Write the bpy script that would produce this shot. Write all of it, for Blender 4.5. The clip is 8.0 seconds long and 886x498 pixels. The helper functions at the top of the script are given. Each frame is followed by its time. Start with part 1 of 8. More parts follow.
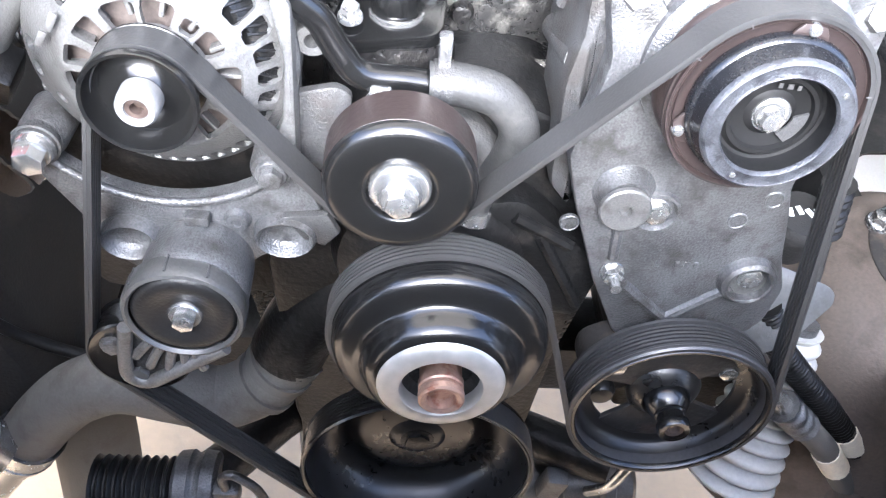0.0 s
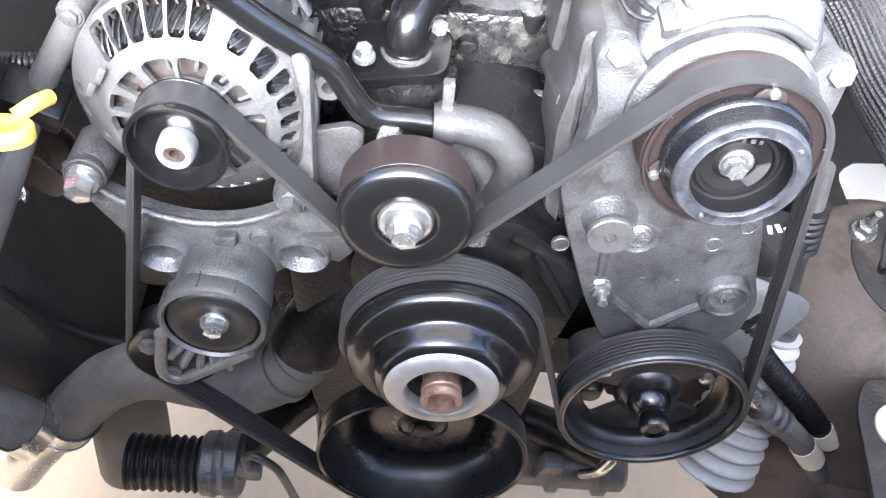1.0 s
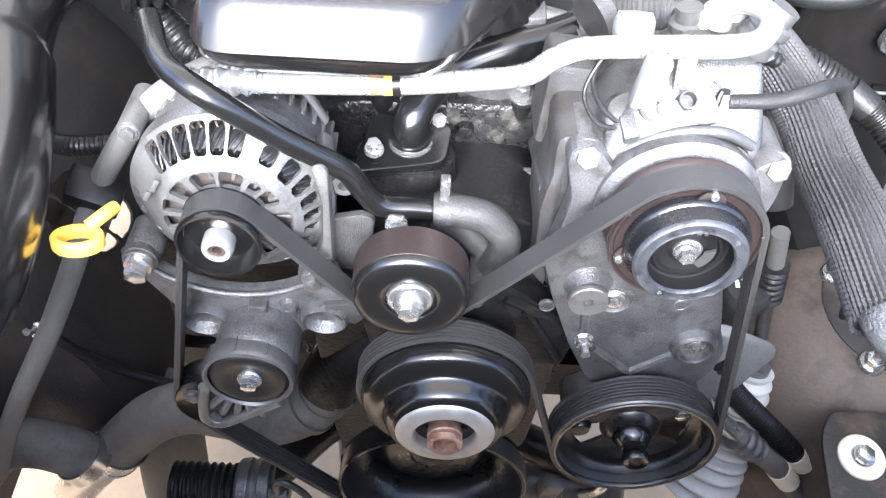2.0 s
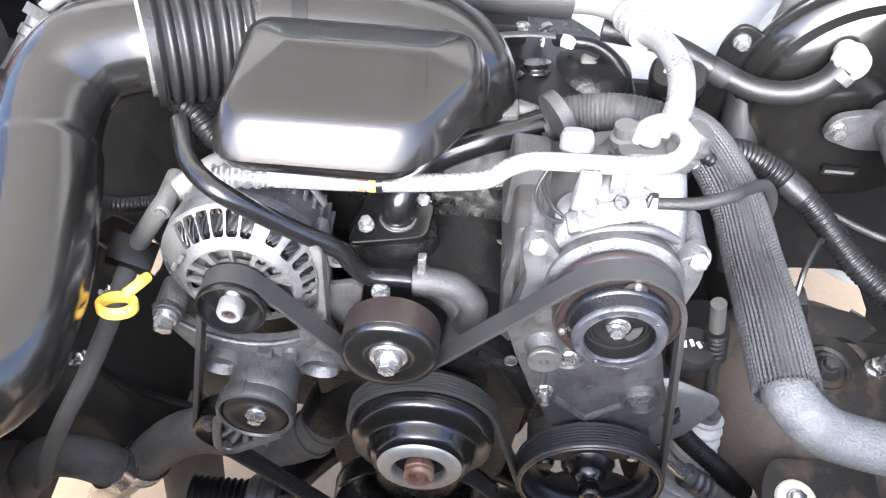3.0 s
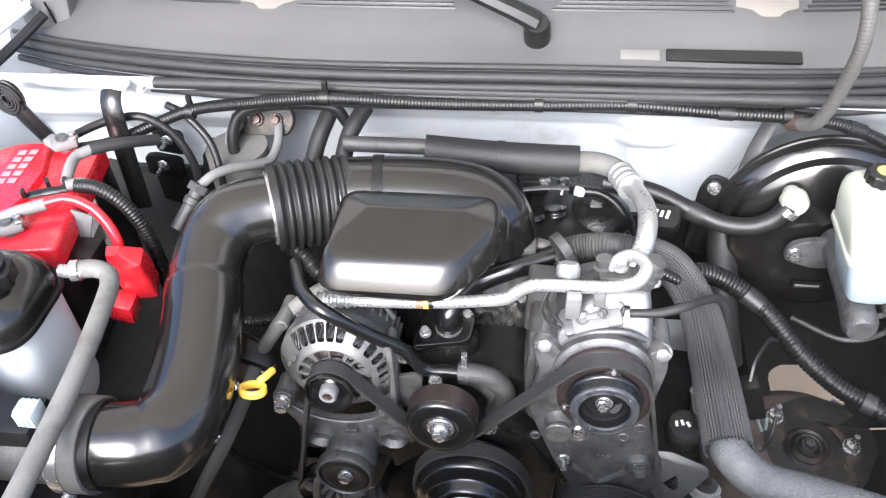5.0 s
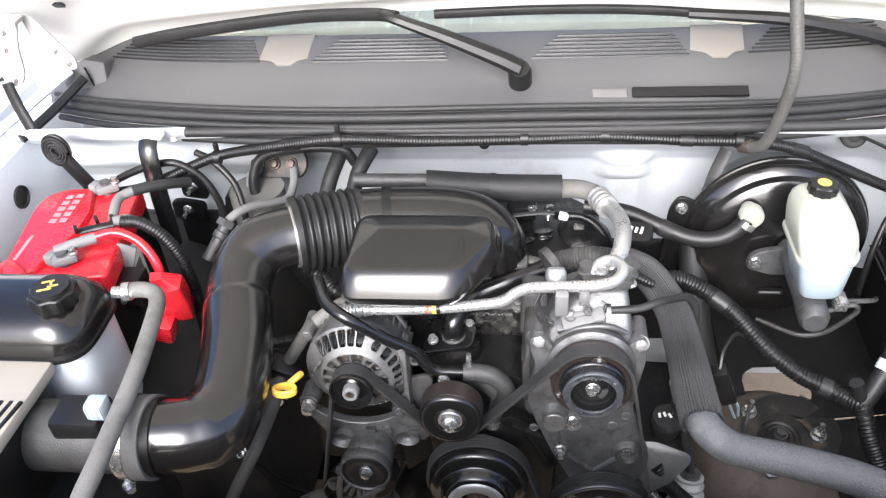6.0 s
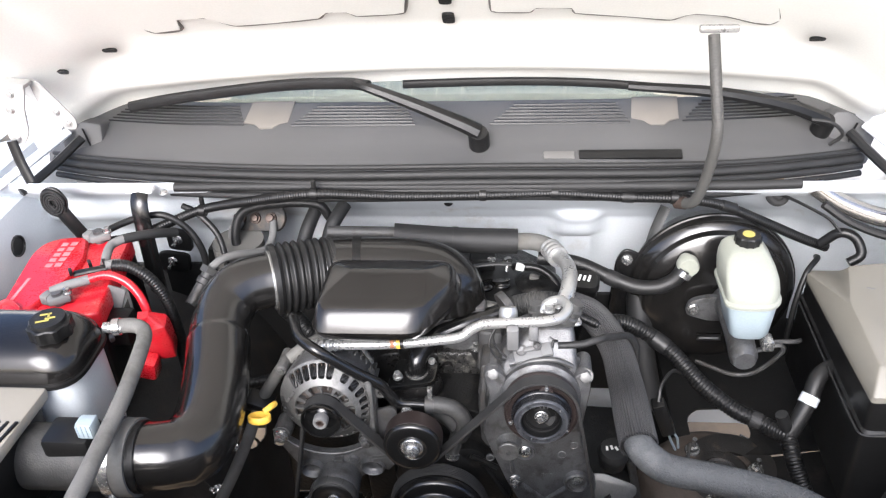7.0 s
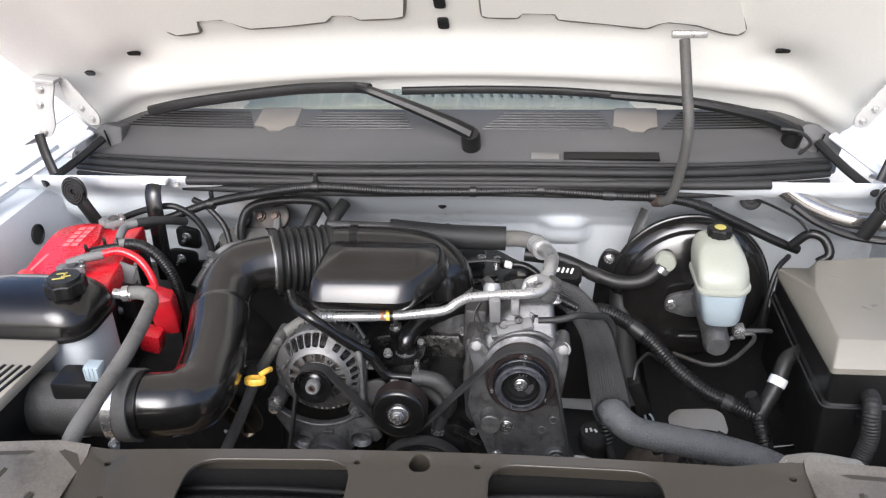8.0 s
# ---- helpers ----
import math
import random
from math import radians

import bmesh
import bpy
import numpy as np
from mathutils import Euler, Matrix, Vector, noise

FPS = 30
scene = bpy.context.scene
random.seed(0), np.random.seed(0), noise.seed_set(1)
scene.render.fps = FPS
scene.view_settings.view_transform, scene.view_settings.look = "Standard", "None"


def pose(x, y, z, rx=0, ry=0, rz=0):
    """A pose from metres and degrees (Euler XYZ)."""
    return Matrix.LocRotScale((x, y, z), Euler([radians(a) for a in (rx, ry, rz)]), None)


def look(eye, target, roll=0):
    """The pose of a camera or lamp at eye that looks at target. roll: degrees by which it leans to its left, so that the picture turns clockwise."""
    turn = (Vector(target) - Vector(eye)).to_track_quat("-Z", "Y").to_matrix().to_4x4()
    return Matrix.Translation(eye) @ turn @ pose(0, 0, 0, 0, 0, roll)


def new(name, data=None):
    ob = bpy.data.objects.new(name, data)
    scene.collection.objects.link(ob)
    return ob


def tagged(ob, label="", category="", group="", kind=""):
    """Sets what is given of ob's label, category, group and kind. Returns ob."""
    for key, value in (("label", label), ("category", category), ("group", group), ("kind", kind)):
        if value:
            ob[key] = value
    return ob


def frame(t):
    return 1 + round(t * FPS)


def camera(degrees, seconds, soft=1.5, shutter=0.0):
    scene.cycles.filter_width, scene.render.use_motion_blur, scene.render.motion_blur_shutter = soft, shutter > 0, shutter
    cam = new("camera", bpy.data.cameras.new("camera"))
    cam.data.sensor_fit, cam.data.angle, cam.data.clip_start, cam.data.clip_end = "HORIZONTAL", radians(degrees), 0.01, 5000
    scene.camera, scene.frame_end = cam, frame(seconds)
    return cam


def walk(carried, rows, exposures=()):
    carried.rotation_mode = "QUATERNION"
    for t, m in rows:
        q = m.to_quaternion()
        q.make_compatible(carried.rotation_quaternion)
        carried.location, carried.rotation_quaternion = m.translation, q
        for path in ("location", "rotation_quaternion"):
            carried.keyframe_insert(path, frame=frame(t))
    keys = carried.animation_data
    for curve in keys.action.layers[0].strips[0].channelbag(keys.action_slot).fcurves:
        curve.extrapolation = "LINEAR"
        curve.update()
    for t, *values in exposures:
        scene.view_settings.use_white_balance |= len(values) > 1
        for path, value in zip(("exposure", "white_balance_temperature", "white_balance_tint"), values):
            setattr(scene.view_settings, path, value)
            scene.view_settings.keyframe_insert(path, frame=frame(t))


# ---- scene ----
cam = camera(56.6, 8.0, soft=1.25)
PATH = [
    (0, (-0.007, 0.042, 1.322), (0.138, 1.374, -0.163), 7.5),
    (0.5, (-0.004, 0.035, 1.356), (0.115, 1.318, -0.174), 7.7),
    (1, (-0.002, 0.033, 1.394), (0.104, 1.297, -0.153), 7.3),
    (1.5, (0.0, 0.027, 1.447), (0.083, 1.291, -0.101), 6.1),
    (1.7, (0.004, 0.024, 1.471), (0.069, 1.28, -0.085), 5.2),
    (2.8, (0.023, -0.007, 1.607), (0.045, 1.249, 0.05), 4.8),
    (3, (0.051, -0.013, 1.638), (0.028, 1.249, 0.087), 3.8),
    (3.5, (0.076, -0.044, 1.715), (0.044, 1.245, 0.186), 3.8),
    (4, (0.095, -0.089, 1.784), (0.013, 1.244, 0.296), 2.4),
    (4.5, (0.113, -0.145, 1.841), (-0.059, 1.247, 0.415), -0.6),
    (4.7, (0.119, -0.168, 1.851), (-0.095, 1.244, 0.451), -2.2),
    (5.8, (0.121, -0.347, 1.892), (-0.125, 1.184, 0.629), -5.0),
    (6, (0.122, -0.374, 1.91), (-0.106, 1.176, 0.667), -4.8),
    (6.5, (0.134, -0.439, 1.94), (-0.056, 1.176, 0.776), -3.9),
    (7, (0.16, -0.504, 1.941), (-0.018, 1.161, 0.848), -3.1),
    (7.5, (0.186, -0.588, 1.894), (-0.011, 1.133, 0.895), -2.4),
    (8, (0.203, -0.66, 1.855), (0.001, 1.096, 0.92), -2.0),
]
walk(cam, [(t, look(eye, target, roll)) for t, eye, target, roll in PATH],
     [(0, 4.13, 5400, 10), (1.5, 3.78, 5450, 10), (3.0, 3.36, 5550, 10), (4.5, 2.75, 5600, 10), (6.0, 2.26, 5780, 10), (7.0, 1.92, 5780, 10), (8.0, 1.43, 5780, 10)])


# ---- light ----
world = bpy.data.worlds.new("sky")
scene.world = world
world.use_nodes = True
wn = world.node_tree.nodes
sky = wn.new("ShaderNodeTexSky")
sky.sky_type, sky.sun_disc = "NISHITA", False
SUN_EL, SUN_AZ = radians(36), radians(188)
sky.sun_elevation, sky.sun_rotation = SUN_EL, SUN_AZ
sky.air_density, sky.dust_density, sky.ozone_density = 0.7, 5.0, 0.6
wn["Background"].inputs["Strength"].default_value = 0.12
world.node_tree.links.new(sky.outputs[0], wn["Background"].inputs["Color"])
sun = new("sun", bpy.data.lights.new("sun", "SUN"))
sun.data.energy, sun.data.angle, sun.data.color = 1.0, radians(40), (1.0, 0.97, 0.93)
sun.matrix_world = look((-0.6, -4.1, 3.01), (0, 0.0, 0.0))


# ---- materials ----
def mat(name, color, rough=0.5, metal=0.0, vary=0.15, grain=60.0, bump=0.0, blotch=6.0, coat=0.0, dirt=None, dirt_amount=0.0, spec=0.5, coat_rough=0.08):
    """A surface with variation at two scales: blotches and grain."""
    m = bpy.data.materials.new(name)
    m.use_nodes = True
    nt = m.node_tree
    n, l = nt.nodes, nt.links
    b = n["Principled BSDF"]
    b.inputs["Metallic"].default_value = metal
    b.inputs["Specular IOR Level"].default_value = spec
    if coat:
        b.inputs["Coat Weight"].default_value, b.inputs["Coat Roughness"].default_value = coat, coat_rough
    tc = n.new("ShaderNodeTexCoord")
    big, small = n.new("ShaderNodeTexNoise"), n.new("ShaderNodeTexNoise")
    for t, s, d in ((big, blotch, 5), (small, grain, 3)):
        t.inputs["Scale"].default_value, t.inputs["Detail"].default_value = s, d
        l.new(tc.outputs["Object"], t.inputs["Vector"])
    both = n.new("ShaderNodeMath")
    both.operation = "ADD"
    l.new(big.outputs["Fac"], both.inputs[0])
    l.new(small.outputs["Fac"], both.inputs[1])
    ramp = n.new("ShaderNodeMapRange")
    ramp.inputs["From Min"].default_value, ramp.inputs["From Max"].default_value = 0.7, 1.3
    ramp.inputs["To Min"].default_value, ramp.inputs["To Max"].default_value = 1 - vary, 1 + vary
    l.new(both.outputs[0], ramp.inputs["Value"])
    mul = n.new("ShaderNodeMix")
    mul.data_type, mul.blend_type = "RGBA", "MULTIPLY"
    mul.inputs["Factor"].default_value = 1.0
    mul.inputs[6].default_value = (*color, 1)
    l.new(ramp.outputs[0], mul.inputs[7])
    out = mul.outputs[2]
    if dirt:
        stain = n.new("ShaderNodeTexNoise")
        stain.inputs["Scale"].default_value, stain.inputs["Detail"].default_value, stain.inputs["Roughness"].default_value = blotch * 1.7, 8, 0.65
        l.new(tc.outputs["Object"], stain.inputs["Vector"])
        cut = n.new("ShaderNodeMapRange")
        cut.inputs["From Min"].default_value, cut.inputs["From Max"].default_value = 0.62 - 0.3 * dirt_amount, 0.75 - 0.25 * dirt_amount
        l.new(stain.outputs["Fac"], cut.inputs["Value"])
        mix = n.new("ShaderNodeMix")
        mix.data_type = "RGBA"
        l.new(cut.outputs[0], mix.inputs["Factor"])
        l.new(out, mix.inputs[6])
        mix.inputs[7].default_value = (*dirt, 1)
        out = mix.outputs[2]
    l.new(out, b.inputs["Base Color"])
    rr = n.new("ShaderNodeMapRange")
    rr.inputs["From Min"].default_value, rr.inputs["From Max"].default_value = 0.7, 1.3
    rr.inputs["To Min"].default_value, rr.inputs["To Max"].default_value = rough * 0.8, min(1.0, rough * 1.2)
    l.new(both.outputs[0], rr.inputs["Value"])
    l.new(rr.outputs[0], b.inputs["Roughness"])
    if bump:
        bp = n.new("ShaderNodeBump")
        bp.inputs["Strength"].default_value, bp.inputs["Distance"].default_value = bump, 0.002
        l.new(small.outputs["Fac"], bp.inputs["Height"])
        l.new(bp.outputs[0], b.inputs["Normal"])
    return m


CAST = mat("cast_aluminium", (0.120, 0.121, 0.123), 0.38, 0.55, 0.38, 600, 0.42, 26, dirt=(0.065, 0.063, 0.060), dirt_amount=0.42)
# Dull darker casting; also puts shade into recessed and rear bracket parts.
CAST_DARK = mat("dull_and_shaded_casting", (0.058, 0.058, 0.058), 0.5, 0.35, 0.25, 700, 0.4, 20, dirt=(0.04, 0.037, 0.034), dirt_amount=0.45)
ALT = mat("alternator_casting", (0.135, 0.134, 0.130), 0.40, 0.5, 0.25, 700, 0.3, 30, dirt=(0.085, 0.083, 0.078), dirt_amount=0.35)
COPPER = mat("lacquered_copper", (0.040, 0.027, 0.020), 0.4, 0.4, 0.6, 500, 0.3, 60)
ZINC = mat("zinc_plate", (0.42, 0.42, 0.41), 0.24, 0.85, 0.12, 250, 0.03, 40)
ROTOR = mat("dusty_rotor", (0.085, 0.070, 0.062), 0.5, 0.4, 0.3, 300, 0.2, 60)
BLUED = mat("blue_black_steel", (0.0085, 0.009, 0.0105), 0.26, 0.1, 0.25, 700, 0.1, 40)
STEEL = mat("speckled_blued_steel", (0.060, 0.063, 0.070), 0.40, 0.45, 0.3, 900, 0.35, 60, dirt=(0.020, 0.021, 0.025), dirt_amount=0.45)
NOSE = mat("worn_steel", (0.33, 0.22, 0.17), 0.4, 0.6, 0.2, 300, 0.2, 60, dirt=(0.22, 0.09, 0.06), dirt_amount=0.4)
BRIGHT = mat("bright_aluminium", (0.40, 0.40, 0.39), 0.30, 0.65, 0.08, 300, 0.1, 20)
MACHINED = mat("machined_aluminium", (0.092, 0.092, 0.090), 0.38, 0.5, 0.16, 400, 0.2, 25, dirt=(0.075, 0.073, 0.07), dirt_amount=0.3)
RIM = mat("rust_brown_rim", (0.030, 0.0225, 0.021), 0.36, 0.25, 0.2, 300, 0.12, 12)
PULLEY = mat("black_pulley_paint", (0.0065, 0.0065, 0.0065), 0.22, 0.0, 0.15, 120, 0.0, 14, coat=0.1, coat_rough=0.12)
DISH = mat("satin_black_dish", (0.009, 0.0088, 0.0085), 0.30, 0.0, 0.2, 150, 0.0, 14)
RIBBED = mat("worn_grooved_steel", (0.050, 0.050, 0.052), 0.36, 0.4, 0.2, 300, 0.1, 20)
GRIME = mat("grimy_dark_steel", (0.016, 0.015, 0.014), 0.55, 0.0, 0.35, 250, 0.4, 14, dirt=(0.075, 0.055, 0.040), dirt_amount=0.3)
HUB = mat("polished_dark_steel", (0.44, 0.44, 0.425), 0.48, 0.75, 0.15, 120, 0.05, 40)
GLOSS = mat("gloss_black_plastic", (0.008, 0.0076, 0.0072), 0.20, 0.0, 0.2, 900, 0.02, 9, coat=0.4, coat_rough=0.12)
RESONATOR = mat("satin_resonator_plastic", (0.008, 0.0074, 0.0070), 0.17, 0.0, 0.3, 500, 0.04, 9, coat=0.12, coat_rough=0.08)
BLACK = mat("black_plastic", (0.0075, 0.0075, 0.0075), 0.36, 0.0, 0.25, 500, 0.15, 20, spec=0.32)
MATTE = mat("matt_black_plastic", (0.017, 0.017, 0.017), 0.55, 0.0, 0.25, 600, 0.3, 14, spec=0.35)
ELBOW = mat("worn_highlit_grey_rubber", (0.034, 0.034, 0.033), 0.6, 0.0, 0.35, 400, 0.3, 20, dirt=(0.062, 0.060, 0.055), dirt_amount=0.3)
COWL = mat("weathered_cowl_plastic", (0.072, 0.0715, 0.072), 0.55, 0.0, 0.12, 700, 0.25, 5)
RUBBER = mat("black_rubber", (0.011, 0.011, 0.011), 0.42, 0.0, 0.3, 400, 0.2, 20, spec=0.35)
BELT = mat("belt_rubber", (0.026, 0.026, 0.026), 0.46, 0.0, 0.15, 500, 0.1, 12)
HOSE = mat("dusty_grey_hose", (0.11, 0.108, 0.10), 0.75, 0.0, 0.15, 500, 0.25, 12, dirt=(0.09, 0.085, 0.075), dirt_amount=0.3)
HOSE_DUSTY = mat("dust_covered_hose", (0.125, 0.122, 0.114), 0.75, 0.0, 0.2, 400, 0.25, 14, dirt=(0.085, 0.081, 0.072), dirt_amount=0.35)
CHROME = mat("glossy_coated_tube", (0.45, 0.43, 0.40), 0.12, 0.9, 0.15, 200, 0.05, 9)
RUSTY = mat("rusty_union", (0.075, 0.055, 0.046), 0.45, 0.5, 0.3, 300, 0.3, 40)
# Hinge white toned down to a light grey.
HINGE = mat("light_grey_hinge_steel", (0.34, 0.34, 0.33), 0.4, 0.0, 0.08, 300, 0.05, 8, dirt=(0.36, 0.35, 0.32), dirt_amount=0.2)
HOSE_LIGHT = mat("pale_grey_hose", (0.14, 0.14, 0.138), 0.7, 0.0, 0.1, 500, 0.2, 12)
HOSE_BLUE = mat("grey_radiator_hose", (0.060, 0.063, 0.065), 0.55, 0.0, 0.3, 420, 0.9, 16, dirt=(0.095, 0.098, 0.099), dirt_amount=0.3)
IRON = mat("painted_black_iron", (0.0095, 0.009, 0.0088), 0.3, 0.0, 0.45, 220, 0.9, 18, dirt=(0.06, 0.056, 0.05), dirt_amount=0.10, spec=0.4)
FLAKED = mat("flaking_painted_casting", (0.014, 0.0135, 0.013), 0.3, 0.0, 0.35, 250, 0.7, 9, dirt=(0.13, 0.125, 0.11), dirt_amount=0.36)
GREASE = mat("greasy_dark_metal", (0.0065, 0.0065, 0.0065), 0.36, 0.0, 0.5, 200, 0.5, 18, dirt=(0.028, 0.025, 0.022), dirt_amount=0.22, spec=0.3)
DIRT = mat("dusty_brown_steel", (0.088, 0.071, 0.058), 0.7, 0.0, 0.25, 300, 0.35, 9, dirt=(0.045, 0.034, 0.026), dirt_amount=0.45)
LINER = mat("black_wheel_liner", (0.033, 0.032, 0.0305), 0.6, 0.0, 0.35, 300, 0.3, 10, dirt=(0.046, 0.040, 0.035), dirt_amount=0.3, spec=0.3)
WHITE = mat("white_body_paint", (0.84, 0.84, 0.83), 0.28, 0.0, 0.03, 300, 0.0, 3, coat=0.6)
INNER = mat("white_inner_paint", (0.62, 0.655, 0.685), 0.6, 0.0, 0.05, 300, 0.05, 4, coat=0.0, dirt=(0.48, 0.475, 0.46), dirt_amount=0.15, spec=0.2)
HOODP = mat("white_hood_lining_paint", (0.85, 0.845, 0.795), 0.42, 0.0, 0.04, 300, 0.05, 3, coat=0.15)
RED = mat("red_plastic", (0.56, 0.012, 0.022), 0.3, 0.0, 0.12, 300, 0.1, 12, coat=0.3, dirt=(0.45, 0.05, 0.05), dirt_amount=0.2)
PINK = mat("faded_pink_print", (0.62, 0.17, 0.18), 0.5, 0.0, 0.15, 300, 0.0, 20)
YELLOW = mat("yellow_plastic", (0.74, 0.46, 0.06), 0.4, 0.0, 0.08, 300, 0.05, 20)
TANK = mat("milky_tank_plastic", (0.26, 0.31, 0.335), 0.4, 0.0, 0.06, 300, 0.05, 8)
MILKY = mat("white_tank_plastic", (0.53, 0.565, 0.585), 0.42, 0.0, 0.06, 300, 0.05, 8)
FLUID = mat("cream_reservoir_plastic", (0.262, 0.272, 0.232), 0.36, 0.0, 0.05, 300, 0.05, 14)
# Lid colour split off from the cover tan and toned darker.
FUSE_TAN = mat("darkened_fuse_lid_plastic", (0.17, 0.16, 0.135), 0.42, 0.0, 0.12, 900, 0.25, 6)
SLEEVE = mat("grey_washer_sleeve", (0.058, 0.057, 0.053), 0.65, 0.0, 0.2, 500, 0.25, 12)
# Cover tan raised to make up for the low light reaching it.
BEIGE = mat("tan_plastic_cover", (0.33, 0.308, 0.262), 0.36, 0.0, 0.1, 900, 0.2, 5)
BRONZE = mat("bronze_support_paint", (0.036, 0.032, 0.025), 0.38, 0.1, 0.1, 1200, 0.1, 4)
WORN_SHEEN = mat("worn_sheen_tan_support", (0.115, 0.105, 0.09), 0.36, 0.2, 0.2, 300, 0.1, 9, dirt=(0.055, 0.05, 0.043), dirt_amount=0.3)
DUSTY_NECK = mat("dusty_hose_neck", (0.30, 0.285, 0.25), 0.7, 0.0, 0.25, 300, 0.3, 14)
PATCH = mat("bare_cowl_patch", (0.16, 0.148, 0.132), 0.5, 0.0, 0.1, 700, 0.2, 20)
COWL_PALE = mat("faded_cowl_tab", (0.115, 0.112, 0.106), 0.5, 0.0, 0.1, 700, 0.2, 20)
CREAM = mat("cream_cabin_trim", (0.78, 0.72, 0.58), 0.7, 0.0, 0.1, 300, 0.1, 6)
WHITE_MARK = mat("white_print", (0.75, 0.75, 0.72), 0.6)
YELLOW_MARK = mat("yellow_print", (0.36, 0.31, 0.08), 0.6)
ORANGE = mat("orange_tape", (0.27, 0.115, 0.055), 0.6)
DULL_LINER = mat("dull_black_liner", (0.009, 0.0088, 0.0085), 0.65, 0.0, 0.35, 200, 0.3, 10, dirt=(0.02, 0.018, 0.016), dirt_amount=0.25, spec=0.2)
GUIDE = mat("dull_black_guide", (0.006, 0.006, 0.006), 0.6, 0.0, 0.2, 300, 0.1, 20, spec=0.15)
CLOTH = mat("braided_sleeve", (0.009, 0.009, 0.0095), 0.6, 0.0, 0.4, 350, 0.4, 30)
CLOTH2 = mat("braid_light_strand", (0.030, 0.030, 0.031), 0.55, 0.0, 0.25, 350, 0.2, 30)
CONCRETE = mat("tan_concrete", (0.255, 0.185, 0.112), 0.85, 0.0, 0.12, 60, 0.4, 1.3, dirt=(0.165, 0.118, 0.072), dirt_amount=0.2)

GLASS = bpy.data.materials.new("green_tinted_glass")
GLASS.use_nodes = True
gb = GLASS.node_tree.nodes["Principled BSDF"]
gb.inputs["Base Color"].default_value = (0.90, 0.97, 0.93, 1)
gb.inputs["Roughness"].default_value, gb.inputs["Transmission Weight"].default_value, gb.inputs["IOR"].default_value = 0.0, 1.0, 1.45


# ---- building blocks ----
def finish(bm, angle=38):
    bmesh.ops.recalc_face_normals(bm, faces=bm.faces)
    lim = radians(angle)
    for f in bm.faces:
        f.smooth = True
    for e in bm.edges:
        e.smooth = len(e.link_faces) == 2 and e.calc_face_angle(0) < lim


def part(name, bm, material, parent=None, label="", m=None, raw=False, angle=38):
    """One mesh object, under a thing or a part."""
    if not raw:
        finish(bm, angle)
    me = bpy.data.meshes.new(name)
    bm.to_mesh(me)
    bm.free()
    me.materials.append(material)
    ob = new(name, me)
    if parent:
        ob.parent = parent
    if m is not None:
        ob.matrix_basis = m
    return tagged(ob, label)


def thing(name, label, category, m=None, group="", kind=""):
    ob = new(name)
    ob.empty_display_size = 0.02
    if m is not None:
        ob.matrix_basis = m
    return tagged(ob, label, category, group, kind)


def solo(name, bm, material, label, category, m=None, group="", kind="", angle=38):
    return tagged(part(name, bm, material, None, "", m, angle=angle), label, category, group, kind)


def mesh_in(bm, verts, faces, m=None):
    vs = [bm.verts.new(m @ Vector(v) if m is not None else v) for v in verts]
    fs = []
    for f in faces:
        try:
            fs.append(bm.faces.new([vs[i] for i in f]))
        except ValueError:
            pass
    return vs, fs


def lathe(profile, segs=48, m=None, bm=None):
    """Turn (radius, y) pairs round the y axis."""
    bm = bm or bmesh.new()
    verts, faces, rings = [], [], []
    for r, y in profile:
        if r < 1e-5:
            rings.append([len(verts)])
            verts.append((0, y, 0))
        else:
            rings.append(list(range(len(verts), len(verts) + segs)))
            verts += [(r * math.cos(2 * math.pi * k / segs), y, r * math.sin(2 * math.pi * k / segs)) for k in range(segs)]
    for a, b in zip(rings, rings[1:]):
        for k in range(segs):
            k2 = (k + 1) % segs
            if len(a) == 1 and len(b) == 1:
                continue
            if len(a) == 1:
                faces.append((a[0], b[k], b[k2]))
            elif len(b) == 1:
                faces.append((a[k], b[0], a[k2]))
            else:
                faces.append((a[k], b[k], b[k2], a[k2]))
    mesh_in(bm, verts, faces, m)
    return bm


def curve_points(pts, step):
    """Even points along a smooth line through pts."""
    p = [Vector(q) for q in pts]
    if len(p) == 2:
        dense = [p[0].lerp(p[1], k / 20) for k in range(21)]
    else:
        ext = [2 * p[0] - p[1]] + p + [2 * p[-1] - p[-2]]
        dense = []
        for i in range(1, len(ext) - 2):
            a, b, c, d = ext[i - 1:i + 3]
            ta, tb = (c - a) * 0.5, (d - b) * 0.5
            lb = (c - b).length
            if ta.length > lb:
                ta *= lb / ta.length
            if tb.length > lb:
                tb *= lb / tb.length
            for k in range(24):
                u = k / 24
                dense.append((2 * u**3 - 3 * u**2 + 1) * b + (u**3 - 2 * u**2 + u) * ta + (-2 * u**3 + 3 * u**2) * c + (u**3 - u**2) * tb)
        dense.append(p[-1])
    lengths = [0.0]
    for a, b in zip(dense, dense[1:]):
        lengths.append(lengths[-1] + (b - a).length)
    total = lengths[-1]
    n = max(3, int(total / step))
    out, j = [], 0
    for k in range(n + 1):
        s = total * k / n
        while j < len(dense) - 2 and lengths[j + 1] < s:
            j += 1
        u = (s - lengths[j]) / max(1e-9, lengths[j + 1] - lengths[j])
        out.append((s, dense[j].lerp(dense[j + 1], u)))
    return out, total


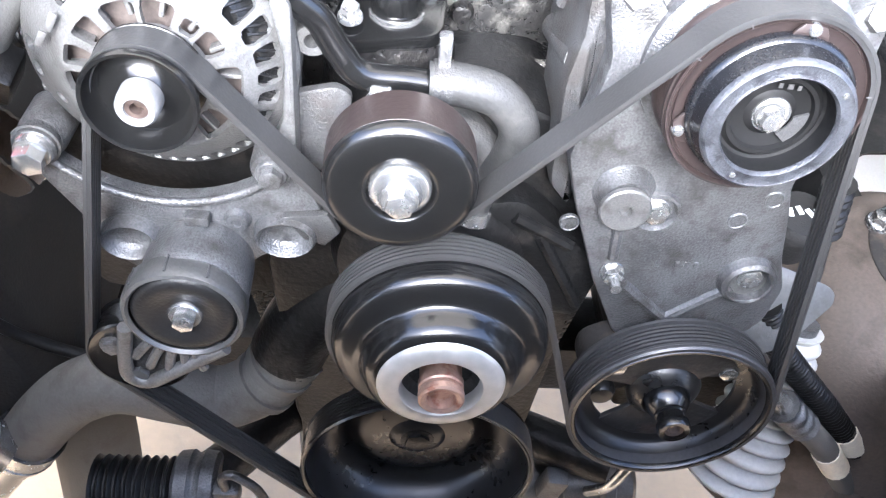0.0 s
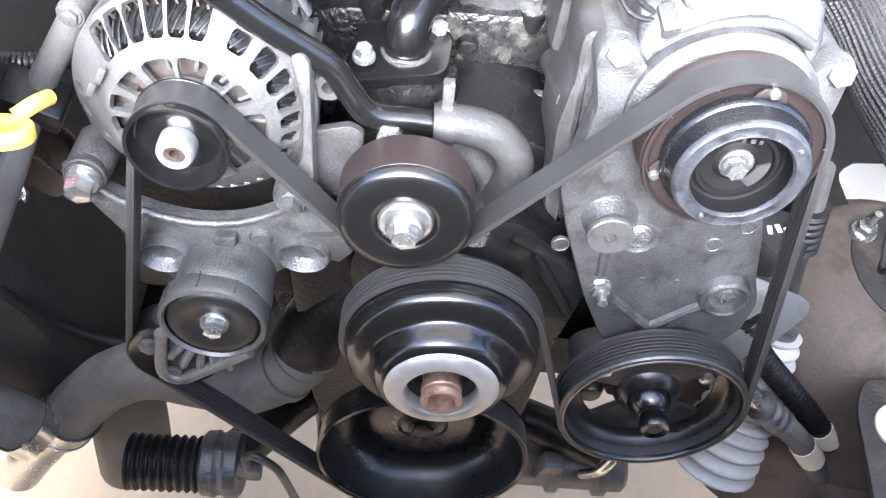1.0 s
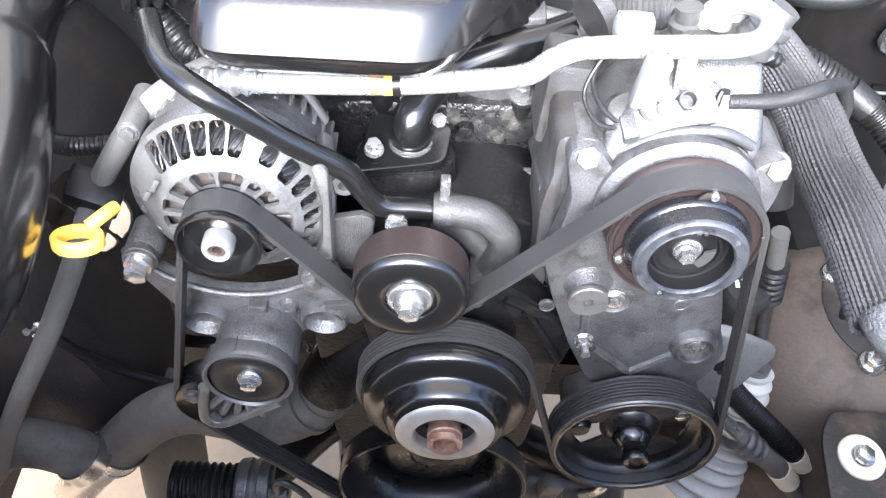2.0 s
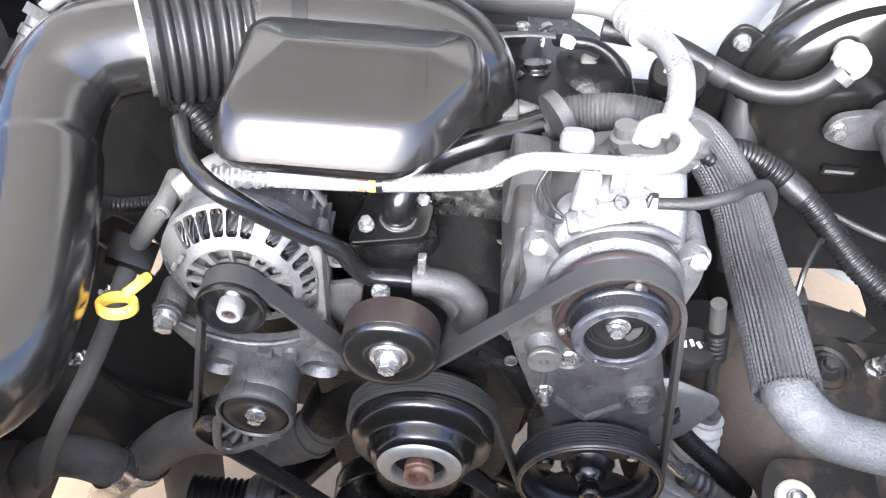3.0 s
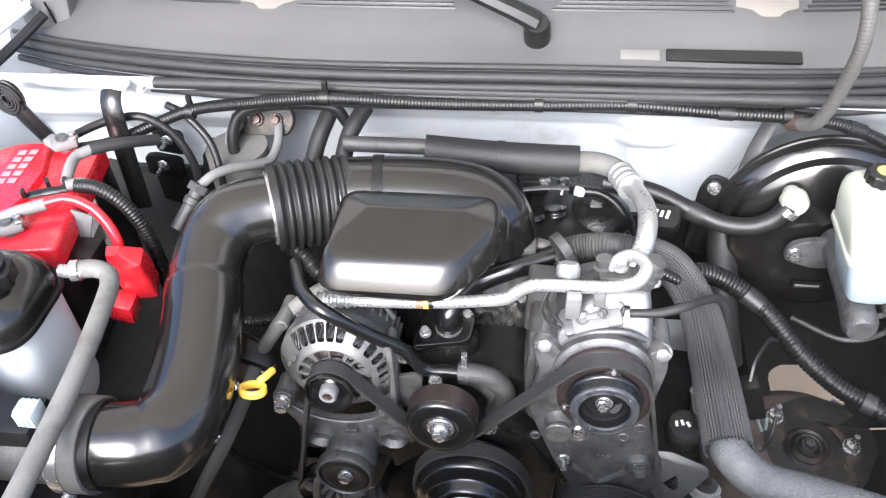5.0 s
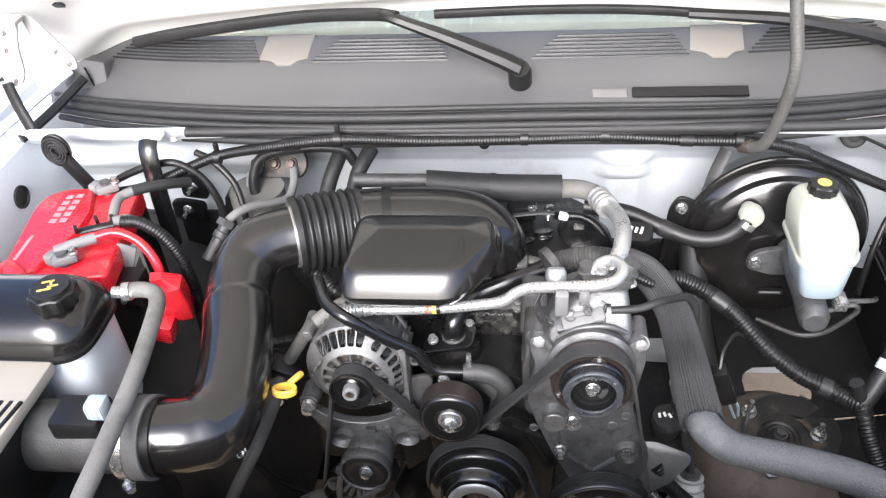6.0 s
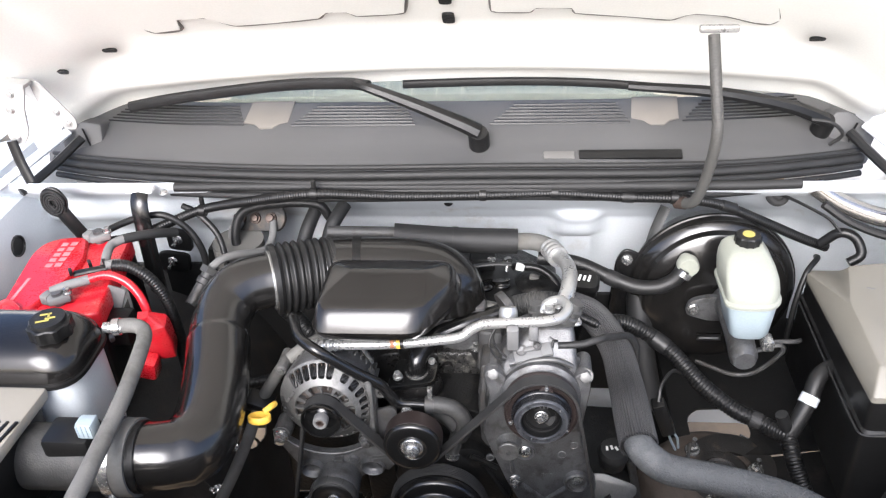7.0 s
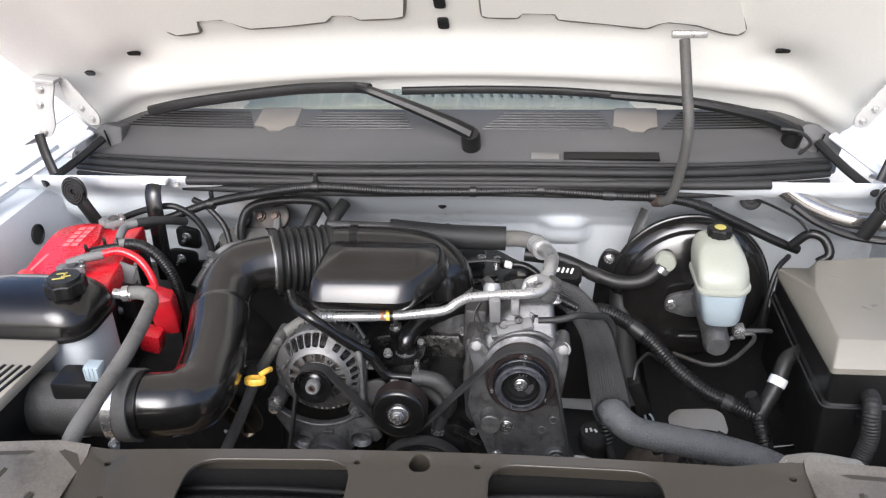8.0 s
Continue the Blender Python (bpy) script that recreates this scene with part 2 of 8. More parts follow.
def frames_along(points):
    tans = []
    for i in range(len(points)):
        a, b = points[max(0, i - 1)], points[min(len(points) - 1, i + 1)]
        tans.append((b - a).normalized())
    up = Vector((0, 0, 1))
    if abs(tans[0].dot(up)) > 0.9:
        up = Vector((0, 1, 0))
    side = tans[0].cross(up).normalized()
    sides = []
    for t in tans:
        side = (side - t * side.dot(t)).normalized()
        sides.append(side)
    return tans, sides


def sweep(pts, r, segs=14, step=0.006, shape=None, bm=None, cap=True, flat=1.0):
    """A tube through pts; shape(s, total) scales its radius; flat squeezes it."""
    bm = bm or bmesh.new()
    line, total = curve_points(pts, step)
    places = [q for _, q in line]
    tans, sides = frames_along(places)
    rings = []
    for (s, q), t, a in zip(line, tans, sides):
        b = t.cross(a)
        rr = r * (shape(s, total) if shape else 1.0)
        rings.append([bm.verts.new(q + rr * (math.cos(2 * math.pi * k / segs) * a + flat * math.sin(2 * math.pi * k / segs) * b)) for k in range(segs)])
    for x, y in zip(rings, rings[1:]):
        for k in range(segs):
            bm.faces.new((x[k], x[(k + 1) % segs], y[(k + 1) % segs], y[k]))
    if cap:
        bm.faces.new(rings[0][::-1])
        bm.faces.new(rings[-1])
    return bm


def ribs(pitch, depth):
    return lambda s, total: 1 + depth * (0.5 + 0.5 * math.copysign(abs(math.cos(2 * math.pi * s / pitch)) ** 0.6, math.cos(2 * math.pi * s / pitch)))


def slab(outline, y0, y1, bevel=0.0, m=None, bm=None, segs=2):
    """An outline of (x, z) pairs with depth from y0 to y1."""
    tmp = bmesh.new()
    n = len(outline)
    if bevel and n > 4:
        area = sum(outline[k - 1][0] * outline[k][1] - outline[k][0] * outline[k - 1][1] for k in range(n))
        turn = 1 if area > 0 else -1
        inset = []
        for k in range(n):
            a, b, c = Vector(outline[k - 1]), Vector(outline[k]), Vector(outline[(k + 1) % n])
            u, w = (b - a).normalized(), (c - b).normalized()
            nn = Vector((-u.y - w.y, u.x + w.x))
            nn = nn.normalized() if nn.length > 1e-6 else Vector((-u.y, u.x))
            inset.append(tuple(b + turn * bevel * nn))
        h = min(bevel, (y1 - y0) * 0.4)
        rings = []
        for o2, y in ((inset, y0), ([((p[0] + 2.4 * q[0]) / 3.4, (p[1] + 2.4 * q[1]) / 3.4) for p, q in zip(inset, outline)], y0 + h * 0.3), (outline, y0 + h), (outline, y1 - h), (inset, y1)):
            rings.append([tmp.verts.new((x, y, z)) for x, z in o2])
        tmp.faces.new(rings[0])
        tmp.faces.new(rings[-1][::-1])
        for p, q in zip(rings, rings[1:]):
            for k in range(n):
                tmp.faces.new((p[k], q[k], q[(k + 1) % n], p[(k + 1) % n]))
        bmesh.ops.recalc_face_normals(tmp, faces=tmp.faces)
        if m is not None:
            tmp.transform(m)
        if bm is None:
            return tmp
        add_bm(bm, tmp)
        return bm
    vs = [tmp.verts.new((x, y0, z)) for x, z in outline] + [tmp.verts.new((x, y1, z)) for x, z in outline]
    tmp.faces.new(vs[:n])
    tmp.faces.new(vs[n:][::-1])
    for k in range(n):
        tmp.faces.new((vs[k], vs[n + k], vs[n + (k + 1) % n], vs[(k + 1) % n]))
    bmesh.ops.recalc_face_normals(tmp, faces=tmp.faces)
    if bevel:
        bmesh.ops.bevel(tmp, geom=tmp.edges[:], offset=bevel, segments=segs, affect="EDGES", profile=0.5, clamp_overlap=True)
    if m is not None:
        tmp.transform(m)
    if bm is None:
        return tmp
    add_bm(bm, tmp)
    return bm


def add_bm(bm, other):
    me = bpy.data.meshes.new("tmp")
    other.to_mesh(me)
    other.free()
    bm.from_mesh(me)
    bpy.data.meshes.remove(me)


def block(size, bevel=0.0, m=None, bm=None, segs=2):
    x, y, z = (s / 2 for s in size)
    return slab([(-x, -z), (x, -z), (x, z), (-x, z)], -y, y, bevel, m, bm, segs)


def rounded(pts, r, n=4):
    """An outline with its corners rounded."""
    out = []
    k = len(pts)
    for i in range(k):
        a, b, c = Vector(pts[i - 1]), Vector(pts[i]), Vector(pts[(i + 1) % k])
        rr = min(r, (a - b).length * 0.45, (c - b).length * 0.45)
        p, q = b + (a - b).normalized() * rr, b + (c - b).normalized() * rr
        for j in range(n + 1):
            u = j / n
            out.append(tuple((1 - u) ** 2 * p + 2 * u * (1 - u) * b + u * u * q))
    return out


def at(x, y, z):
    return Matrix.Translation((x, y, z))


UPRIGHT = pose(0, 0, 0, 90, 0, 0)


def hex_bm(r, h, m=None, bm=None, flange=1.35):
    """A hexagon head that points to -y, on a flange."""
    bm = bm or bmesh.new()
    pts = [(r * math.cos(math.pi * k / 3 + 0.3), r * math.sin(math.pi * k / 3 + 0.3)) for k in range(6)]
    slab(pts, -h, 0, min(r, h) * 0.12, m, bm, 1)
    if flange:
        lathe([(0, -h * 0.28), (r * flange * 0.9, -h * 0.28), (r * flange, -h * 0.12), (r * flange, h * 0.1), (0, h * 0.1)], 20, m, bm)
    return bm


def bolt(parent, x, y, z, r, h, material=None, m=None, label=""):
    mm = at(x, y, z) if m is None else at(x, y, z) @ m
    return part("bolt", hex_bm(r, h), material or ZINC, parent, label, mm)


# Engine axes: x to the right, y to the rear, z up, leaning back five degrees.
ENGINE = pose(0, 0.38, 1.0, -5.0, 0, 0)


def eng(x, y, z):
    return ENGINE @ at(x, y, z)


def loft(sections, bm=None):
    """Close rings of equal length, joined one after the other and capped."""
    bm = bm or bmesh.new()
    rings = [[bm.verts.new(p) for p in s] for s in sections]
    n = len(rings[0])
    for a, b in zip(rings, rings[1:]):
        for k in range(n):
            bm.faces.new((a[k], a[(k + 1) % n], b[(k + 1) % n], b[k]))
    bm.faces.new(rings[0][::-1])
    bm.faces.new(rings[-1])
    return bm



# ---- structure: ground, body shell ----
bm = bmesh.new()
grid = [-400, -120, -40, -15, -6] + [-3 + 0.5 * k for k in range(13)] + [6, 15, 40, 120, 400]
vs = [[bm.verts.new((x, y, 0)) for x in grid] for y in grid]
for j in range(len(grid) - 1):
    for i in range(len(grid) - 1):
        bm.faces.new((vs[j][i], vs[j][i + 1], vs[j + 1][i + 1], vs[j + 1][i]))
solo("ground", bm, CONCRETE, "tan concrete floor below the truck", "floor", kind="structure")


def sheet(profile_at, xs, thick):
    """A pressed sheet: profile_at(x) gives (y, z) pairs; it gets thickness."""
    bm = bmesh.new()
    rows = [[bm.verts.new((x, y, z)) for y, z in profile_at(x)] for x in xs]
    for a, b in zip(rows, rows[1:]):
        for k in range(len(a) - 1):
            bm.faces.new((a[k], b[k], b[k + 1], a[k + 1]))
    bmesh.ops.recalc_face_normals(bm, faces=bm.faces)
    bmesh.ops.solidify(bm, geom=bm.faces[:], thickness=thick)
    return bm


def smooth01(u):
    u = max(0.0, min(1.0, u))
    return u * u * (3 - 2 * u)


def firewall_profile(x):
    dome = 0.030 * math.exp(-((x - 0.285) / 0.046) ** 4)
    out = []
    section = [(0.79, 1.235), (0.797, 1.215), (0.83, 1.19), (0.865, 1.165), (0.915, 1.12), (0.955, 1.085), (0.985, 1.05), (1.0, 1.0), (1.01, 0.9), (1.01, 0.7), (1.0, 0.45)]
    fine = []
    for (y0, z0), (y1, z1) in zip(section, section[1:]):
        n = 5 if 0.95 < z1 < 1.13 else 1
        fine += [(y0 + (y1 - y0) * k / n, z0 + (z1 - z0) * k / n) for k in range(n)]
    for y, z in fine + section[-1:]:
        inner = smooth01((x + 0.42) / 0.1) * smooth01((0.80 - x) / 0.1)
        y2 = y if z > 1.18 else y - (1 - inner) * 0.05 * smooth01((1.18 - z) / 0.08)
        out.append((y2 - dome * math.exp(-((z - 1.042) / 0.042) ** 4), z))
    return out


xs = [-0.86 + 0.01 * k for k in range(181)]
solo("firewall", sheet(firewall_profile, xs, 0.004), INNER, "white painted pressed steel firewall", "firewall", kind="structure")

# Inner wings, either side of the bay.
for side, x0 in (("wing_left", -0.80), ("wing_right", 0.93)):
    s = -1 if x0 < 0 else 1
    bm = bmesh.new()
    ys = [-0.10 + 0.05 * k for k in range(23)]
    prof = [(0.15, 1.215), (0.10, 1.225), (0.055, 1.222), (0.05, 1.19), (0.0, 1.185), (-0.01, 1.15), (-0.012, 1.05), (-0.005, 0.95), (0.0, 0.85)]
    rows = [[bm.verts.new((x0 + s * (dx - 0.02 * smooth01((0.5 - y) / 0.5)), y, z - 0.05 * smooth01((0.6 - y) / 0.7))) for dx, z in prof] for y in ys]
    for a, b in zip(rows, rows[1:]):
        for k in range(len(prof) - 1):
            bm.faces.new((a[k], b[k], b[k + 1], a[k + 1]))
    bmesh.ops.recalc_face_normals(bm, faces=bm.faces)
    bmesh.ops.solidify(bm, geom=bm.faces[:], thickness=0.003)
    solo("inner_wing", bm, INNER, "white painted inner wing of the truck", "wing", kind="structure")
    # outer wing skin
    bm = bmesh.new()
    prof = [(0.15, 1.213), (0.19, 1.20), (0.22, 1.15), (0.23, 1.0), (0.23, 0.75)]
    rows = [[bm.verts.new((x0 + s * dx, y, z - 0.05 * smooth01((0.6 - y) / 0.7))) for dx, z in prof] for y in [-0.15 + 0.1 * k for k in range(15)]]
    for a, b in zip(rows, rows[1:]):
        for k in range(len(prof) - 1):
            bm.faces.new((a[k], b[k], b[k + 1], a[k + 1]))
    bmesh.ops.recalc_face_normals(bm, faces=bm.faces)
    bmesh.ops.solidify(bm, geom=bm.faces[:], thickness=0.002)
    solo("outer_wing", bm, WHITE, "white painted outer wing skin", "wing", kind="structure")


def liner(name, pts_rows, material, label, hole=None):
    bm = bmesh.new()
    rows = [[bm.verts.new(p) for p in r] for r in pts_rows]
    for a, b in zip(rows, rows[1:]):
        for k in range(len(a) - 1):
            bm.faces.new((a[k], b[k], b[k + 1], a[k + 1]))
    bmesh.ops.recalc_face_normals(bm, faces=bm.faces)
    bmesh.ops.subdivide_edges(bm, edges=bm.edges[:], cuts=2, use_grid_fill=True, smooth=0.4)
    if hole:
        x0, x1, y0, y1 = hole
        bmesh.ops.subdivide_edges(bm, edges=bm.edges[:], cuts=5, use_grid_fill=True)
        near = [e for e in bm.edges if all(x0 - 0.01 < v.co.x < x1 + 0.01 and y0 - 0.015 < v.co.y < y1 + 0.015 for v in e.verts)]
        bmesh.ops.subdivide_edges(bm, edges=near, cuts=4, use_grid_fill=True)
        gone = []
        for f in bm.faces:
            c = f.calc_center_median()
            p, q = (2 * c.x - x0 - x1) / (x1 - x0), (2 * c.y - y0 - y1) / (y1 - y0)
            if p ** 4 + q ** 4 - 1.1 * p * q * (x0 < 0) < 1 and abs(q + 0.2 - 0.2 * p) > 0.08 * (x0 < 0):
                gone.append(f)
        bmesh.ops.delete(bm, geom=gone, context="FACES")
        rim = [v for v in bm.verts if v.is_boundary and x0 - 0.01 < v.co.x < x1 + 0.01 and y0 - 0.01 < v.co.y < y1 + 0.01]
        for _ in range(8):
            bmesh.ops.smooth_vert(bm, verts=rim, factor=0.5, use_axis_x=True, use_axis_y=True, use_axis_z=True)
    bmesh.ops.solidify(bm, geom=bm.faces[:], thickness=0.004)
    return solo(name, bm, material, label, "liner", kind="structure")


liner("liner_left", [[(-0.80, y, 0.98), (-0.62, y, 0.93), (-0.44 - 0.08 * f, y, 0.84), (-0.36 - 0.14 * f, y, 0.70), (-0.32 - 0.24 * f, y, 0.52)] for y, f in ((0.12, 1), (0.35, 1), (0.45, 1), (0.483, 0), (0.6, 0), (0.85, 0), (1.02, 0))], LINER, "black plastic wheel arch liner with road dust", (-0.412, -0.362, 0.61, 0.70))
liner("liner_right", [[(0.95, y, 0.86), (0.80, y, 0.80), (0.66, y, 0.765), (0.60, y, 0.752)] for y in (0.10, 0.3, 0.45, 0.6)], DULL_LINER, "black plastic liner beside the arch")
liner("arch_right", [[(0.60, y, 0.752), (0.572, y, 0.735), (0.552, y, 0.66), (0.545, y, 0.50)] for y in (0.10, 0.3, 0.45, 0.6)], DIRT, "dusty brown steel wheel arch")
liner("liner_rear_right", [[(0.95, y, 0.861), (0.80, y, 0.801), (0.62, y, 0.766), (0.47, y, 0.741), (0.42, y, 0.551)] for y in (0.60, 0.75, 0.9, 1.02)], DULL_LINER, "black plastic liner behind the strut", (0.497, 0.605, 0.632, 0.722))

# Hood, open and leaning over the bay.
HOOD_A = math.atan2(0.88, 1)
def hood_rear(x):
    return 0.955 + 0.18 * ((x - 0.045) / 0.72) ** 2 * 0.55


hood = thing("hood", "open white hood seen from its underside", "hood", at(0.039, 0.97, 1.36))
bm = bmesh.new()
us = [0.0, 0.012, 0.03, 0.045, 0.06, 0.075, 0.09, 0.105, 0.12, 0.135, 0.15, 0.165, 0.18, 0.2, 0.22, 0.25, 0.3, 0.4, 0.5, 0.6, 0.8, 1.0, 1.15]
hx = [-0.80 + 0.02 * k for k in range(81)]
def hood_depth(x, u):
    d = 0.0
    d += 0.010 * math.exp(-((u - 0.0) / 0.02) ** 2)
    d -= 0.020 * smooth01((u - 0.10) / 0.11) * smooth01((0.66 - abs(x)) / 0.12)
    d -= 0.018 * math.exp(-((abs(x) - 0.62) / 0.06) ** 2) * math.exp(-((u - 0.14) / 0.05) ** 2)
    d += 0.012 * math.exp(-((u - 0.07) / 0.03) ** 2)
    d += 0.05 * smooth01((abs(x) - 0.66) / 0.14)
    return d


ca, sa = math.cos(HOOD_A), math.sin(HOOD_A)
rows = []
for x in hx:
    y0 = hood_rear(x + 0.045) - 0.97
    row = []
    for u in us:
        d = hood_depth(x, u)
        y = y0 * max(0.0, 1 - u / 0.5) - ca * u - sa * d * -1 * -1
        row.append(bm.verts.new((x, y0 * max(0.0, 1 - u / 0.4) - ca * u - sa * d, -0.88 * y0 * max(0.0, 1 - u / 0.4) + sa * u - ca * d)))
    rows.append(row)
for a, b in zip(rows, rows[1:]):
    for k in range(len(us) - 1):
        bm.faces.new((a[k], b[k], b[k + 1], a[k + 1]))
bmesh.ops.recalc_face_normals(bm, faces=bm.faces)
part("inner_panel", bm, HOODP, hood, "white stamped inner panel", angle=60)
bm = bmesh.new()
rows = []
for x in hx[::4]:
    y0 = hood_rear(x + 0.045) - 0.97
    rows.append([bm.verts.new((x * 1.02, y0 * max(0.0, 1 - u / 0.4) - ca * u + sa * 0.05, -0.88 * y0 * max(0.0, 1 - u / 0.4) + sa * u + ca * 0.05)) for u in us])
for a, b in zip(rows, rows[1:]):
    for k in range(len(us) - 1):
        bm.faces.new((a[k], b[k], b[k + 1], a[k + 1]))
bmesh.ops.solidify(bm, geom=bm.faces[:], thickness=0.002)
part("outer_skin", bm, WHITE, hood)


def on_hood(x, u, lift=0.004):
    d = hood_depth(x, u) + lift
    y0 = hood_rear(x + 0.045) - 0.97
    return Matrix.Translation((x, y0 * max(0.0, 1 - u / 0.4) - ca * u - sa * d, -0.88 * y0 * max(0.0, 1 - u / 0.4) + sa * u - ca * d)) @ pose(0, 0, 0, 49 - 90 + 90, 0, 0)


for x, u, w, h in ((0.01, 0.225, 0.010, 0.018), (0.01, 0.30, 0.010, 0.018), (-0.61, 0.175, 0.013, 0.006), (0.62, 0.175, 0.013, 0.006), (-0.71, 0.17, 0.010, 0.008)):
    pts = rounded([(-w, -h), (w, -h), (w, h), (-w, h)], min(w, h) * 0.8, 4)
    part("access_hole", slab(pts, -0.002, 0.002), GREASE, hood, "dark hole through the panel", on_hood(x, u, 0.003))

# Two raised inner panels with tabbed edges.
EDGE_L = [(-0.05, 1.05), (-0.046, 0.34), (-0.058, 0.256), (-0.075, 0.250), (-0.136, 0.247), (-0.150, 0.262), (-0.183, 0.264), (-0.200, 0.243), (-0.28, 0.232), (-0.345, 0.229), (-0.362, 0.240), (-0.388, 0.264), (-0.436, 0.262), (-0.446, 0.226), (-0.494, 0.221), (-0.508, 0.236), (-0.50, 0.32), (-0.45, 1.05)]
EDGE_R = [(0.083, 1.05), (0.079, 0.34), (0.080, 0.256), (0.090, 0.250), (0.140, 0.248), (0.150, 0.264), (0.205, 0.262), (0.212, 0.244), (0.30, 0.230), (0.365, 0.220), (0.385, 0.236), (0.40, 0.243), (0.45, 0.236), (0.50, 0.216), (0.527, 0.212), (0.537, 0.226), (0.528, 0.25), (0.47, 0.40), (0.46, 1.05)]


def hood_at(x, u, d):
    y0 = hood_rear(x + 0.045) - 0.97
    return (x, y0 * max(0.0, 1 - u / 0.4) - ca * u - sa * d, -0.88 * y0 * max(0.0, 1 - u / 0.4) + sa * u - ca * d)


for edge in (EDGE_L, EDGE_R):
    bm = bmesh.new()
    top = [bm.verts.new(hood_at(x, u, hood_depth(x, u) + 0.0055)) for x, u in edge]
    low = [bm.verts.new(hood_at(x, u - 0.002, hood_depth(x, u) - 0.006)) for x, u in edge]
    bm.faces.new(top)
    for k in range(len(edge) - 1):
        bm.faces.new((top[k], top[k + 1], low[k + 1], low[k]))
    panel = part("raised_panel", bm, HOODP, hood, "", angle=20)
    # Grey cord stands in for the shaded gap along the panel edge.
    part("panel_gap", sweep([hood_at(x, u - 0.006, hood_depth(x, u) + 0.001) for x, u in edge], 0.0028, 6, 0.006), PATCH, panel, "grey line for the shade in the gap round the panel")

# Windscreen with a pale dashboard behind it.
bm = bmesh.new()
rows = [[bm.verts.new((x, 1.0 + 0.06 * (x / 0.7) ** 2 + 0.85 * u, 1.30 - 0.05 * (x / 0.7) ** 2 + 0.62 * u)) for u in (0, 0.25, 0.5, 0.75, 1.0)] for x in [-0.75 + 0.05 * k for k in range(32)]]
for a, b in zip(rows, rows[1:]):
    for k in range(4):
        bm.faces.new((a[k], b[k], b[k + 1], a[k + 1]))
bmesh.ops.solidify(bm, geom=bm.faces[:], thickness=0.005)
ws = solo("windscreen", bm, GLASS, "green tinted laminated windscreen", "windscreen", kind="structure")
ws.visible_shadow = False
dash = thing("dashboard", "cream dashboard top behind the windscreen", "dashboard", pose(0.05, 1.298, 1.372, 22, 0, 0))
bm = block((1.45, 0.55, 0.06), 0.02)
part("dash_top", bm, CREAM, dash)
for k in range(18):
    part("vent_rib", block((0.005, 0.13, 0.008), 0.001, pose(-0.10 + 0.021 * k, -0.19, 0.032, 0, 0, 25)), PATCH, dash)


# Wing shoulders and pillar feet behind the hinges, at either end of the cowl.
for s, x in ((-1, -0.90), (1, 0.985)):
    sh = loft([[(x + px * 0.5, 1.22 + py, z) for px, py in rounded([(-w, -d), (w, -d), (w, d), (-w, d)], 0.03, 4)] for w, d, z in ((0.34, 0.14, 0.80), (0.34, 0.14, 1.16), (0.32, 0.13, 1.195), (0.27, 0.10, 1.21))])
    solo("wing_shoulder", sh, WHITE, "white painted rear wing shoulder beside the windscreen", "wing", kind="structure")

solo("wing_hole", lathe([(0, 0.002), (0.017, 0.002), (0.019, -0.001), (0.021, -0.001), (0.0215, 0.004)], 28, pose(-0.787, 0.746, 1.123, 0, 0, -90) @ pose(0, 0, 0, 0, 0, 180)), RUBBER, "dark round hole in the inner wing", "hole", kind="structure")

# Added pale backdrop walls behind the truck stand in for an unidentified bright area.
BACKDROP = mat("white_backdrop_paint", (0.74, 0.73, 0.70), 0.8, 0.0, 0.06, 4, 0.1, 0.5)
for x in (-11.4, 11.5):
    solo("side_backdrop", block((20, 0.3, 2.2), 0.02, at(x, 4.0, 1.1)), BACKDROP, "plain white backdrop for the bright area beside the truck", "wall", kind="structure")
# Added black sheets stand in for the shade low on the firewall.
solo("firewall_shade_sheet", block((0.56, 0.012, 0.50), 0.004, at(-0.55, 0.945, 0.70)), MATTE, "black sheet putting shade low on the firewall", "mat", kind="structure")
solo("firewall_shade_sheet", block((1.55, 0.012, 0.28), 0.004, at(0.05, 0.985, 0.71)), MATTE, "black sheet putting shade low on the firewall", "mat", kind="structure")

# ---- cowl ----
cowl = thing("cowl_panel", "grey plastic cowl panel with slotted air intakes", "cowl panel", at(0.03, 0.80, 1.25), kind="structure")


def cowl_bow(x):
    """How far the cowl sweeps back towards its ends."""
    return 0.13 * (abs(x - 0.04) / 0.78) ** 3.2


def cowl_drop(x):
    return 0.035 * (abs(x - 0.04) / 0.78) ** 3


CX = [-0.785 + 0.02 * k for k in range(81)]
prof = [(-0.012, -0.006), (-0.004, 0.008), (0.008, 0.013), (0.03, 0.017), (0.06, 0.029), (0.088, 0.042), (0.10, 0.046), (0.155, 0.0625), (0.165, 0.062), (0.175, 0.03)]


def cowl_z(y):
    for (a, p), (b, q) in zip(prof, prof[1:]):
        if a <= y <= b:
            return p + (q - p) * (y - a) / (b - a)
    return prof[-1][1]


bm = bmesh.new()
rows = [[bm.verts.new((x - 0.04, cowl_bow(x) + y, z - cowl_drop(x))) for y, z in prof] for x in CX]
for a, b in zip(rows, rows[1:]):
    for k in range(len(prof) - 1):
        bm.faces.new((a[k], b[k], b[k + 1], a[k + 1]))
bmesh.ops.recalc_face_normals(bm, faces=bm.faces)
bmesh.ops.solidify(bm, geom=bm.faces[:], thickness=0.003)
part("cowl_top", bm, COWL, cowl)
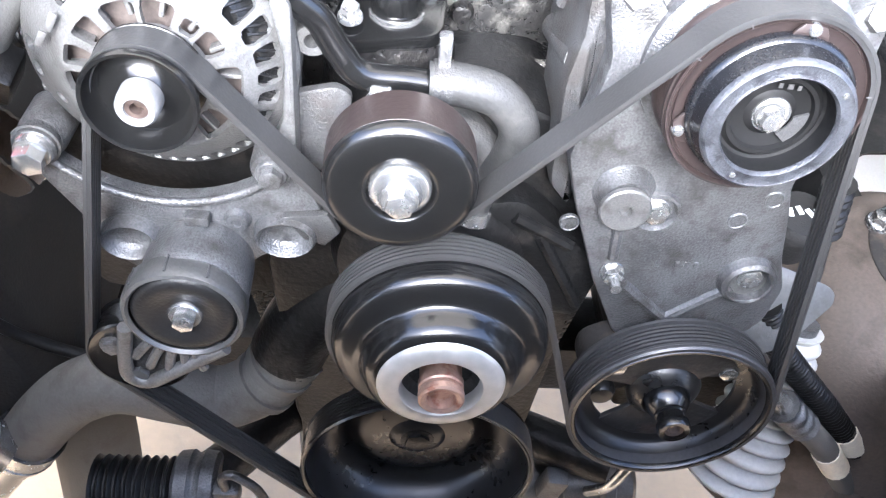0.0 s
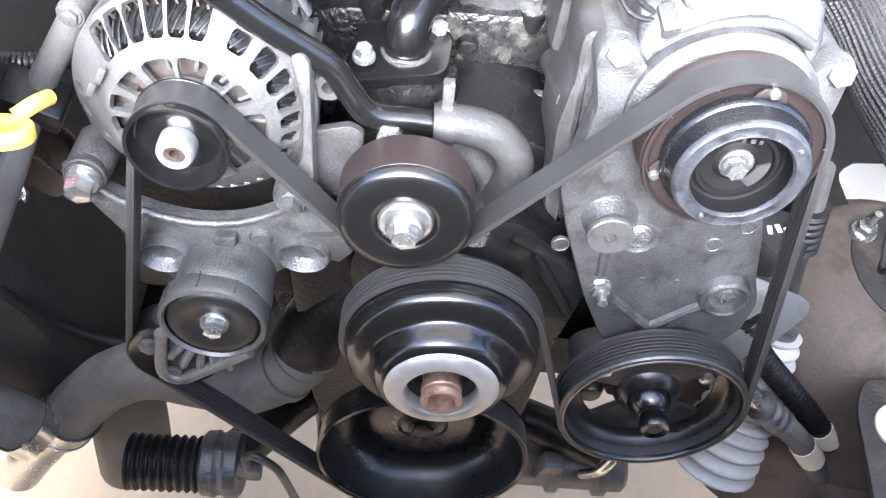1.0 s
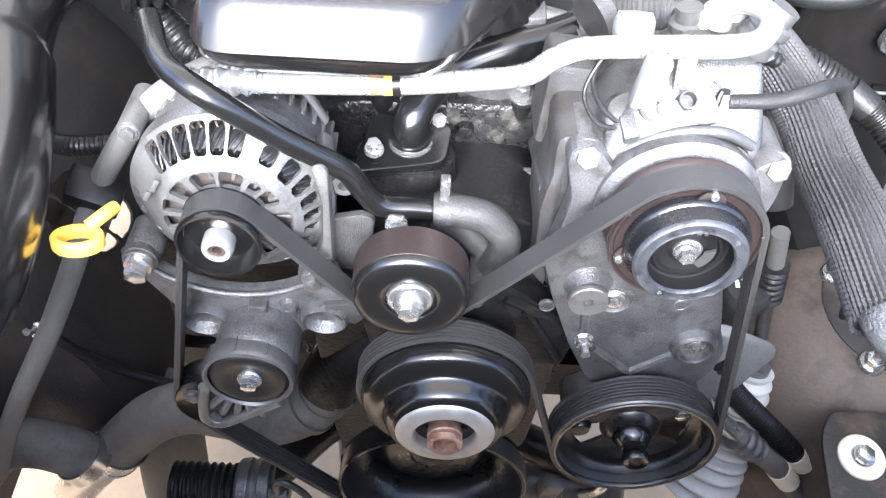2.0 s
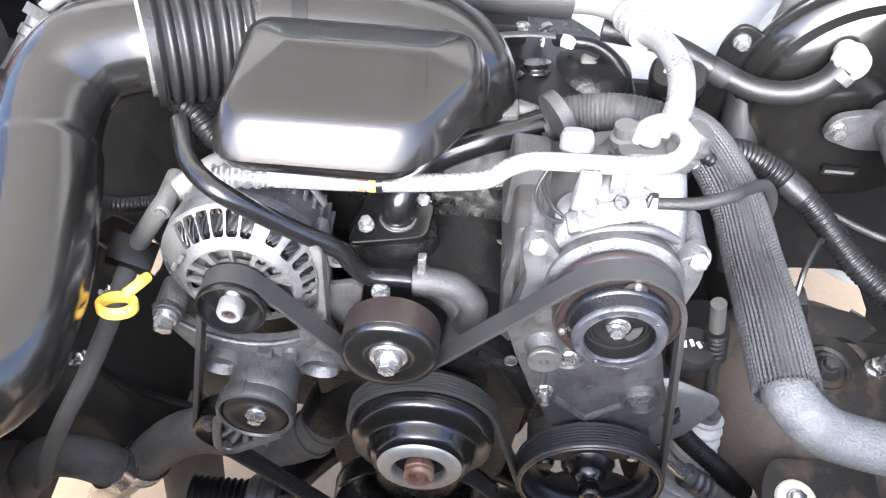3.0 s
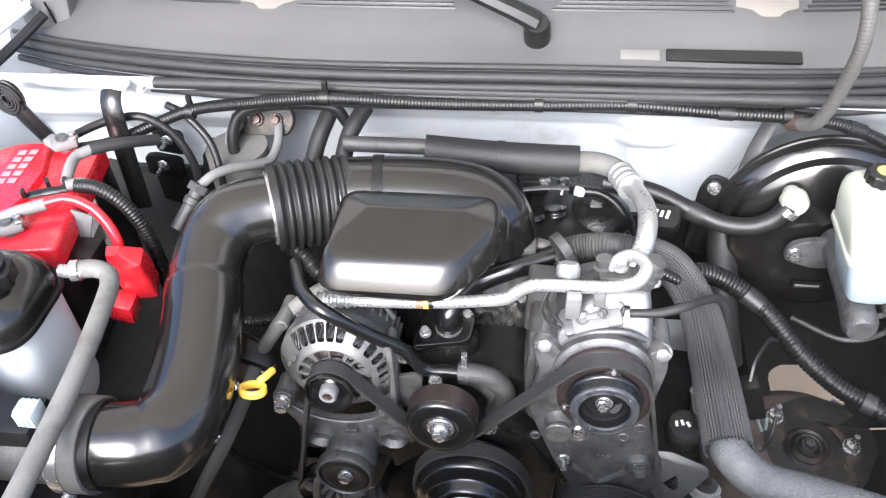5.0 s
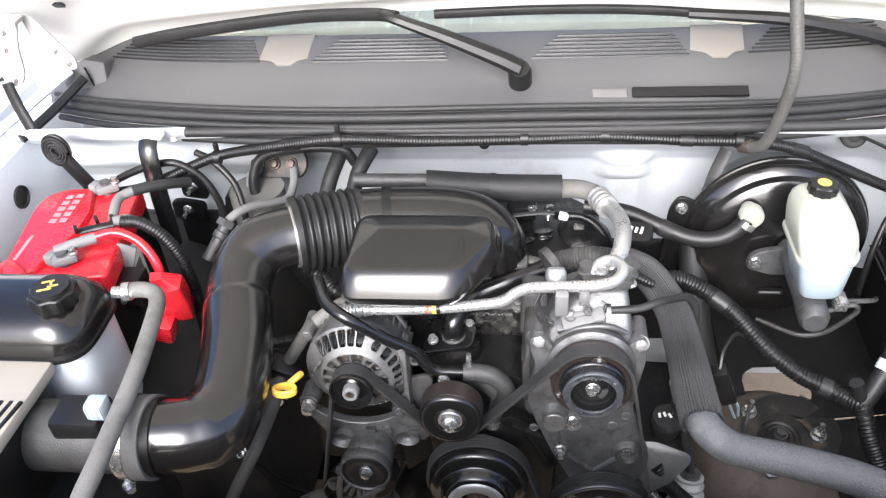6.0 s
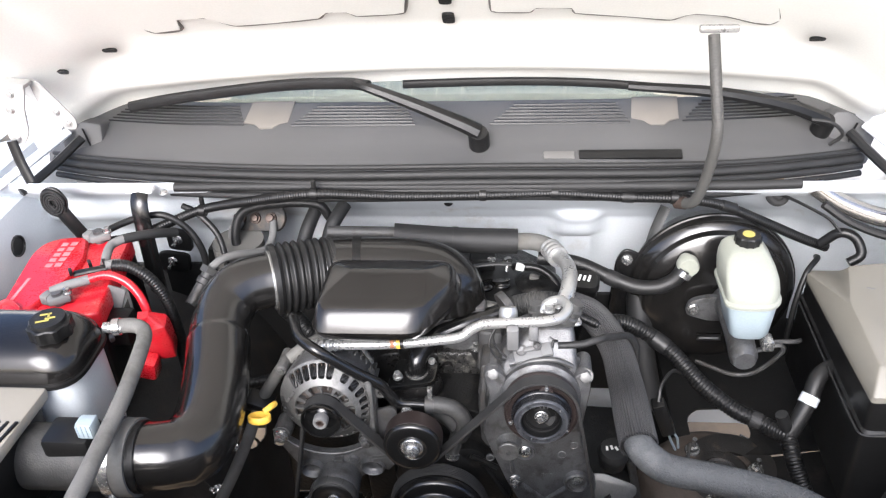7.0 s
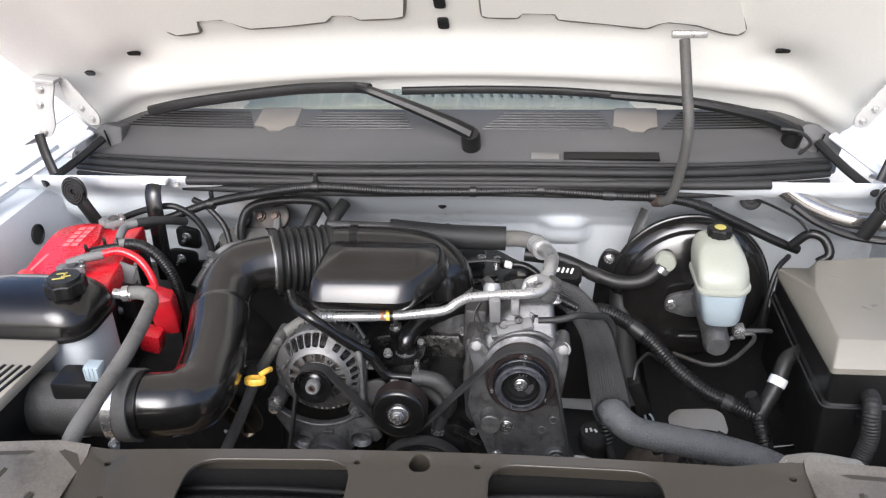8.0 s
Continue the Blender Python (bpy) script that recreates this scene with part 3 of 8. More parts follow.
# weather strip: stacked rubber lips along the front edge, and the seal on the firewall lip
for dz, dy, r in ((0.016, -0.010, 0.005), (0.002, -0.014, 0.008), (-0.012, -0.018, 0.007), (-0.026, -0.022, 0.006)):
    part("weather_strip", sweep([(x - 0.04, cowl_bow(x) + dy, dz - cowl_drop(x) + 0.0015 * math.sin(9 * x)) for x in [-0.765 + 0.1 * k for k in range(16)] + [0.80]], r, 10, 0.015), MATTE, cowl, "dusty black rubber weather strip")
part("pinch_seal", sweep([(-0.50, -0.012, -0.023), (-0.30, -0.016, -0.020), (0.0, -0.018, -0.020), (0.30, -0.017, -0.020), (0.52, -0.015, -0.020), (0.62, -0.010, -0.020)], 0.0088, 10, 0.015), MATTE, cowl, "dusty black rubber pinch seal")
part("weather_strip", sweep([(x - 0.04, cowl_bow(x) - 0.024, -0.038 - cowl_drop(x) + 0.002 * math.sin(11 * x)) for x in [-0.48 + 0.1 * k for k in range(12)]], 0.0075, 10, 0.015), MATTE, cowl, "dusty black rubber weather strip")
# slots: raised louvres in two fields
for x0, x1 in ((-0.66, -0.352), (-0.258, -0.02), (0.12, 0.376), (0.472, 0.72)):
    for k in range(7):
        y = 0.098 + 0.0085 * k
        trim = 0.012 * k
        n = 8
        a, b = x0 + trim * 0.6, x1 - trim * 0.3
        bm = sweep([(a + (b - a) * j / n - 0.04, cowl_bow(a + (b - a) * j / n) + y, cowl_z(y) + 0.0025 - cowl_drop(a + (b - a) * j / n)) for j in range(n + 1)], 0.0026, 6, 0.02)
        part("louvre", bm, BLACK, cowl)
for x in (-0.305, 0.425):
    pts = [(-0.040, 0.106), (0.044, 0.106), (0.040, 0.045), (0.024, 0.040), (0.012, 0.028), (-0.012, 0.028), (-0.024, 0.040), (-0.046, 0.045)]
    bm = slab(pts, -0.002, 0.002, 0.001)
    part("panel_gap_piece", bm, PATCH, cowl, "pale weathered centre piece", pose(x - 0.04, cowl_bow(x) + 0.060, 0.0378 - cowl_drop(x), -90 + 17, 0, 0))
part("label_strip", block((0.18, 0.02, 0.006), 0.002, pose(0.33, 0.026, 0.020, 22, 0, 0)), BLACK, cowl, "black moulded strip")
part("label_tab", block((0.055, 0.018, 0.005), 0.002, pose(0.205, 0.026, 0.019, 22, 0, 0)), COWL_PALE, cowl, "pale tab beside the strip")


for s, pts in ((1, [(0.752, 1.296), (0.777, 1.296), (0.833, 1.258), (0.824, 1.227), (0.822, 1.195), (0.740, 1.197), (0.735, 1.262)]), (-1, [(-0.655, 1.285), (-0.697, 1.292), (-0.745, 1.258), (-0.738, 1.225), (-0.747, 1.196), (-0.66, 1.20)])):
    part("end_cap", slab(rounded([(x - 0.04, z - 1.25) for x, z in pts], 0.008, 3), 0.0, 0.05, 0.006, pose(0, 0.135, 0, -14, 0, 0)), COWL, cowl, "faceted grey end cap")
    part("end_seam", sweep([(x - 0.04, 0.1335 + 0.03 * (1.25 - z), z - 1.25) for x, z in ((0.79, 1.278), (0.782, 1.24), (0.788, 1.205))] if s > 0 else [(x - 0.04, 0.1335 + 0.03 * (1.25 - z), z - 1.25) for x, z in ((-0.69, 1.28), (-0.684, 1.24), (-0.68, 1.205))], 0.002, 6, 0.01), BLACK, cowl, "dark seam")
part("end_lead", sweep([(0.655, 0.10, 0.05), (0.69, 0.095, 0.045), (0.715, 0.10, 0.02), (0.70, 0.11, -0.005)], 0.0035, 8, 0.006), MATTE, cowl, "thin hose loop at the cowl end")


def plate_bm(pts, z0, z1, bevel=0.001):
    """A plate lying flat: outline of (x, y)."""
    return slab([(x, -y) for x, y in pts], z0, z1, bevel, pose(0, 0, 0, -90, 0, 0))


for label, pts, z in (("left", [(-0.76, 0.83), (-0.70, 0.775), (-0.49, 0.765), (-0.48, 0.785), (-0.66, 0.83), (-0.72, 0.90)], 1.222), ("right", [(0.63, 0.765), (0.80, 0.79), (0.86, 0.84), (0.82, 0.90), (0.75, 0.83), (0.64, 0.785)], 1.222)):
    t = thing("cowl_corner_plate", "white painted steel corner plate under the cowl end", "plate", at(0, 0, z), kind="structure")
    part("plate", plate_bm(pts, -0.002, 0.002), WHITE, t)
    for bx, by in ((pts[2][0] * 0.99, pts[2][1] + 0.006), (sum(p[0] for p in pts) / 6, 0.80)):
        bolt(t, bx, by, 0.002, 0.006, 0.005, BRIGHT, pose(0, 0, 0, -90, 0, 0))


def wiper(name, arm, blade, pivot, width=0.008):
    t = thing(name, "black windscreen wiper with arm and blade parked on the cowl", "wiper", at(*pivot))
    o = Vector(pivot)
    part("wiper_arm", sweep([Vector(p) - o for p in arm], 0.0145, 8, 0.01, lambda s, L: 1.35 - 0.6 * s / L, flat=0.7), BLACK, t)
    part("wiper_blade", sweep([Vector(p) - o for p in blade], width, 8, 0.012, flat=1.4), RUBBER, t)
    part("pivot_cap", lathe([(0, -0.012), (0.016, -0.010), (0.019, 0.0), (0.019, 0.03), (0, 0.03)], 20, pose(0, 0, 0, -60, 0, 0)), BLACK, t)
    return t


wiper("wiper", [(0.092, 0.835, 1.312), (0.06, 0.837, 1.328), (-0.02, 0.842, 1.362), (-0.10, 0.848, 1.392), (-0.125, 0.86, 1.396)], [(-0.10, 0.852, 1.394), (-0.14, 0.875, 1.390), (-0.26, 0.905, 1.377), (-0.40, 0.925, 1.356), (-0.52, 0.94, 1.335), (-0.60, 0.955, 1.315)], (0.092, 0.835, 1.305))
wiper("wiper", [(0.72, 0.93, 1.285), (0.66, 0.925, 1.312), (0.58, 0.92, 1.334), (0.50, 0.92, 1.348), (0.36, 0.925, 1.358)], [(0.46, 0.925, 1.350), (0.28, 0.93, 1.364), (0.12, 0.925, 1.370), (-0.05, 0.92, 1.369)], (0.72, 0.93, 1.28), 0.006)

# Hood prop strap, a ribbed black gas-line sleeve from the firewall lip to the hood.
strut = thing("washer_hose", "dusty grey ribbed hose hanging from the hood to the firewall", "hose", at(0.455, 0.775, 1.205))
o = Vector((0.455, 0.775, 1.205))
part("hose", sweep([Vector(p) - o for p in ((0.447, 0.772, 1.20), (0.462, 0.74, 1.225), (0.470, 0.715, 1.29), (0.472, 0.70, 1.37), (0.466, 0.725, 1.44), (0.462, 0.765, 1.505))], 0.0088, 12, 0.0012, ribs(0.0045, 0.06)), SLEEVE, strut)
part("end_band", sweep([Vector(p) - o for p in ((0.440, 0.778, 1.200), (0.452, 0.765, 1.206))], 0.0115, 14, 0.003), RUSTY, strut, "rust brown tape band")
part("top_clip", block((0.06, 0.012, 0.012), 0.003, at(0.015, -0.005, 0.308)), BRIGHT, strut, "bare metal clip")

# Hood hinges.
for s in (-1, 1):
    t = thing("hinge_assembly", "white painted steel hood hinge with black link and coil spring", "hinge", at(0.05, 0, 0))

    def hs(pts):
        return [(s * (0.05 - x) + (0.045 if s > 0 else 0.0), z) for x, z in pts]

    part("plate", slab(rounded(hs([(-0.738, 1.434), (-0.700, 1.428), (-0.716, 1.38), (-0.722, 1.335), (-0.737, 1.312), (-0.760, 1.314), (-0.766, 1.335), (-0.750, 1.362), (-0.750, 1.40)]), 0.008, 3), 0.797, 0.803, 0.0015), HINGE, t)
    part("plate_flange", slab(rounded(hs([(-0.740, 1.436), (-0.695, 1.430), (-0.697, 1.422), (-0.741, 1.427)]), 0.002, 2), 0.785, 0.815, 0.0015), HINGE, t)
    part("upper_arm", slab(rounded(hs([(-0.708, 1.428), (-0.690, 1.424), (-0.640, 1.350), (-0.642, 1.330), (-0.664, 1.330), (-0.702, 1.385)]), 0.008, 3), 0.82, 0.826, 0.0015), HINGE, t)
    part("link", sweep([(s * 0.807, 0.792, 1.322), (s * 0.80, 0.785, 1.285), (s * 0.786, 0.775, 1.245)], 0.011, 10, 0.008, flat=0.5), BLACK, t, "black steel link")
    hx0 = 0.733 if s < 0 else 0.795
    part("arm", sweep([(s * (hx0 + 0.006), 0.748, 1.232), (s * (hx0 - 0.010), 0.745, 1.195), (s * (hx0 - 0.030), 0.750, 1.145)], 0.015, 10, 0.008, flat=0.5), BLACK, t, "black lower arm")
    part("spring_cup", lathe([(0, 0.004), (0.030, 0.004), (0.031, -0.002), (0.029, -0.003), (0.029, 0.0), (0, 0.0)], 28, at(s * hx0, 0.742, 1.222) @ Matrix.Diagonal((0.8, 1, 1, 1))), BLACK, t)
    turns = [(0.022 * (1 - k / 90) * math.cos(k * 0.35), 0.736, 0.027 * (1 - k / 90) * math.sin(k * 0.35)) for k in range(70)]
    part("spring", sweep([(s * hx0 + x, y, 1.222 + z) for x, y, z in turns], 0.0022, 6, 0.004), MATTE, t, "grey flat coil spring")
    for x, z in ((-0.748, 1.325), (-0.742, 1.38), (-0.733, 1.41)):
        bolt(t, s * (0.05 - x) + (0.045 if s > 0 else 0.0), 0.796, z, 0.006, 0.004, BRIGHT)
    for x, z in ((-0.655, 1.343), (-0.672, 1.365)):
        bolt(t, s * (0.05 - x) + (0.045 if s > 0 else 0.0), 0.819, z, 0.005, 0.004, BRIGHT)
    # folded channel of the wing's edge, running forward from the hinge
    dx = -0.035 if s < 0 else 0.0
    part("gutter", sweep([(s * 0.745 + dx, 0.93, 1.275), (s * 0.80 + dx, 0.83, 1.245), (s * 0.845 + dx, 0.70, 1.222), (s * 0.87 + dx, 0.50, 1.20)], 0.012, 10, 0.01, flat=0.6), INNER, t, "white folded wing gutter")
    part("gutter_seal", sweep([(s * 0.715 + dx, 0.92, 1.265), (s * 0.755 + dx, 0.85, 1.235), (s * 0.79 + dx, 0.79, 1.215)], 0.009, 8, 0.01), RUBBER, t, "black rubber seal")

# Glossy white tube edge at the wing, with a dark underside strip.
wt = thing("wing_edge_tube", "glossy curved tube along the wing with black strip", "wing edge", at(0.78, 0.79, 1.17), kind="structure")
part("roll", sweep([(-0.10, 0.02, 0.045), (-0.05, 0.01, 0.015), (0.02, 0.0, -0.008), (0.13, -0.02, -0.012), (0.20, -0.10, -0.01)], 0.017, 14, 0.01), CHROME, wt)
part("roll_strip", sweep([(-0.085, -0.002, 0.020), (-0.04, -0.015, -0.008), (0.03, -0.025, -0.032), (0.13, -0.045, -0.034)], 0.008, 8, 0.01), RUBBER, wt, "black strip under the rolled edge")
gm = thing("grommet", "grey rubber grommet with a thin cable through the firewall", "grommet", pose(0.636, 0.850, 1.174, -38, 0, 0))
part("ring", lathe([(0, -0.004), (0.008, -0.006), (0.012, -0.002), (0.018, -0.003), (0.021, 0.0), (0.021, 0.006), (0, 0.006)], 28), MATTE, gm)
part("lead", sweep([(0.002, -0.006, 0.0), (0.03, -0.03, -0.02), (0.07, -0.05, -0.05), (0.085, -0.06, -0.075)], 0.003, 6, 0.006), RUBBER, gm, "thin black cable")

# Radiator support across the front.
rs = thing("radiator_support", "bronze painted steel radiator support with oval openings", "radiator support", pose(0.076, 0.072, 1.19, 0, 0, 1.4), kind="structure")
slots = [(-0.262, -0.071), (0.087, 0.281)]


def rs_point(x, y):
    end = smooth01((abs(x) - 0.36) / 0.06)
    return (x, y - 0.03 * (x / 0.6) ** 2, 0.006 * smooth01((y + 0.012) / 0.010) - 0.02 * smooth01((-y - 0.12) / 0.08) + 0.012 * end)


bm = bmesh.new()


def loop(pts):
    vs = [bm.verts.new((x, y, 0)) for x, y in pts]
    return [bm.edges.new((vs[k], vs[(k + 1) % len(vs)])) for k in range(len(vs))], vs


edge_xs = [-0.75 + 0.03 * k for k in range(51)]
border = [(x, 0.0) for x in edge_xs] + [(x, -0.22) for x in edge_xs[::-1]]
edges, rim = loop(border)
holes = [rounded([(a, -0.100), (b, -0.100), (b, -0.011), (a, -0.011)], 0.034, 8) for a, b in slots]
pins = ((0.008, -0.016, 0.0125), (-0.065, -0.014, 0.004), (0.075, -0.016, 0.004), (-0.36, -0.018, 0.004), (0.42, -0.020, 0.004), (-0.345, -0.075, 0.005))
holes += [[(x + r * math.cos(math.pi * k / 8), y + r * math.sin(math.pi * k / 8)) for k in range(16)] for x, y, r in pins]
hole_rims = []
for h in holes:
    e, v = loop(h)
    edges += e
    hole_rims.append(v)
bmesh.ops.triangle_fill(bm, use_beauty=True, use_dissolve=False, edges=edges)
for f in bm.faces[:]:
    if any(all(v in hr for v in f.verts) for hr in hole_rims):
        bm.faces.remove(f)
for v in hole_rims:
    n = len(v)
    low = [bm.verts.new((p.co.x, p.co.y, -0.004)) for p in v]
    for k in range(n):
        bm.faces.new((v[k], v[(k + 1) % n], low[(k + 1) % n], low[k]))
lip = [bm.verts.new((x, 0.004, -0.035)) for x in edge_xs]
for k in range(len(edge_xs) - 1):
    bm.faces.new((rim[k], rim[k + 1], lip[k + 1], lip[k]))
for v in bm.verts:
    x, y, z = rs_point(v.co.x, v.co.y)
    v.co = (x, y, z + v.co.z)
part("top_panel", bm, BRONZE, rs)
for x, y in ((-0.47, -0.06), (-0.42, -0.10), (0.48, -0.06)):
    px, py, pz = rs_point(x, y)
    part("stamped_rib", sweep([(px - 0.012, py - 0.02, pz), (px, py, pz + 0.001), (px + 0.004, py + 0.02, pz)], 0.006, 8, 0.006), BRONZE, rs)
part("under_rail", block((0.78, 0.10, 0.004), 0.001, at(0.0, -0.035, -0.055)), GREASE, rs, "dark rail under the panel")
for a, b in slots:
    part("rolled_edge", sweep([rs_point(x, y)[:2] + (rs_point(x, y)[2] + 0.0005,) for x, y in rounded([(a, -0.100), (b, -0.100), (b, -0.011), (a, -0.011)], 0.034, 8)[-14:] + rounded([(a, -0.100), (b, -0.100), (b, -0.011), (a, -0.011)], 0.034, 8)[:8]], 0.0012, 6, 0.01), BRONZE, rs)
    g = part("air_guide", block((b - a + 0.05, 0.12, 0.004), 0.001, at((a + b) / 2, -0.05, -0.038)), GUIDE, rs, "black plastic guide under the opening")
    for y, z, r in ((-0.030, -0.032, 0.004), (-0.052, -0.029, 0.006), (-0.080, -0.030, 0.005)):
        part("guide_rib", sweep([(a - 0.02, y - 0.002, z), ((a + b) / 2, y, z + 0.002), (b + 0.02, y - 0.002, z)], r, 10, 0.02), GUIDE, g)
# Added end plates; their lighter tan stands in for sheen on the bent ends.
for xa, xb in ((-0.75, -0.385), (0.435, 0.75)):
    bm = bmesh.new()
    gx = [xa + (xb - xa) * k / 10 for k in range(11)]
    gy = [0.0, -0.006, -0.012, -0.02, -0.05, -0.10, -0.15, -0.20]
    gv = [[bm.verts.new((rs_point(x, y)[0], rs_point(x, y)[1], rs_point(x, y)[2] + 0.004)) for y in gy] for x in gx]
    for p, q in zip(gv, gv[1:]):
        for k in range(len(gy) - 1):
            bm.faces.new((p[k], q[k], q[k + 1], p[k + 1]))
    bmesh.ops.recalc_face_normals(bm, faces=bm.faces)
    bmesh.ops.solidify(bm, geom=bm.faces[:], thickness=0.003)
    part("end_plate", bm, WORN_SHEEN, rs, "worn end plate with sheen in its tan")
# condenser and radiator tank below the support
t = thing("radiator", "black radiator core behind the support", "radiator", at(0.06, 0.0, 0.75), kind="structure")
part("core", block((0.80, 0.05, 0.70), 0.004, at(0, -0.04, 0.03)), GREASE, t)
for k in range(10):
    part("core_bar", block((0.78, 0.004, 0.006), 0.001, at(0, -0.068, -0.28 + 0.07 * k)), BLACK, t)
part("header_tank", sweep([(-0.40, -0.02, 0.375), (0.40, -0.02, 0.375)], 0.022, 16, 0.05), BLACK, t, "black plastic header tank")
part("front_closing_panel", block((1.6, 0.01, 1.05), 0.002, at(0, -0.16, -0.11)), GREASE, t)

# ---- engine ----
# Pulleys turn about the engine's y axis; depth 0 is the idler bolt's face.
DB = 0.0205          # middle of the belt
idler = thing("idler_pulley", "black idler pulley with a worn brown rim and zinc bolt", "pulley", eng(0.001, -0.006, -0.0065))
part("rim", lathe([(0.0440, 0.0105), (0.0453, 0.0115), (0.0453, 0.040), (0.0438, 0.0415), (0.036, 0.0415)], 96), RIM, idler, "worn rust-brown running surface")
part("face", lathe([(0.0188, 0.014), (0.0192, 0.0085), (0.0202, 0.0052), (0.0222, 0.0036), (0.026, 0.0030), (0.036, 0.0030), (0.0405, 0.0040), (0.0435, 0.0062), (0.0450, 0.0092), (0.0452, 0.0112), (0.0438, 0.0125), (0.03, 0.03), (0.015, 0.034)], 96), PULLEY, idler)
part("washer", lathe([(0.007, -0.002), (0.0118, -0.002), (0.0128, 0.0005), (0.0134, 0.0032), (0.0165, 0.0040), (0.0182, 0.0062), (0.0187, 0.011), (0.0187, 0.014), (0.007, 0.014)], 64), ZINC, idler, "stepped zinc washer")
bolt(idler, 0, -0.001, 0, 0.0088, 0.009)

alt_pulley = thing("alternator_pulley", "black alternator pulley with a pale hub nut", "pulley", eng(-0.138, -0.002, 0.040))
part("pulley_rim", lathe([(0.0275, 0.010), (0.0285, 0.003), (0.0305, 0.0025), (0.0312, 0.004), (0.0312, 0.0075), (0.028, 0.010), (0.028, 0.030), (0.0312, 0.0315), (0.0312, 0.033), (0.02, 0.034)], 72), PULLEY, alt_pulley)
part("pulley_dish", lathe([(0.028, 0.006), (0.0265, 0.014), (0.024, 0.017), (0.016, 0.016), (0.012, 0.012), (0.0105, 0.012)], 56), PULLEY, alt_pulley)
part("hub_nut", lathe([(0.006, 0.003), (0.0065, -0.0015), (0.0098, -0.002), (0.0112, 0.0), (0.0116, 0.004), (0.0116, 0.016), (0.006, 0.016)], 40), HOSE_LIGHT, alt_pulley, "pale grey hub sleeve")
part("shaft_end", lathe([(0, 0.006), (0.003, 0.006), (0.0035, 0.0), (0.0062, 0.0), (0.0062, 0.01)], 24), RUSTY, alt_pulley, "rusty hollow shaft end")

# Alternator with its slotted front housing.
alt = thing("alternator", "cast aluminium alternator with slotted housing and copper windings", "alternator", eng(-0.138, 0.033, 0.037))


def alt_y(r):
    return 0.0 if r < 0.047 else 0.030 * ((r - 0.047) / 0.034) ** 1.2


# Openings: angle, half angle, inner and outer radius.
VENTS = [(a, 4.6, 0.0565, 0.0745) for a in (79.5, 91, 102.5, 114, 125.5, 137)]
VENTS += [(57, 5.0, 0.0580, 0.0678), (39.5, 5.6, 0.0555, 0.0690), (25, 5.0, 0.0560, 0.0685), (11.5, 4.6, 0.0565, 0.0680), (-1.5, 4.4, 0.0570, 0.0675), (-15, 4.2, 0.0580, 0.0675), (-28, 3.8, 0.0590, 0.0680)]
VENTS += [(176, 3.2, 0.0690, 0.0745), (189, 3.2, 0.0690, 0.0745), (203, 2.8, 0.0600, 0.0650)]
VENTS += [(a, 2.2, 0.0640, 0.0735) for a in range(228, 322, 8)]
VENTS += [(187, 8, 0.0330, 0.0470), (165, 8, 0.0325, 0.0470), (139, 9.5, 0.0315, 0.0460), (108, 12.5, 0.0300, 0.0455), (79, 11.5, 0.0300, 0.0470), (54, 6, 0.0345, 0.0440), (34, 9.5, 0.0320, 0.0455), (-4, 17, 0.0320, 0.0490), (-44, 13, 0.0330, 0.0480)]


def in_vent(deg, r):
    for a, half, r0, r1 in VENTS:
        da = ((deg - a + 180) % 360 - 180) / half
        dr = (2 * r - r0 - r1) / (r1 - r0)
        if abs(da) < 1 and abs(dr) < 1 and abs(da) ** 5 + abs(dr) ** 5 < 1:
            return True
    return False


bm = bmesh.new()
NR, NA = 46, 400
rad = [0.027 + (0.0775 - 0.027) * k / NR for k in range(NR + 1)]
gv = [[bm.verts.new((r * math.cos(2 * math.pi * k / NA), alt_y(r), r * math.sin(2 * math.pi * k / NA))) for k in range(NA)] for r in rad]
for i in range(NR):
    rm = (rad[i] + rad[i + 1]) / 2
    for k in range(NA):
        if not in_vent((k + 0.5) * 360 / NA, rm):
            bm.faces.new((gv[i][k], gv[i][(k + 1) % NA], gv[i + 1][(k + 1) % NA], gv[i + 1][k]))
for v in [v for v in bm.verts if not v.link_faces]:
    bm.verts.remove(v)
rim = [v for v in bm.verts if v.is_boundary and 0.0280 < math.hypot(v.co.x, v.co.z) < 0.0768]
for _ in range(3):
    bmesh.ops.smooth_vert(bm, verts=rim, factor=0.5, use_axis_x=True, use_axis_y=True, use_axis_z=True)
bmesh.ops.recalc_face_normals(bm, faces=bm.faces)
bmesh.ops.solidify(bm, geom=bm.faces[:], thickness=0.0042)
part("front_housing", bm, ALT, alt, "pale slotted aluminium housing")
part("rear_housing", lathe([(0.0755, 0.0265), (0.0775, 0.0295), (0.0778, 0.042), (0.0740, 0.046), (0.0740, 0.066), (0.070, 0.082), (0.055, 0.098), (0, 0.098)], 72), CAST, alt)
part("mounting_flange", slab(rounded([(0.0635, 0.046), (0.0700, 0.050), (0.0755, 0.044), (0.0755, -0.072), (0.0660, -0.078), (0.0560, -0.060), (0.0680, -0.030), (0.0705, 0.010)], 0.004, 3), 0.010, 0.050, 0.002), ALT, alt, "flat cast mounting flange")
part("flange_ear", lathe([(0.0045, 0.030), (0.0095, 0.030), (0.0105, 0.032), (0.0105, 0.046), (0.0045, 0.046), (0.0045, 0.030)], 28, at(0.084, 0, 0.012)), ALT, alt)
part("flange_screw", hex_bm(0.0035, 0.004, at(0.072, 0.010, -0.052)), CAST, alt)
part("winding", lathe([(0.050, 0.014), (0.058, 0.0125), (0.065, 0.020), (0.072, 0.034), (0.072, 0.05)], 72), GREASE, alt, "dark lacquered winding")
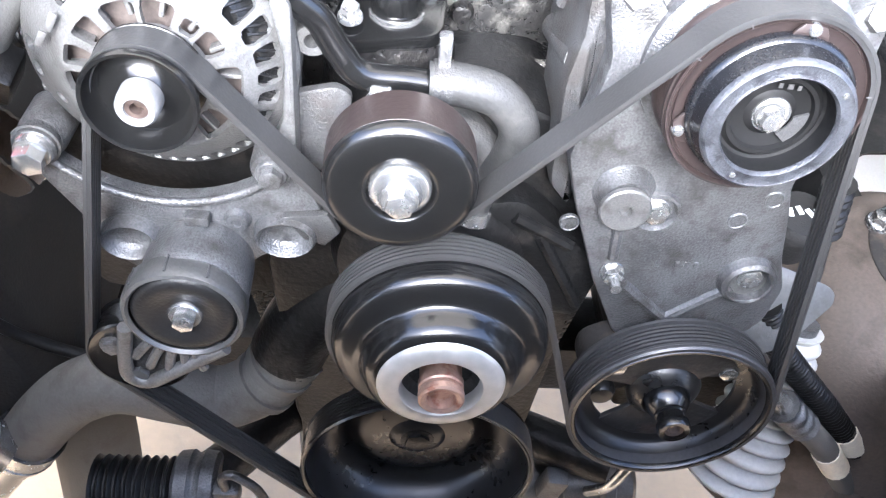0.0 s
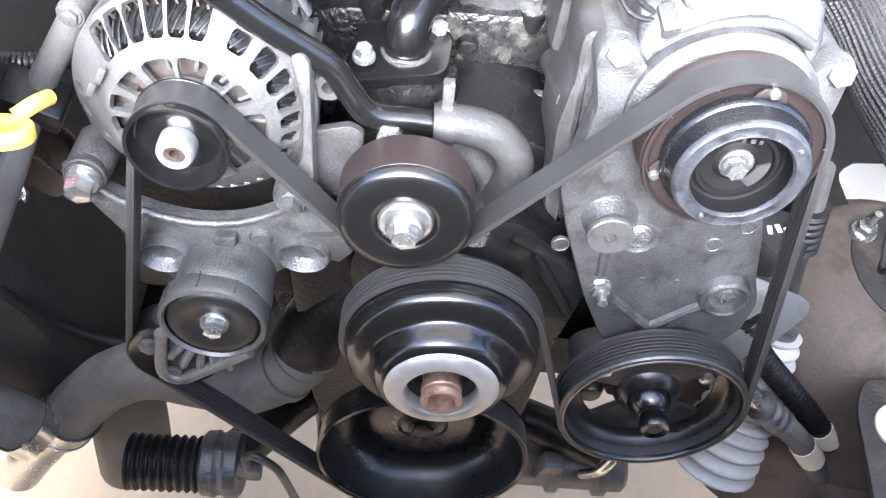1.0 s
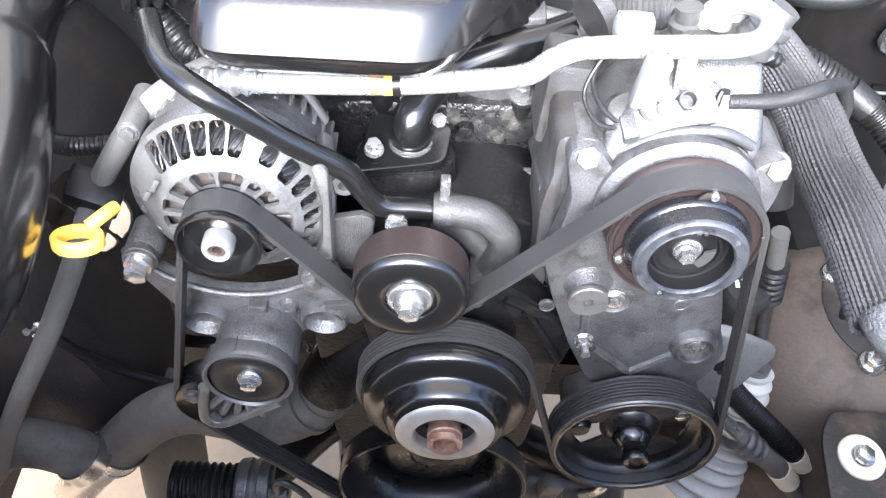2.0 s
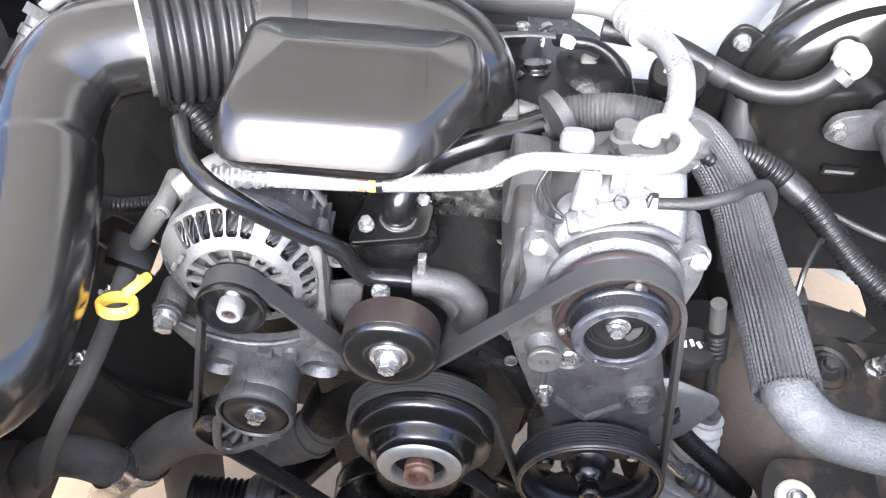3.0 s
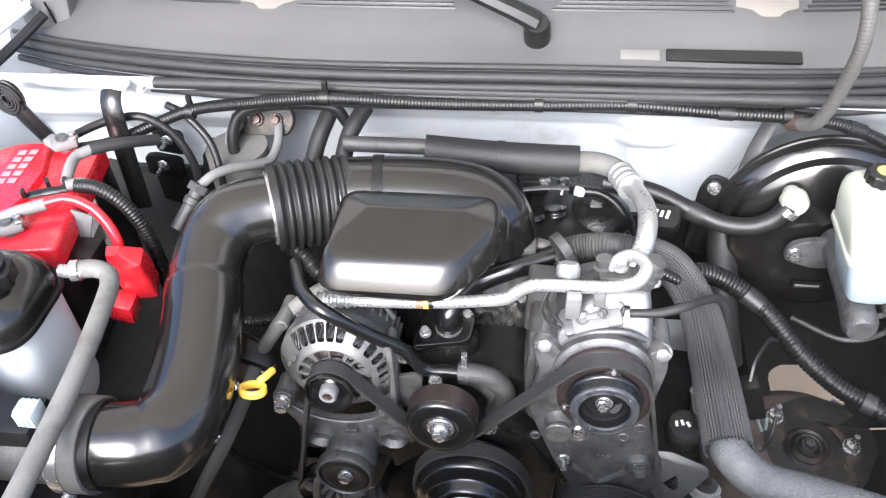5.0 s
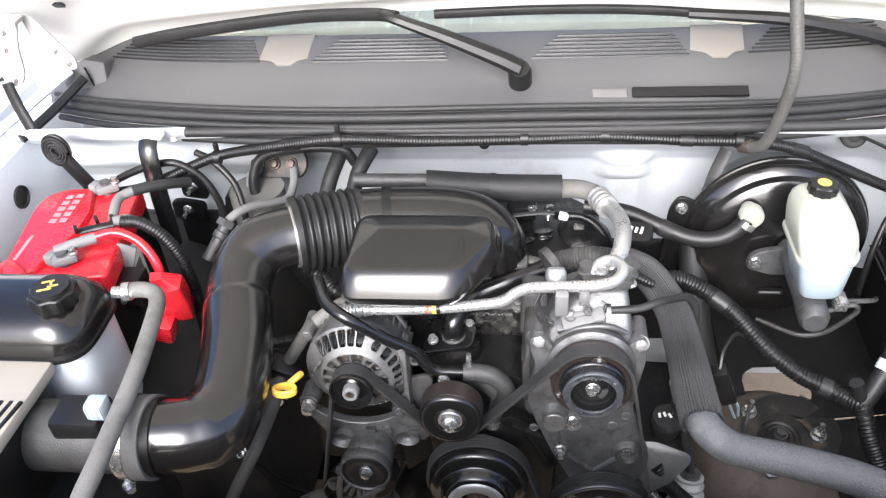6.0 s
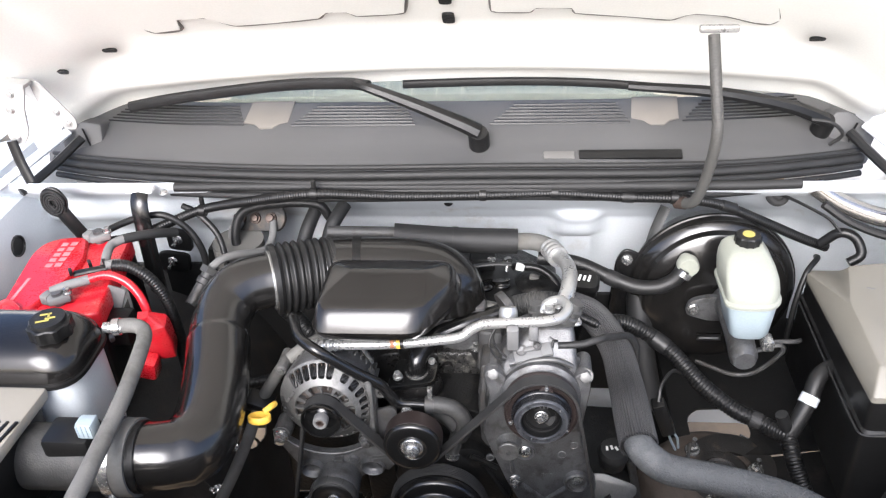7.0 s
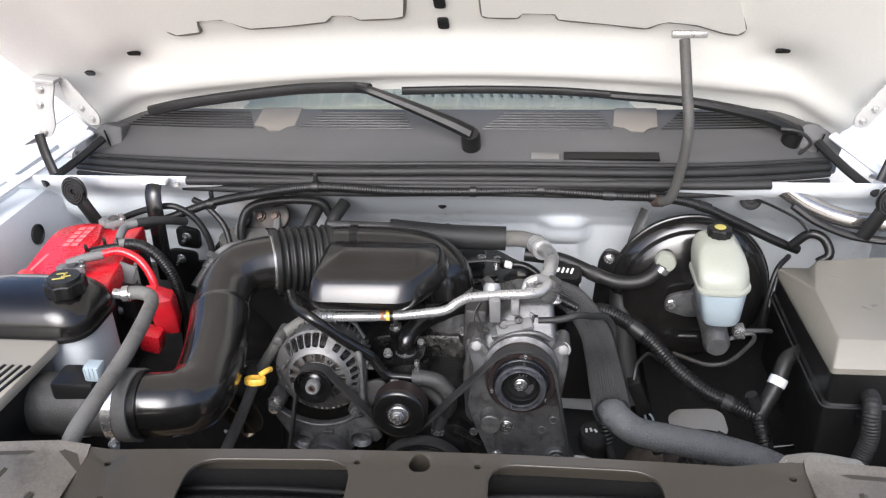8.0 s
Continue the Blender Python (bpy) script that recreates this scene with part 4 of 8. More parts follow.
for name, material, path, lean, r, label in (("copper_wire", COPPER, ((0.0680, 0.0235), (0.0715, 0.0270), (0.0725, 0.0340)), 0.06, 0.0012, "golden copper hairpins"), ("stator_wire", BLACK, ((0.0565, 0.0115), (0.0640, 0.0175), (0.0705, 0.0290)), -0.16, 0.0010, "black lacquered stator wires")):
    wires = bmesh.new()
    for k in range(72):
        a = 2 * math.pi * (k + 0.3 * (lean > 0)) / 72
        sweep([(q * math.cos(a + lean * n / 2), y, q * math.sin(a + lean * n / 2)) for n, (q, y) in enumerate(path)], r, 5, 0.005, None, wires, False)
    tagged(part(name, wires, material, alt, label), label, kind="stuff")
part("fan", lathe([(0.02, 0.013), (0.050, 0.013), (0.052, 0.03)], 48), ROTOR, alt, "grey-brown inner rotor")
for k in range(14):
    a = 2 * math.pi * k / 14
    part("fan_blade", block((0.013, 0.009, 0.0028), 0.0008, pose(0.041 * math.cos(a), 0.0105, 0.041 * math.sin(a), 0, -math.degrees(a), 0)), ALT, alt)
for k in range(18):
    a = radians(10 + 9 * k)
    part("cooling_fin", block((0.010, 0.030, 0.0035), 0.0008, pose(0.0700 * math.cos(a), 0.078, 0.0700 * math.sin(a), 0, -math.degrees(a), 0)), ALT, alt)
part("hub_plate", lathe([(0.0, -0.004), (0.026, -0.004), (0.0295, 0.0), (0.0305, 0.006)], 48), ALT, alt)
for a, rr in ((151, 0.087), (208, 0.084)):
    x, z = rr * math.cos(radians(a)), rr * math.sin(radians(a))
    ear = lathe([(0, 0.012), (0.004, 0.012), (0.0045, 0.010), (0.0085, 0.010), (0.0095, 0.012), (0.0095, 0.060), (0, 0.060)], 24, at(x, 0.034, z))
    part("ear", ear, ALT, alt)
    bolt(alt, x, 0.044, z, 0.0055, 0.004, ALT)
for x, z, w in ((-0.0555, 0.020, 0.010), (-0.048, 0.030, 0.012)):
    part("cast_bar", block((w, 0.0014, 0.004), 0.0004, pose(x, -0.0002, z, 0, -62, 0)), ALT, alt, "small raised casting mark")
top = bmesh.new()
sweep([(0.000, 0.074, 0.082), (0.030, 0.076, 0.078), (0.050, 0.078, 0.066), (0.066, 0.080, 0.036)], 0.006, 10, 0.006, None, top, True, 0.5)
part("rear_cover_edge", top, ALT, alt, "folded rear cover edge")

# Bracket below the alternator.
ab = thing("alternator_bracket", "cast aluminium alternator and tensioner bracket", "bracket", eng(0, 0.045, 0))
low_arc = [(-0.143 + 0.0975 * math.cos(radians(a)), 0.037 + 0.0975 * math.sin(radians(a))) for a in range(320, 207, -9)]
outer = [(-0.228, -0.012), (-0.231, -0.03), (-0.222, -0.048), (-0.203, -0.080), (-0.192, -0.098), (-0.186, -0.116), (-0.170, -0.130), (-0.13, -0.138), (-0.106, -0.124), (-0.088, -0.107), (-0.056, -0.094), (-0.044, -0.088), (-0.040, -0.080), (-0.046, -0.070), (-0.056, -0.045), (-0.060, -0.028)]
part("casting", slab(rounded(outer + low_arc, 0.004, 2), 0.0, 0.014, 0.003), CAST, ab)
arc = [(-0.143 + 0.099 * math.cos(radians(a)), -0.001, 0.037 + 0.099 * math.sin(radians(a))) for a in range(318, 209, -6)]
part("cradle_lip", sweep(arc, 0.0032, 10, 0.004), CAST, ab, "raised cradle lip")
for x, z, rx, rz in ((-0.174, -0.092, 0.017, 0.014), (-0.072, -0.083, 0.018, 0.014)):
    bm = lathe([(0, -0.001), (0.6, -0.0012), (0.84, -0.004), (0.95, -0.0095), (1.04, -0.0105), (1.14, -0.007), (1.2, 0.001), (1.2, 0.006)], 36, at(x, 0, z) @ Matrix.Diagonal((rx, 1, rz, 1)))
    part("pocket_rim", bm, CAST, ab)
part("boss", lathe([(0, -0.004), (0.003, -0.004), (0.0035, -0.005), (0.007, -0.005), (0.009, 0.0)], 24, at(-0.103, 0, -0.074)), CAST, ab)
part("lug", block((0.016, 0.010, 0.008), 0.002, at(-0.128, -0.004, -0.072)), CAST, ab)
part("bolt", hex_bm(0.0095, 0.014, pose(-0.215, -0.012, -0.017, 8, 0, 0), None, 1.25), ZINC, ab)
part("bushing", lathe([(0, -0.0125), (0.0118, -0.0125), (0.0128, -0.0115), (0.0128, -0.0085), (0.0142, -0.008), (0.0142, -0.0055), (0.0125, -0.005), (0.0125, 0.002)], 32, at(-0.215, 0, -0.017)), CAST, ab, "stacked washers under the bolt")
part("bolt_boss", lathe([(0, -0.001), (0.013, -0.001), (0.0148, 0.004), (0.0148, 0.03)], 28, at(-0.215, 0, -0.018)), CAST, ab)
bolt(ab, -0.077, -0.012, -0.026, 0.0075, 0.008, CAST)
part("bolt_boss", lathe([(0, -0.012), (0.012, -0.012), (0.0135, -0.008), (0.0135, 0.01)], 28, at(-0.077, 0, -0.024)), CAST, ab)
part("ear_tab", slab([(-0.073, -0.066), (-0.044, -0.062), (-0.036, -0.078), (-0.046, -0.090), (-0.06, -0.085)], -0.006, 0.002, 0.002), CAST_DARK, ab)

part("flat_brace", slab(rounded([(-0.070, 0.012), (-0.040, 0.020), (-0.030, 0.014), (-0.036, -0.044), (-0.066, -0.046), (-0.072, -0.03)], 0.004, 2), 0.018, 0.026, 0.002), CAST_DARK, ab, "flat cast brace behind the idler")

# Belt tensioner.
tn = thing("belt_tensioner", "aluminium belt tensioner with a black cap and slotted arm", "tensioner", eng(-0.134, -0.005, -0.118))
part("spring_housing", lathe([(0.030, 0.014), (0.0345, 0.014), (0.0362, 0.018), (0.0362, 0.030), (0.0355, 0.050), (0.030, 0.054), (0, 0.054)], 72, at(0.004, 0, 0.006)), CAST, tn)
part("collar", lathe([(0.0345, 0.0020), (0.0362, -0.0005), (0.0385, 0.0005), (0.0400, 0.004), (0.0400, 0.017), (0.0385, 0.019), (0.034, 0.019)], 72), MACHINED, tn, "bright machined collar")
for a in (62, 100, 140):
    part("collar_seam", block((0.0016, 0.015, 0.0018), 0.0004, pose(0.0399 * math.cos(radians(a)), 0.0105, 0.0399 * math.sin(radians(a)), 0, 90 - a, 0)), CAST_DARK, tn)
part("cap", lathe([(0, 0.0042), (0.012, 0.0042), (0.0165, 0.0034), (0.0205, 0.0016), (0.0250, 0.0004), (0.0295, 0.0006), (0.0325, 0.0022), (0.0342, 0.0050), (0.0345, 0.008)], 72), RUBBER, tn, "black cap")
part("bolt", hex_bm(0.0076, 0.010, at(0.001, 0.0042, -0.001), None, 1.5), ZINC, tn)
arm = rounded([(-0.0385, 0.006), (-0.041, -0.02), (-0.049, -0.055), (-0.0485, -0.068), (-0.040, -0.077), (-0.028, -0.076), (-0.010, -0.062), (0.030, -0.030), (0.032, -0.02), (0.0, -0.034), (-0.028, -0.024)], 0.006, 3)
# Arm base in the darker casting, as shade between the pale ribs.
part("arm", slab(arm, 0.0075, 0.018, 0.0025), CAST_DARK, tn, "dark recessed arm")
part("arm_rim", sweep([(-0.040, 0.004, -0.016), (-0.0455, 0.004, -0.048), (-0.0460, 0.004, -0.066), (-0.038, 0.004, -0.0735), (-0.029, 0.004, -0.072), (-0.010, 0.004, -0.058), (0.024, 0.004, -0.0325)], 0.0052, 10, 0.004), ALT, tn)
for k in range(5):
    a = radians(229 + 11.5 * k)
    p, q = 0.0400, 0.0605 + 0.004 * (k == 1) - 0.003 * (k > 2)
    part("arm_rib", sweep([(p * math.cos(a), 0.0045, p * math.sin(a)), ((p + q) / 2 * math.cos(a + 0.01), 0.0045, (p + q) / 2 * math.sin(a + 0.01)), (q * math.cos(a + 0.03), 0.0052, q * math.sin(a + 0.03))], 0.0036, 8, 0.004), ALT, tn)
part("arm_boss", hex_bm(0.0075, 0.004, at(-0.039, 0.0060, -0.0665), None, 0), MACHINED, tn)
part("tensioner_wheel", lathe([(0, 0.016), (0.030, 0.016), (0.0345, 0.014), (0.036, 0.015), (0.036, 0.017), (0.034, 0.019), (0.034, 0.038), (0.036, 0.040), (0.02, 0.041)], 64, at(-0.040, 0, -0.060)), PULLEY, tn, "black tensioner pulley")
part("wheel_bolt", hex_bm(0.007, 0.004, at(-0.057, 0.016, -0.05)), CAST, tn)

# Water pump pulley.
wp = thing("water_pump_pulley", "glossy black stepped water pump pulley", "pulley", eng(0.0355, 0, -0.1445))
part("ribbed_rim", lathe([(0.0715, 0.003), (0.0742, 0.002), (0.0750, 0.004)] + [q for k in range(6) for q in ((0.0750, 0.0075 + 0.0042 * k), (0.0722, 0.0085 + 0.0042 * k), (0.0722, 0.0098 + 0.0042 * k), (0.0750, 0.0108 + 0.0042 * k))] + [(0.0755, 0.034), (0.0755, 0.037), (0.06, 0.038)], 96), PULLEY, wp)
part("dish", lathe([(0.0742, 0.0025), (0.0736, -0.0010), (0.0720, -0.0038), (0.0692, -0.0062), (0.0650, -0.0082), (0.0600, -0.0096), (0.0566, -0.0110), (0.0545, -0.0134), (0.0530, -0.0170), (0.0518, -0.0212), (0.0502, -0.0246), (0.0478, -0.0276), (0.0450, -0.0297), (0.0426, -0.0304)], 120), PULLEY, wp)
part("hub_plate", lathe([(0.0432, -0.0292), (0.0426, -0.0310), (0.0410, -0.0326), (0.0380, -0.0342), (0.0345, -0.0352), (0.0305, -0.0356), (0.0280, -0.0350), (0.0268, -0.0330), (0.0266, -0.0238)], 96), HUB, wp, "bright brushed hub plate")
part("hub_recess", lathe([(0.0270, -0.0240), (0.0255, -0.0200), (0.0225, -0.0165), (0.0148, -0.0160), (0.0, -0.0160)], 64), GREASE, wp, "dark recessed hub")
part("shaft_nose", lathe([(0.0, -0.034), (0.0095, -0.035), (0.0102, -0.0425), (0.0135, -0.0440), (0.0152, -0.0428), (0.0154, -0.0385), (0.0143, -0.0372), (0.0143, -0.0350), (0.0152, -0.0340), (0.0152, -0.0285), (0.0143, -0.0272), (0.0143, -0.015)], 56), NOSE, wp, "rust-tinged hollow shaft nose")

# Crankshaft pulley, a deep black dish.
cp = thing("crank_pulley", "large deep-dished black crankshaft pulley", "pulley", eng(0.031, 0, -0.322))
part("rim", lathe([(0.094, 0.016), (0.0945, 0.011), (0.0965, 0.0095), (0.098, 0.011), (0.098, 0.014)] + [q for k in range(6) for q in ((0.0975, 0.0145 + 0.003 * k), (0.0955, 0.0155 + 0.003 * k), (0.0975, 0.0168 + 0.003 * k))] + [(0.098, 0.036), (0.094, 0.037)], 96), PULLEY, cp)
part("dish", lathe([(0.0948, 0.012), (0.0936, 0.022), (0.0905, 0.038), (0.0850, 0.050), (0.0770, 0.057), (0.0670, 0.059), (0.0590, 0.056), (0.0530, 0.051), (0.0460, 0.049), (0.0, 0.049)], 96), DISH, cp)
part("hub", lathe([(0, 0.045), (0.018, 0.045), (0.022, 0.047), (0.026, 0.050)], 36), DISH, cp, "black hub")
bolt(cp, 0, 0.045, 0, 0.011, 0.004, GREASE)

# Power steering pulley, a deep dish with windows between its spokes.
ps = thing("power_steering_pulley", "black spoked power steering pulley with a rusty shaft end", "pulley", eng(0.2225, 0, -0.225))
part("rim", lathe([(0.0718, 0.030), (0.0735, 0.014), (0.0748, 0.0105), (0.0768, 0.0098), (0.0800, 0.0100), (0.0812, 0.0115), (0.0812, 0.0140)] + [q for k in range(6) for q in ((0.0802, 0.0152 + 0.0034 * k), (0.0802, 0.0170 + 0.0034 * k), (0.0762, 0.0173 + 0.0034 * k), (0.0762, 0.0183 + 0.0034 * k))] + [(0.0812, 0.0365), (0.0812, 0.0390), (0.073, 0.040), (0.0718, 0.036)], 120), RIBBED, ps, "worn grey grooved rim")
part("front_lip", lathe([(0.0735, 0.0150), (0.0738, 0.0115), (0.0752, 0.0094), (0.0770, 0.0092), (0.0778, 0.0104)], 120), PULLEY, ps, "polished black lip")
web = bmesh.new()
lathe([(0.0720, 0.022), (0.0700, 0.0300), (0.0660, 0.0335), (0.0590, 0.0345), (0.0575, 0.0355), (0.0575, 0.0385), (0.0720, 0.0385)], 96, None, web)
part("web_ring", web, DISH, ps)
for a0, a1 in ((34, 168), (222, 334)):
    span = [radians(a0 + (a1 - a0) * k / 20) for k in range(21)]
    part("web_sector", slab([(0.022 * math.cos(a), 0.022 * math.sin(a)) for a in span] + [(0.060 * math.cos(a), 0.060 * math.sin(a)) for a in span[::-1]], 0.0335, 0.0385, 0.0012), GRIME, ps, "dusty black web")
part("web_disc", lathe([(0.012, 0.022), (0.020, 0.0245), (0.0285, 0.0325), (0.0300, 0.0350), (0.0300, 0.0385), (0.012, 0.0385)], 56), DISH, ps)
part("hub", lathe([(0.0075, -0.0050), (0.0115, -0.0058), (0.0128, -0.0040), (0.0128, 0.0020), (0.0108, 0.0040), (0.0108, 0.0090), (0.0120, 0.0100), (0.0120, 0.0120), (0.0150, 0.0155), (0.0195, 0.0230), (0.0200, 0.034)], 56), PULLEY, ps)
part("shaft_end", lathe([(0, 0.002), (0.004, 0.002), (0.0048, -0.0030), (0.0074, -0.0040), (0.0080, 0.002)], 32), RUSTY, ps, "rusty hollow shaft end")
for x, z in ((0.046, 0.024), (-0.044, 0.026)):
    part("bolt", hex_bm(0.0078, 0.014, at(x, 0.046, z)), ZINC, ps)
part("pump_body", lathe([(0.0, 0.044), (0.034, 0.044), (0.040, 0.050), (0.042, 0.13), (0, 0.13)], 48, at(0.000, 0, 0.018)), GREASE, ps, "dark pump body")
part("pump_lug", slab(rounded([(-0.070, 0.008), (-0.060, -0.014), (-0.030, -0.020), (-0.010, -0.004), (0.020, -0.004), (0.040, 0.002), (0.066, 0.002), (0.070, 0.024), (0.050, 0.042), (-0.050, 0.042), (-0.070, 0.028)], 0.008, 3), 0.046, 0.075, 0.005), GRIME, ps, "greasy pump flange")
part("pump_neck", sweep([(-0.022, 0.052, 0.040), (-0.026, 0.048, 0.010)], 0.010, 14, 0.006), GRIME, ps)
part("pump_nub", lathe([(0, 0.034), (0.009, 0.035), (0.012, 0.040), (0.012, 0.06)], 24, at(-0.048, 0, -0.012)), DISH, ps)

# Air-conditioning compressor and its clutch.
ac = thing("ac_compressor", "aluminium air-conditioning compressor with a black and brown clutch pulley", "compressor", eng(0.198, 0, 0.0565))
part("clutch_pulley", lathe([(0.0440, 0.0150), (0.0470, 0.0142), (0.0500, 0.0132), (0.0512, 0.0122), (0.0516, 0.0136), (0.0528, 0.0140), (0.0533, 0.0118), (0.0540, 0.0108), (0.0552, 0.0108), (0.0556, 0.0122), (0.0552, 0.0134), (0.0562, 0.0144), (0.0562, 0.0160)] + [q for k in range(6) for q in ((0.0553, 0.0166 + 0.003 * k), (0.0535, 0.0178 + 0.003 * k), (0.0553, 0.0193 + 0.003 * k))] + [(0.0570, 0.037), (0.0570, 0.040), (0.05, 0.041)], 120), RIM, ac, "rust-brown clutch pulley")
part("clutch_plate", lathe([(0.0448, 0.0140), (0.0454, 0.0104), (0.0450, 0.0080), (0.0440, 0.0066), (0.0428, 0.0058), (0.0420, 0.0030), (0.0412, -0.0020), (0.0408, -0.0050)], 96), BLUED, ac, "dark blued clutch plate")
part("front_ring", lathe([(0.0298, -0.0062), (0.0302, -0.0078), (0.0312, -0.0090), (0.0322, -0.0085), (0.0374, -0.0085), (0.0384, -0.0090), (0.0398, -0.0080), (0.0408, -0.0050), (0.0408, -0.0010)], 96), STEEL, ac, "speckled steel front ring")
part("cup", lathe([(0.0302, -0.0070), (0.0298, -0.0020), (0.0296, 0.0020), (0.0288, 0.0046), (0.0272, 0.0055), (0.0258, 0.0048), (0.0246, 0.0030), (0.0222, 0.0030), (0.0212, 0.0060), (0.0140, 0.0078), (0.0110, 0.0060), (0, 0.0060)], 96), GUIDE, ac)
part("stamped_mark", slab([(0.0125 * math.cos(radians(a)), 0.0125 * math.sin(radians(a))) for a in range(-62, 8, 10)] + [(0.0205 * math.cos(radians(a)), 0.0205 * math.sin(radians(a))) for a in range(7, -63, -10)], 0.0040, 0.0056), CAST_DARK, ac, "grey arc mark")
for k, (x, w) in enumerate(((-0.002, 0.0022), (0.0035, 0.0030), (0.0085, 0.0022))):
    part("print_bar", block((w, 0.0006, 0.0028), 0, at(x, 0.0036, 0.0190 - 0.0004 * k)), MACHINED, ac, "small pale stamped mark")
part("hub_washer", lathe([(0, 0.0030), (0.0085, 0.0030), (0.0105, 0.0045), (0.0110, 0.008)], 36), ZINC, ac)
part("bolt", hex_bm(0.0064, 0.008, at(-0.0015, 0.0040, 0), None, 1.3), ZINC, ac)
for a in (82, 200, 322):
    part("tab", slab([(0.0450 * math.cos(radians(a + d)), 0.0450 * math.sin(radians(a + d))) for d in (-13, -7, 0, 7, 13)] + [(rr * math.cos(radians(a + d)), rr * math.sin(radians(a + d))) for d, rr in ((11, 0.0478), (7, 0.0512), (0, 0.0520), (-7, 0.0512), (-11, 0.0478))], 0.0096, 0.0118, 0.0006), RIM, ac, "brown spring tab")
    part("rivet", lathe([(0, 0.0066), (0.0024, 0.0068), (0.0034, 0.0082), (0.0036, 0.012)], 20, at(0.0488 * math.cos(radians(a)), 0, 0.0488 * math.sin(radians(a)))), ZINC, ac)
for a, rr in ((245, 0.0350), (40, 0.0352)):
    part("balance_spot", lathe([(0, -0.0092), (0.0016, -0.0091), (0.0018, -0.0084)], 14, at(rr * math.cos(radians(a)), 0, rr * math.sin(radians(a)))), ZINC, ac)
for a in (12, 118, 150):
    part("rim_scratch", block((0.0035, 0.0006, 0.0008), 0, pose(0.0538 * math.cos(radians(a)), 0.0106, 0.0538 * math.sin(radians(a)), 0, -a, 0)), MACHINED, ac)
part("front_head", lathe([(0.030, 0.044), (0.056, 0.047), (0.0615, 0.051), (0.0615, 0.058), (0.0600, 0.061), (0.0590, 0.065), (0.0600, 0.100), (0.0635, 0.103), (0.0635, 0.120), (0.0600, 0.123), (0.0600, 0.20), (0.05, 0.21), (0, 0.21)], 72), CAST, ac)
for a in range(34, 160, 28):
    part("bolt", hex_bm(0.005, 0.007, at(0.0635 * math.cos(radians(a)), 0.102, 0.0635 * math.sin(radians(a)))), MACHINED, ac)
saddle = loft([[(x, y, z) for x, y in rounded([(x0, y0), (x1, y0), (x1, 0.150), (x0, 0.150)], 0.010, 4)] for x0, x1, y0, z in ((-0.062, 0.056, 0.066, 0.020), (-0.060, 0.056, 0.068, 0.048), (-0.046, 0.054, 0.078, 0.064), (-0.030, 0.052, 0.090, 0.078), (-0.018, 0.049, 0.098, 0.092), (-0.012, 0.046, 0.103, 0.096))])
part("port_saddle", saddle, CAST, ac, "cast port saddle")
part("left_dome", lathe([(0, -0.012), (0.012, -0.011), (0.020, -0.006), (0.0235, 0.004), (0.0245, 0.03)], 36, pose(-0.040, 0.088, 0.050, -52, 0, 0)), MACHINED, ac, "bright domed sensor boss")
part("saddle_rib", sweep([(-0.050, 0.070, 0.034), (-0.018, 0.066, 0.056), (0.020, 0.066, 0.060), (0.048, 0.070, 0.046)], 0.0042, 10, 0.004), MACHINED, ac)
port = part("port_block", block((0.060, 0.050, 0.022), 0.006, pose(0.016, 0.126, 0.103, 0, -4, 0)), MACHINED, ac, "machined port block")
for x, y, z, r, lean in ((0.040, 0.112, 0.108, 0.0165, 26), (-0.004, 0.126, 0.094, 0.0135, -8)):
    part("port_collar", lathe([(0, 0.030), (r * 0.7, 0.030), (r * 0.74, 0.020), (r, 0.018), (r, 0.012), (r * 0.86, 0.010), (r * 0.86, 0.007), (r, 0.005), (r, -0.006)], 32, pose(x, y, z, 90, lean, 0)), MACHINED, port)
for x, y, z in ((0.054, 0.128, 0.088), (0.012, 0.118, 0.116)):
    part("port_screw", hex_bm(0.0075, 0.010, pose(x, y, z, -90, 0, 0)), BRIGHT, ac)
for k in range(4):
    part("cast_rib", sweep([(0.012 + 0.011 * k, 0.094 - 0.002 * k, 0.082 - 0.010 * k), (0.030 + 0.009 * k, 0.088, 0.072 - 0.008 * k), (0.048 + 0.003 * k, 0.090, 0.060 - 0.008 * k)], 0.0032, 8, 0.004), CAST, ac)
for x, y, z, r in ((-0.030, 0.080, 0.066, 0.009), (-0.006, 0.080, 0.076, 0.007)):
    part("socket", lathe([(0, 0.004), (r * 0.7, 0.004), (r * 0.75, -0.004), (r, -0.004), (r, 0.012)], 24, pose(x, y, z, -48, 0, 0)), CAST_DARK, ac, "dark bolt socket")
part("sensor_strap", block((0.014, 0.003, 0.030), 0.001, pose(-0.012, 0.086, 0.098, -18, 0, 0)), CAST, ac, "small cast bracket strap")
part("gasket_line", sweep([(-0.056, 0.0695, 0.026), (-0.040, 0.0690, 0.046), (0.0, 0.0690, 0.0615), (0.040, 0.0690, 0.046), (0.056, 0.0695, 0.026)], 0.0018, 6, 0.005), GREASE, ac, "dark gasket line")

# Main accessory bracket.
mb = thing("accessory_bracket", "cast aluminium accessory bracket carrying compressor and steering pump", "bracket", eng(0.004, 0.056, 0.003))
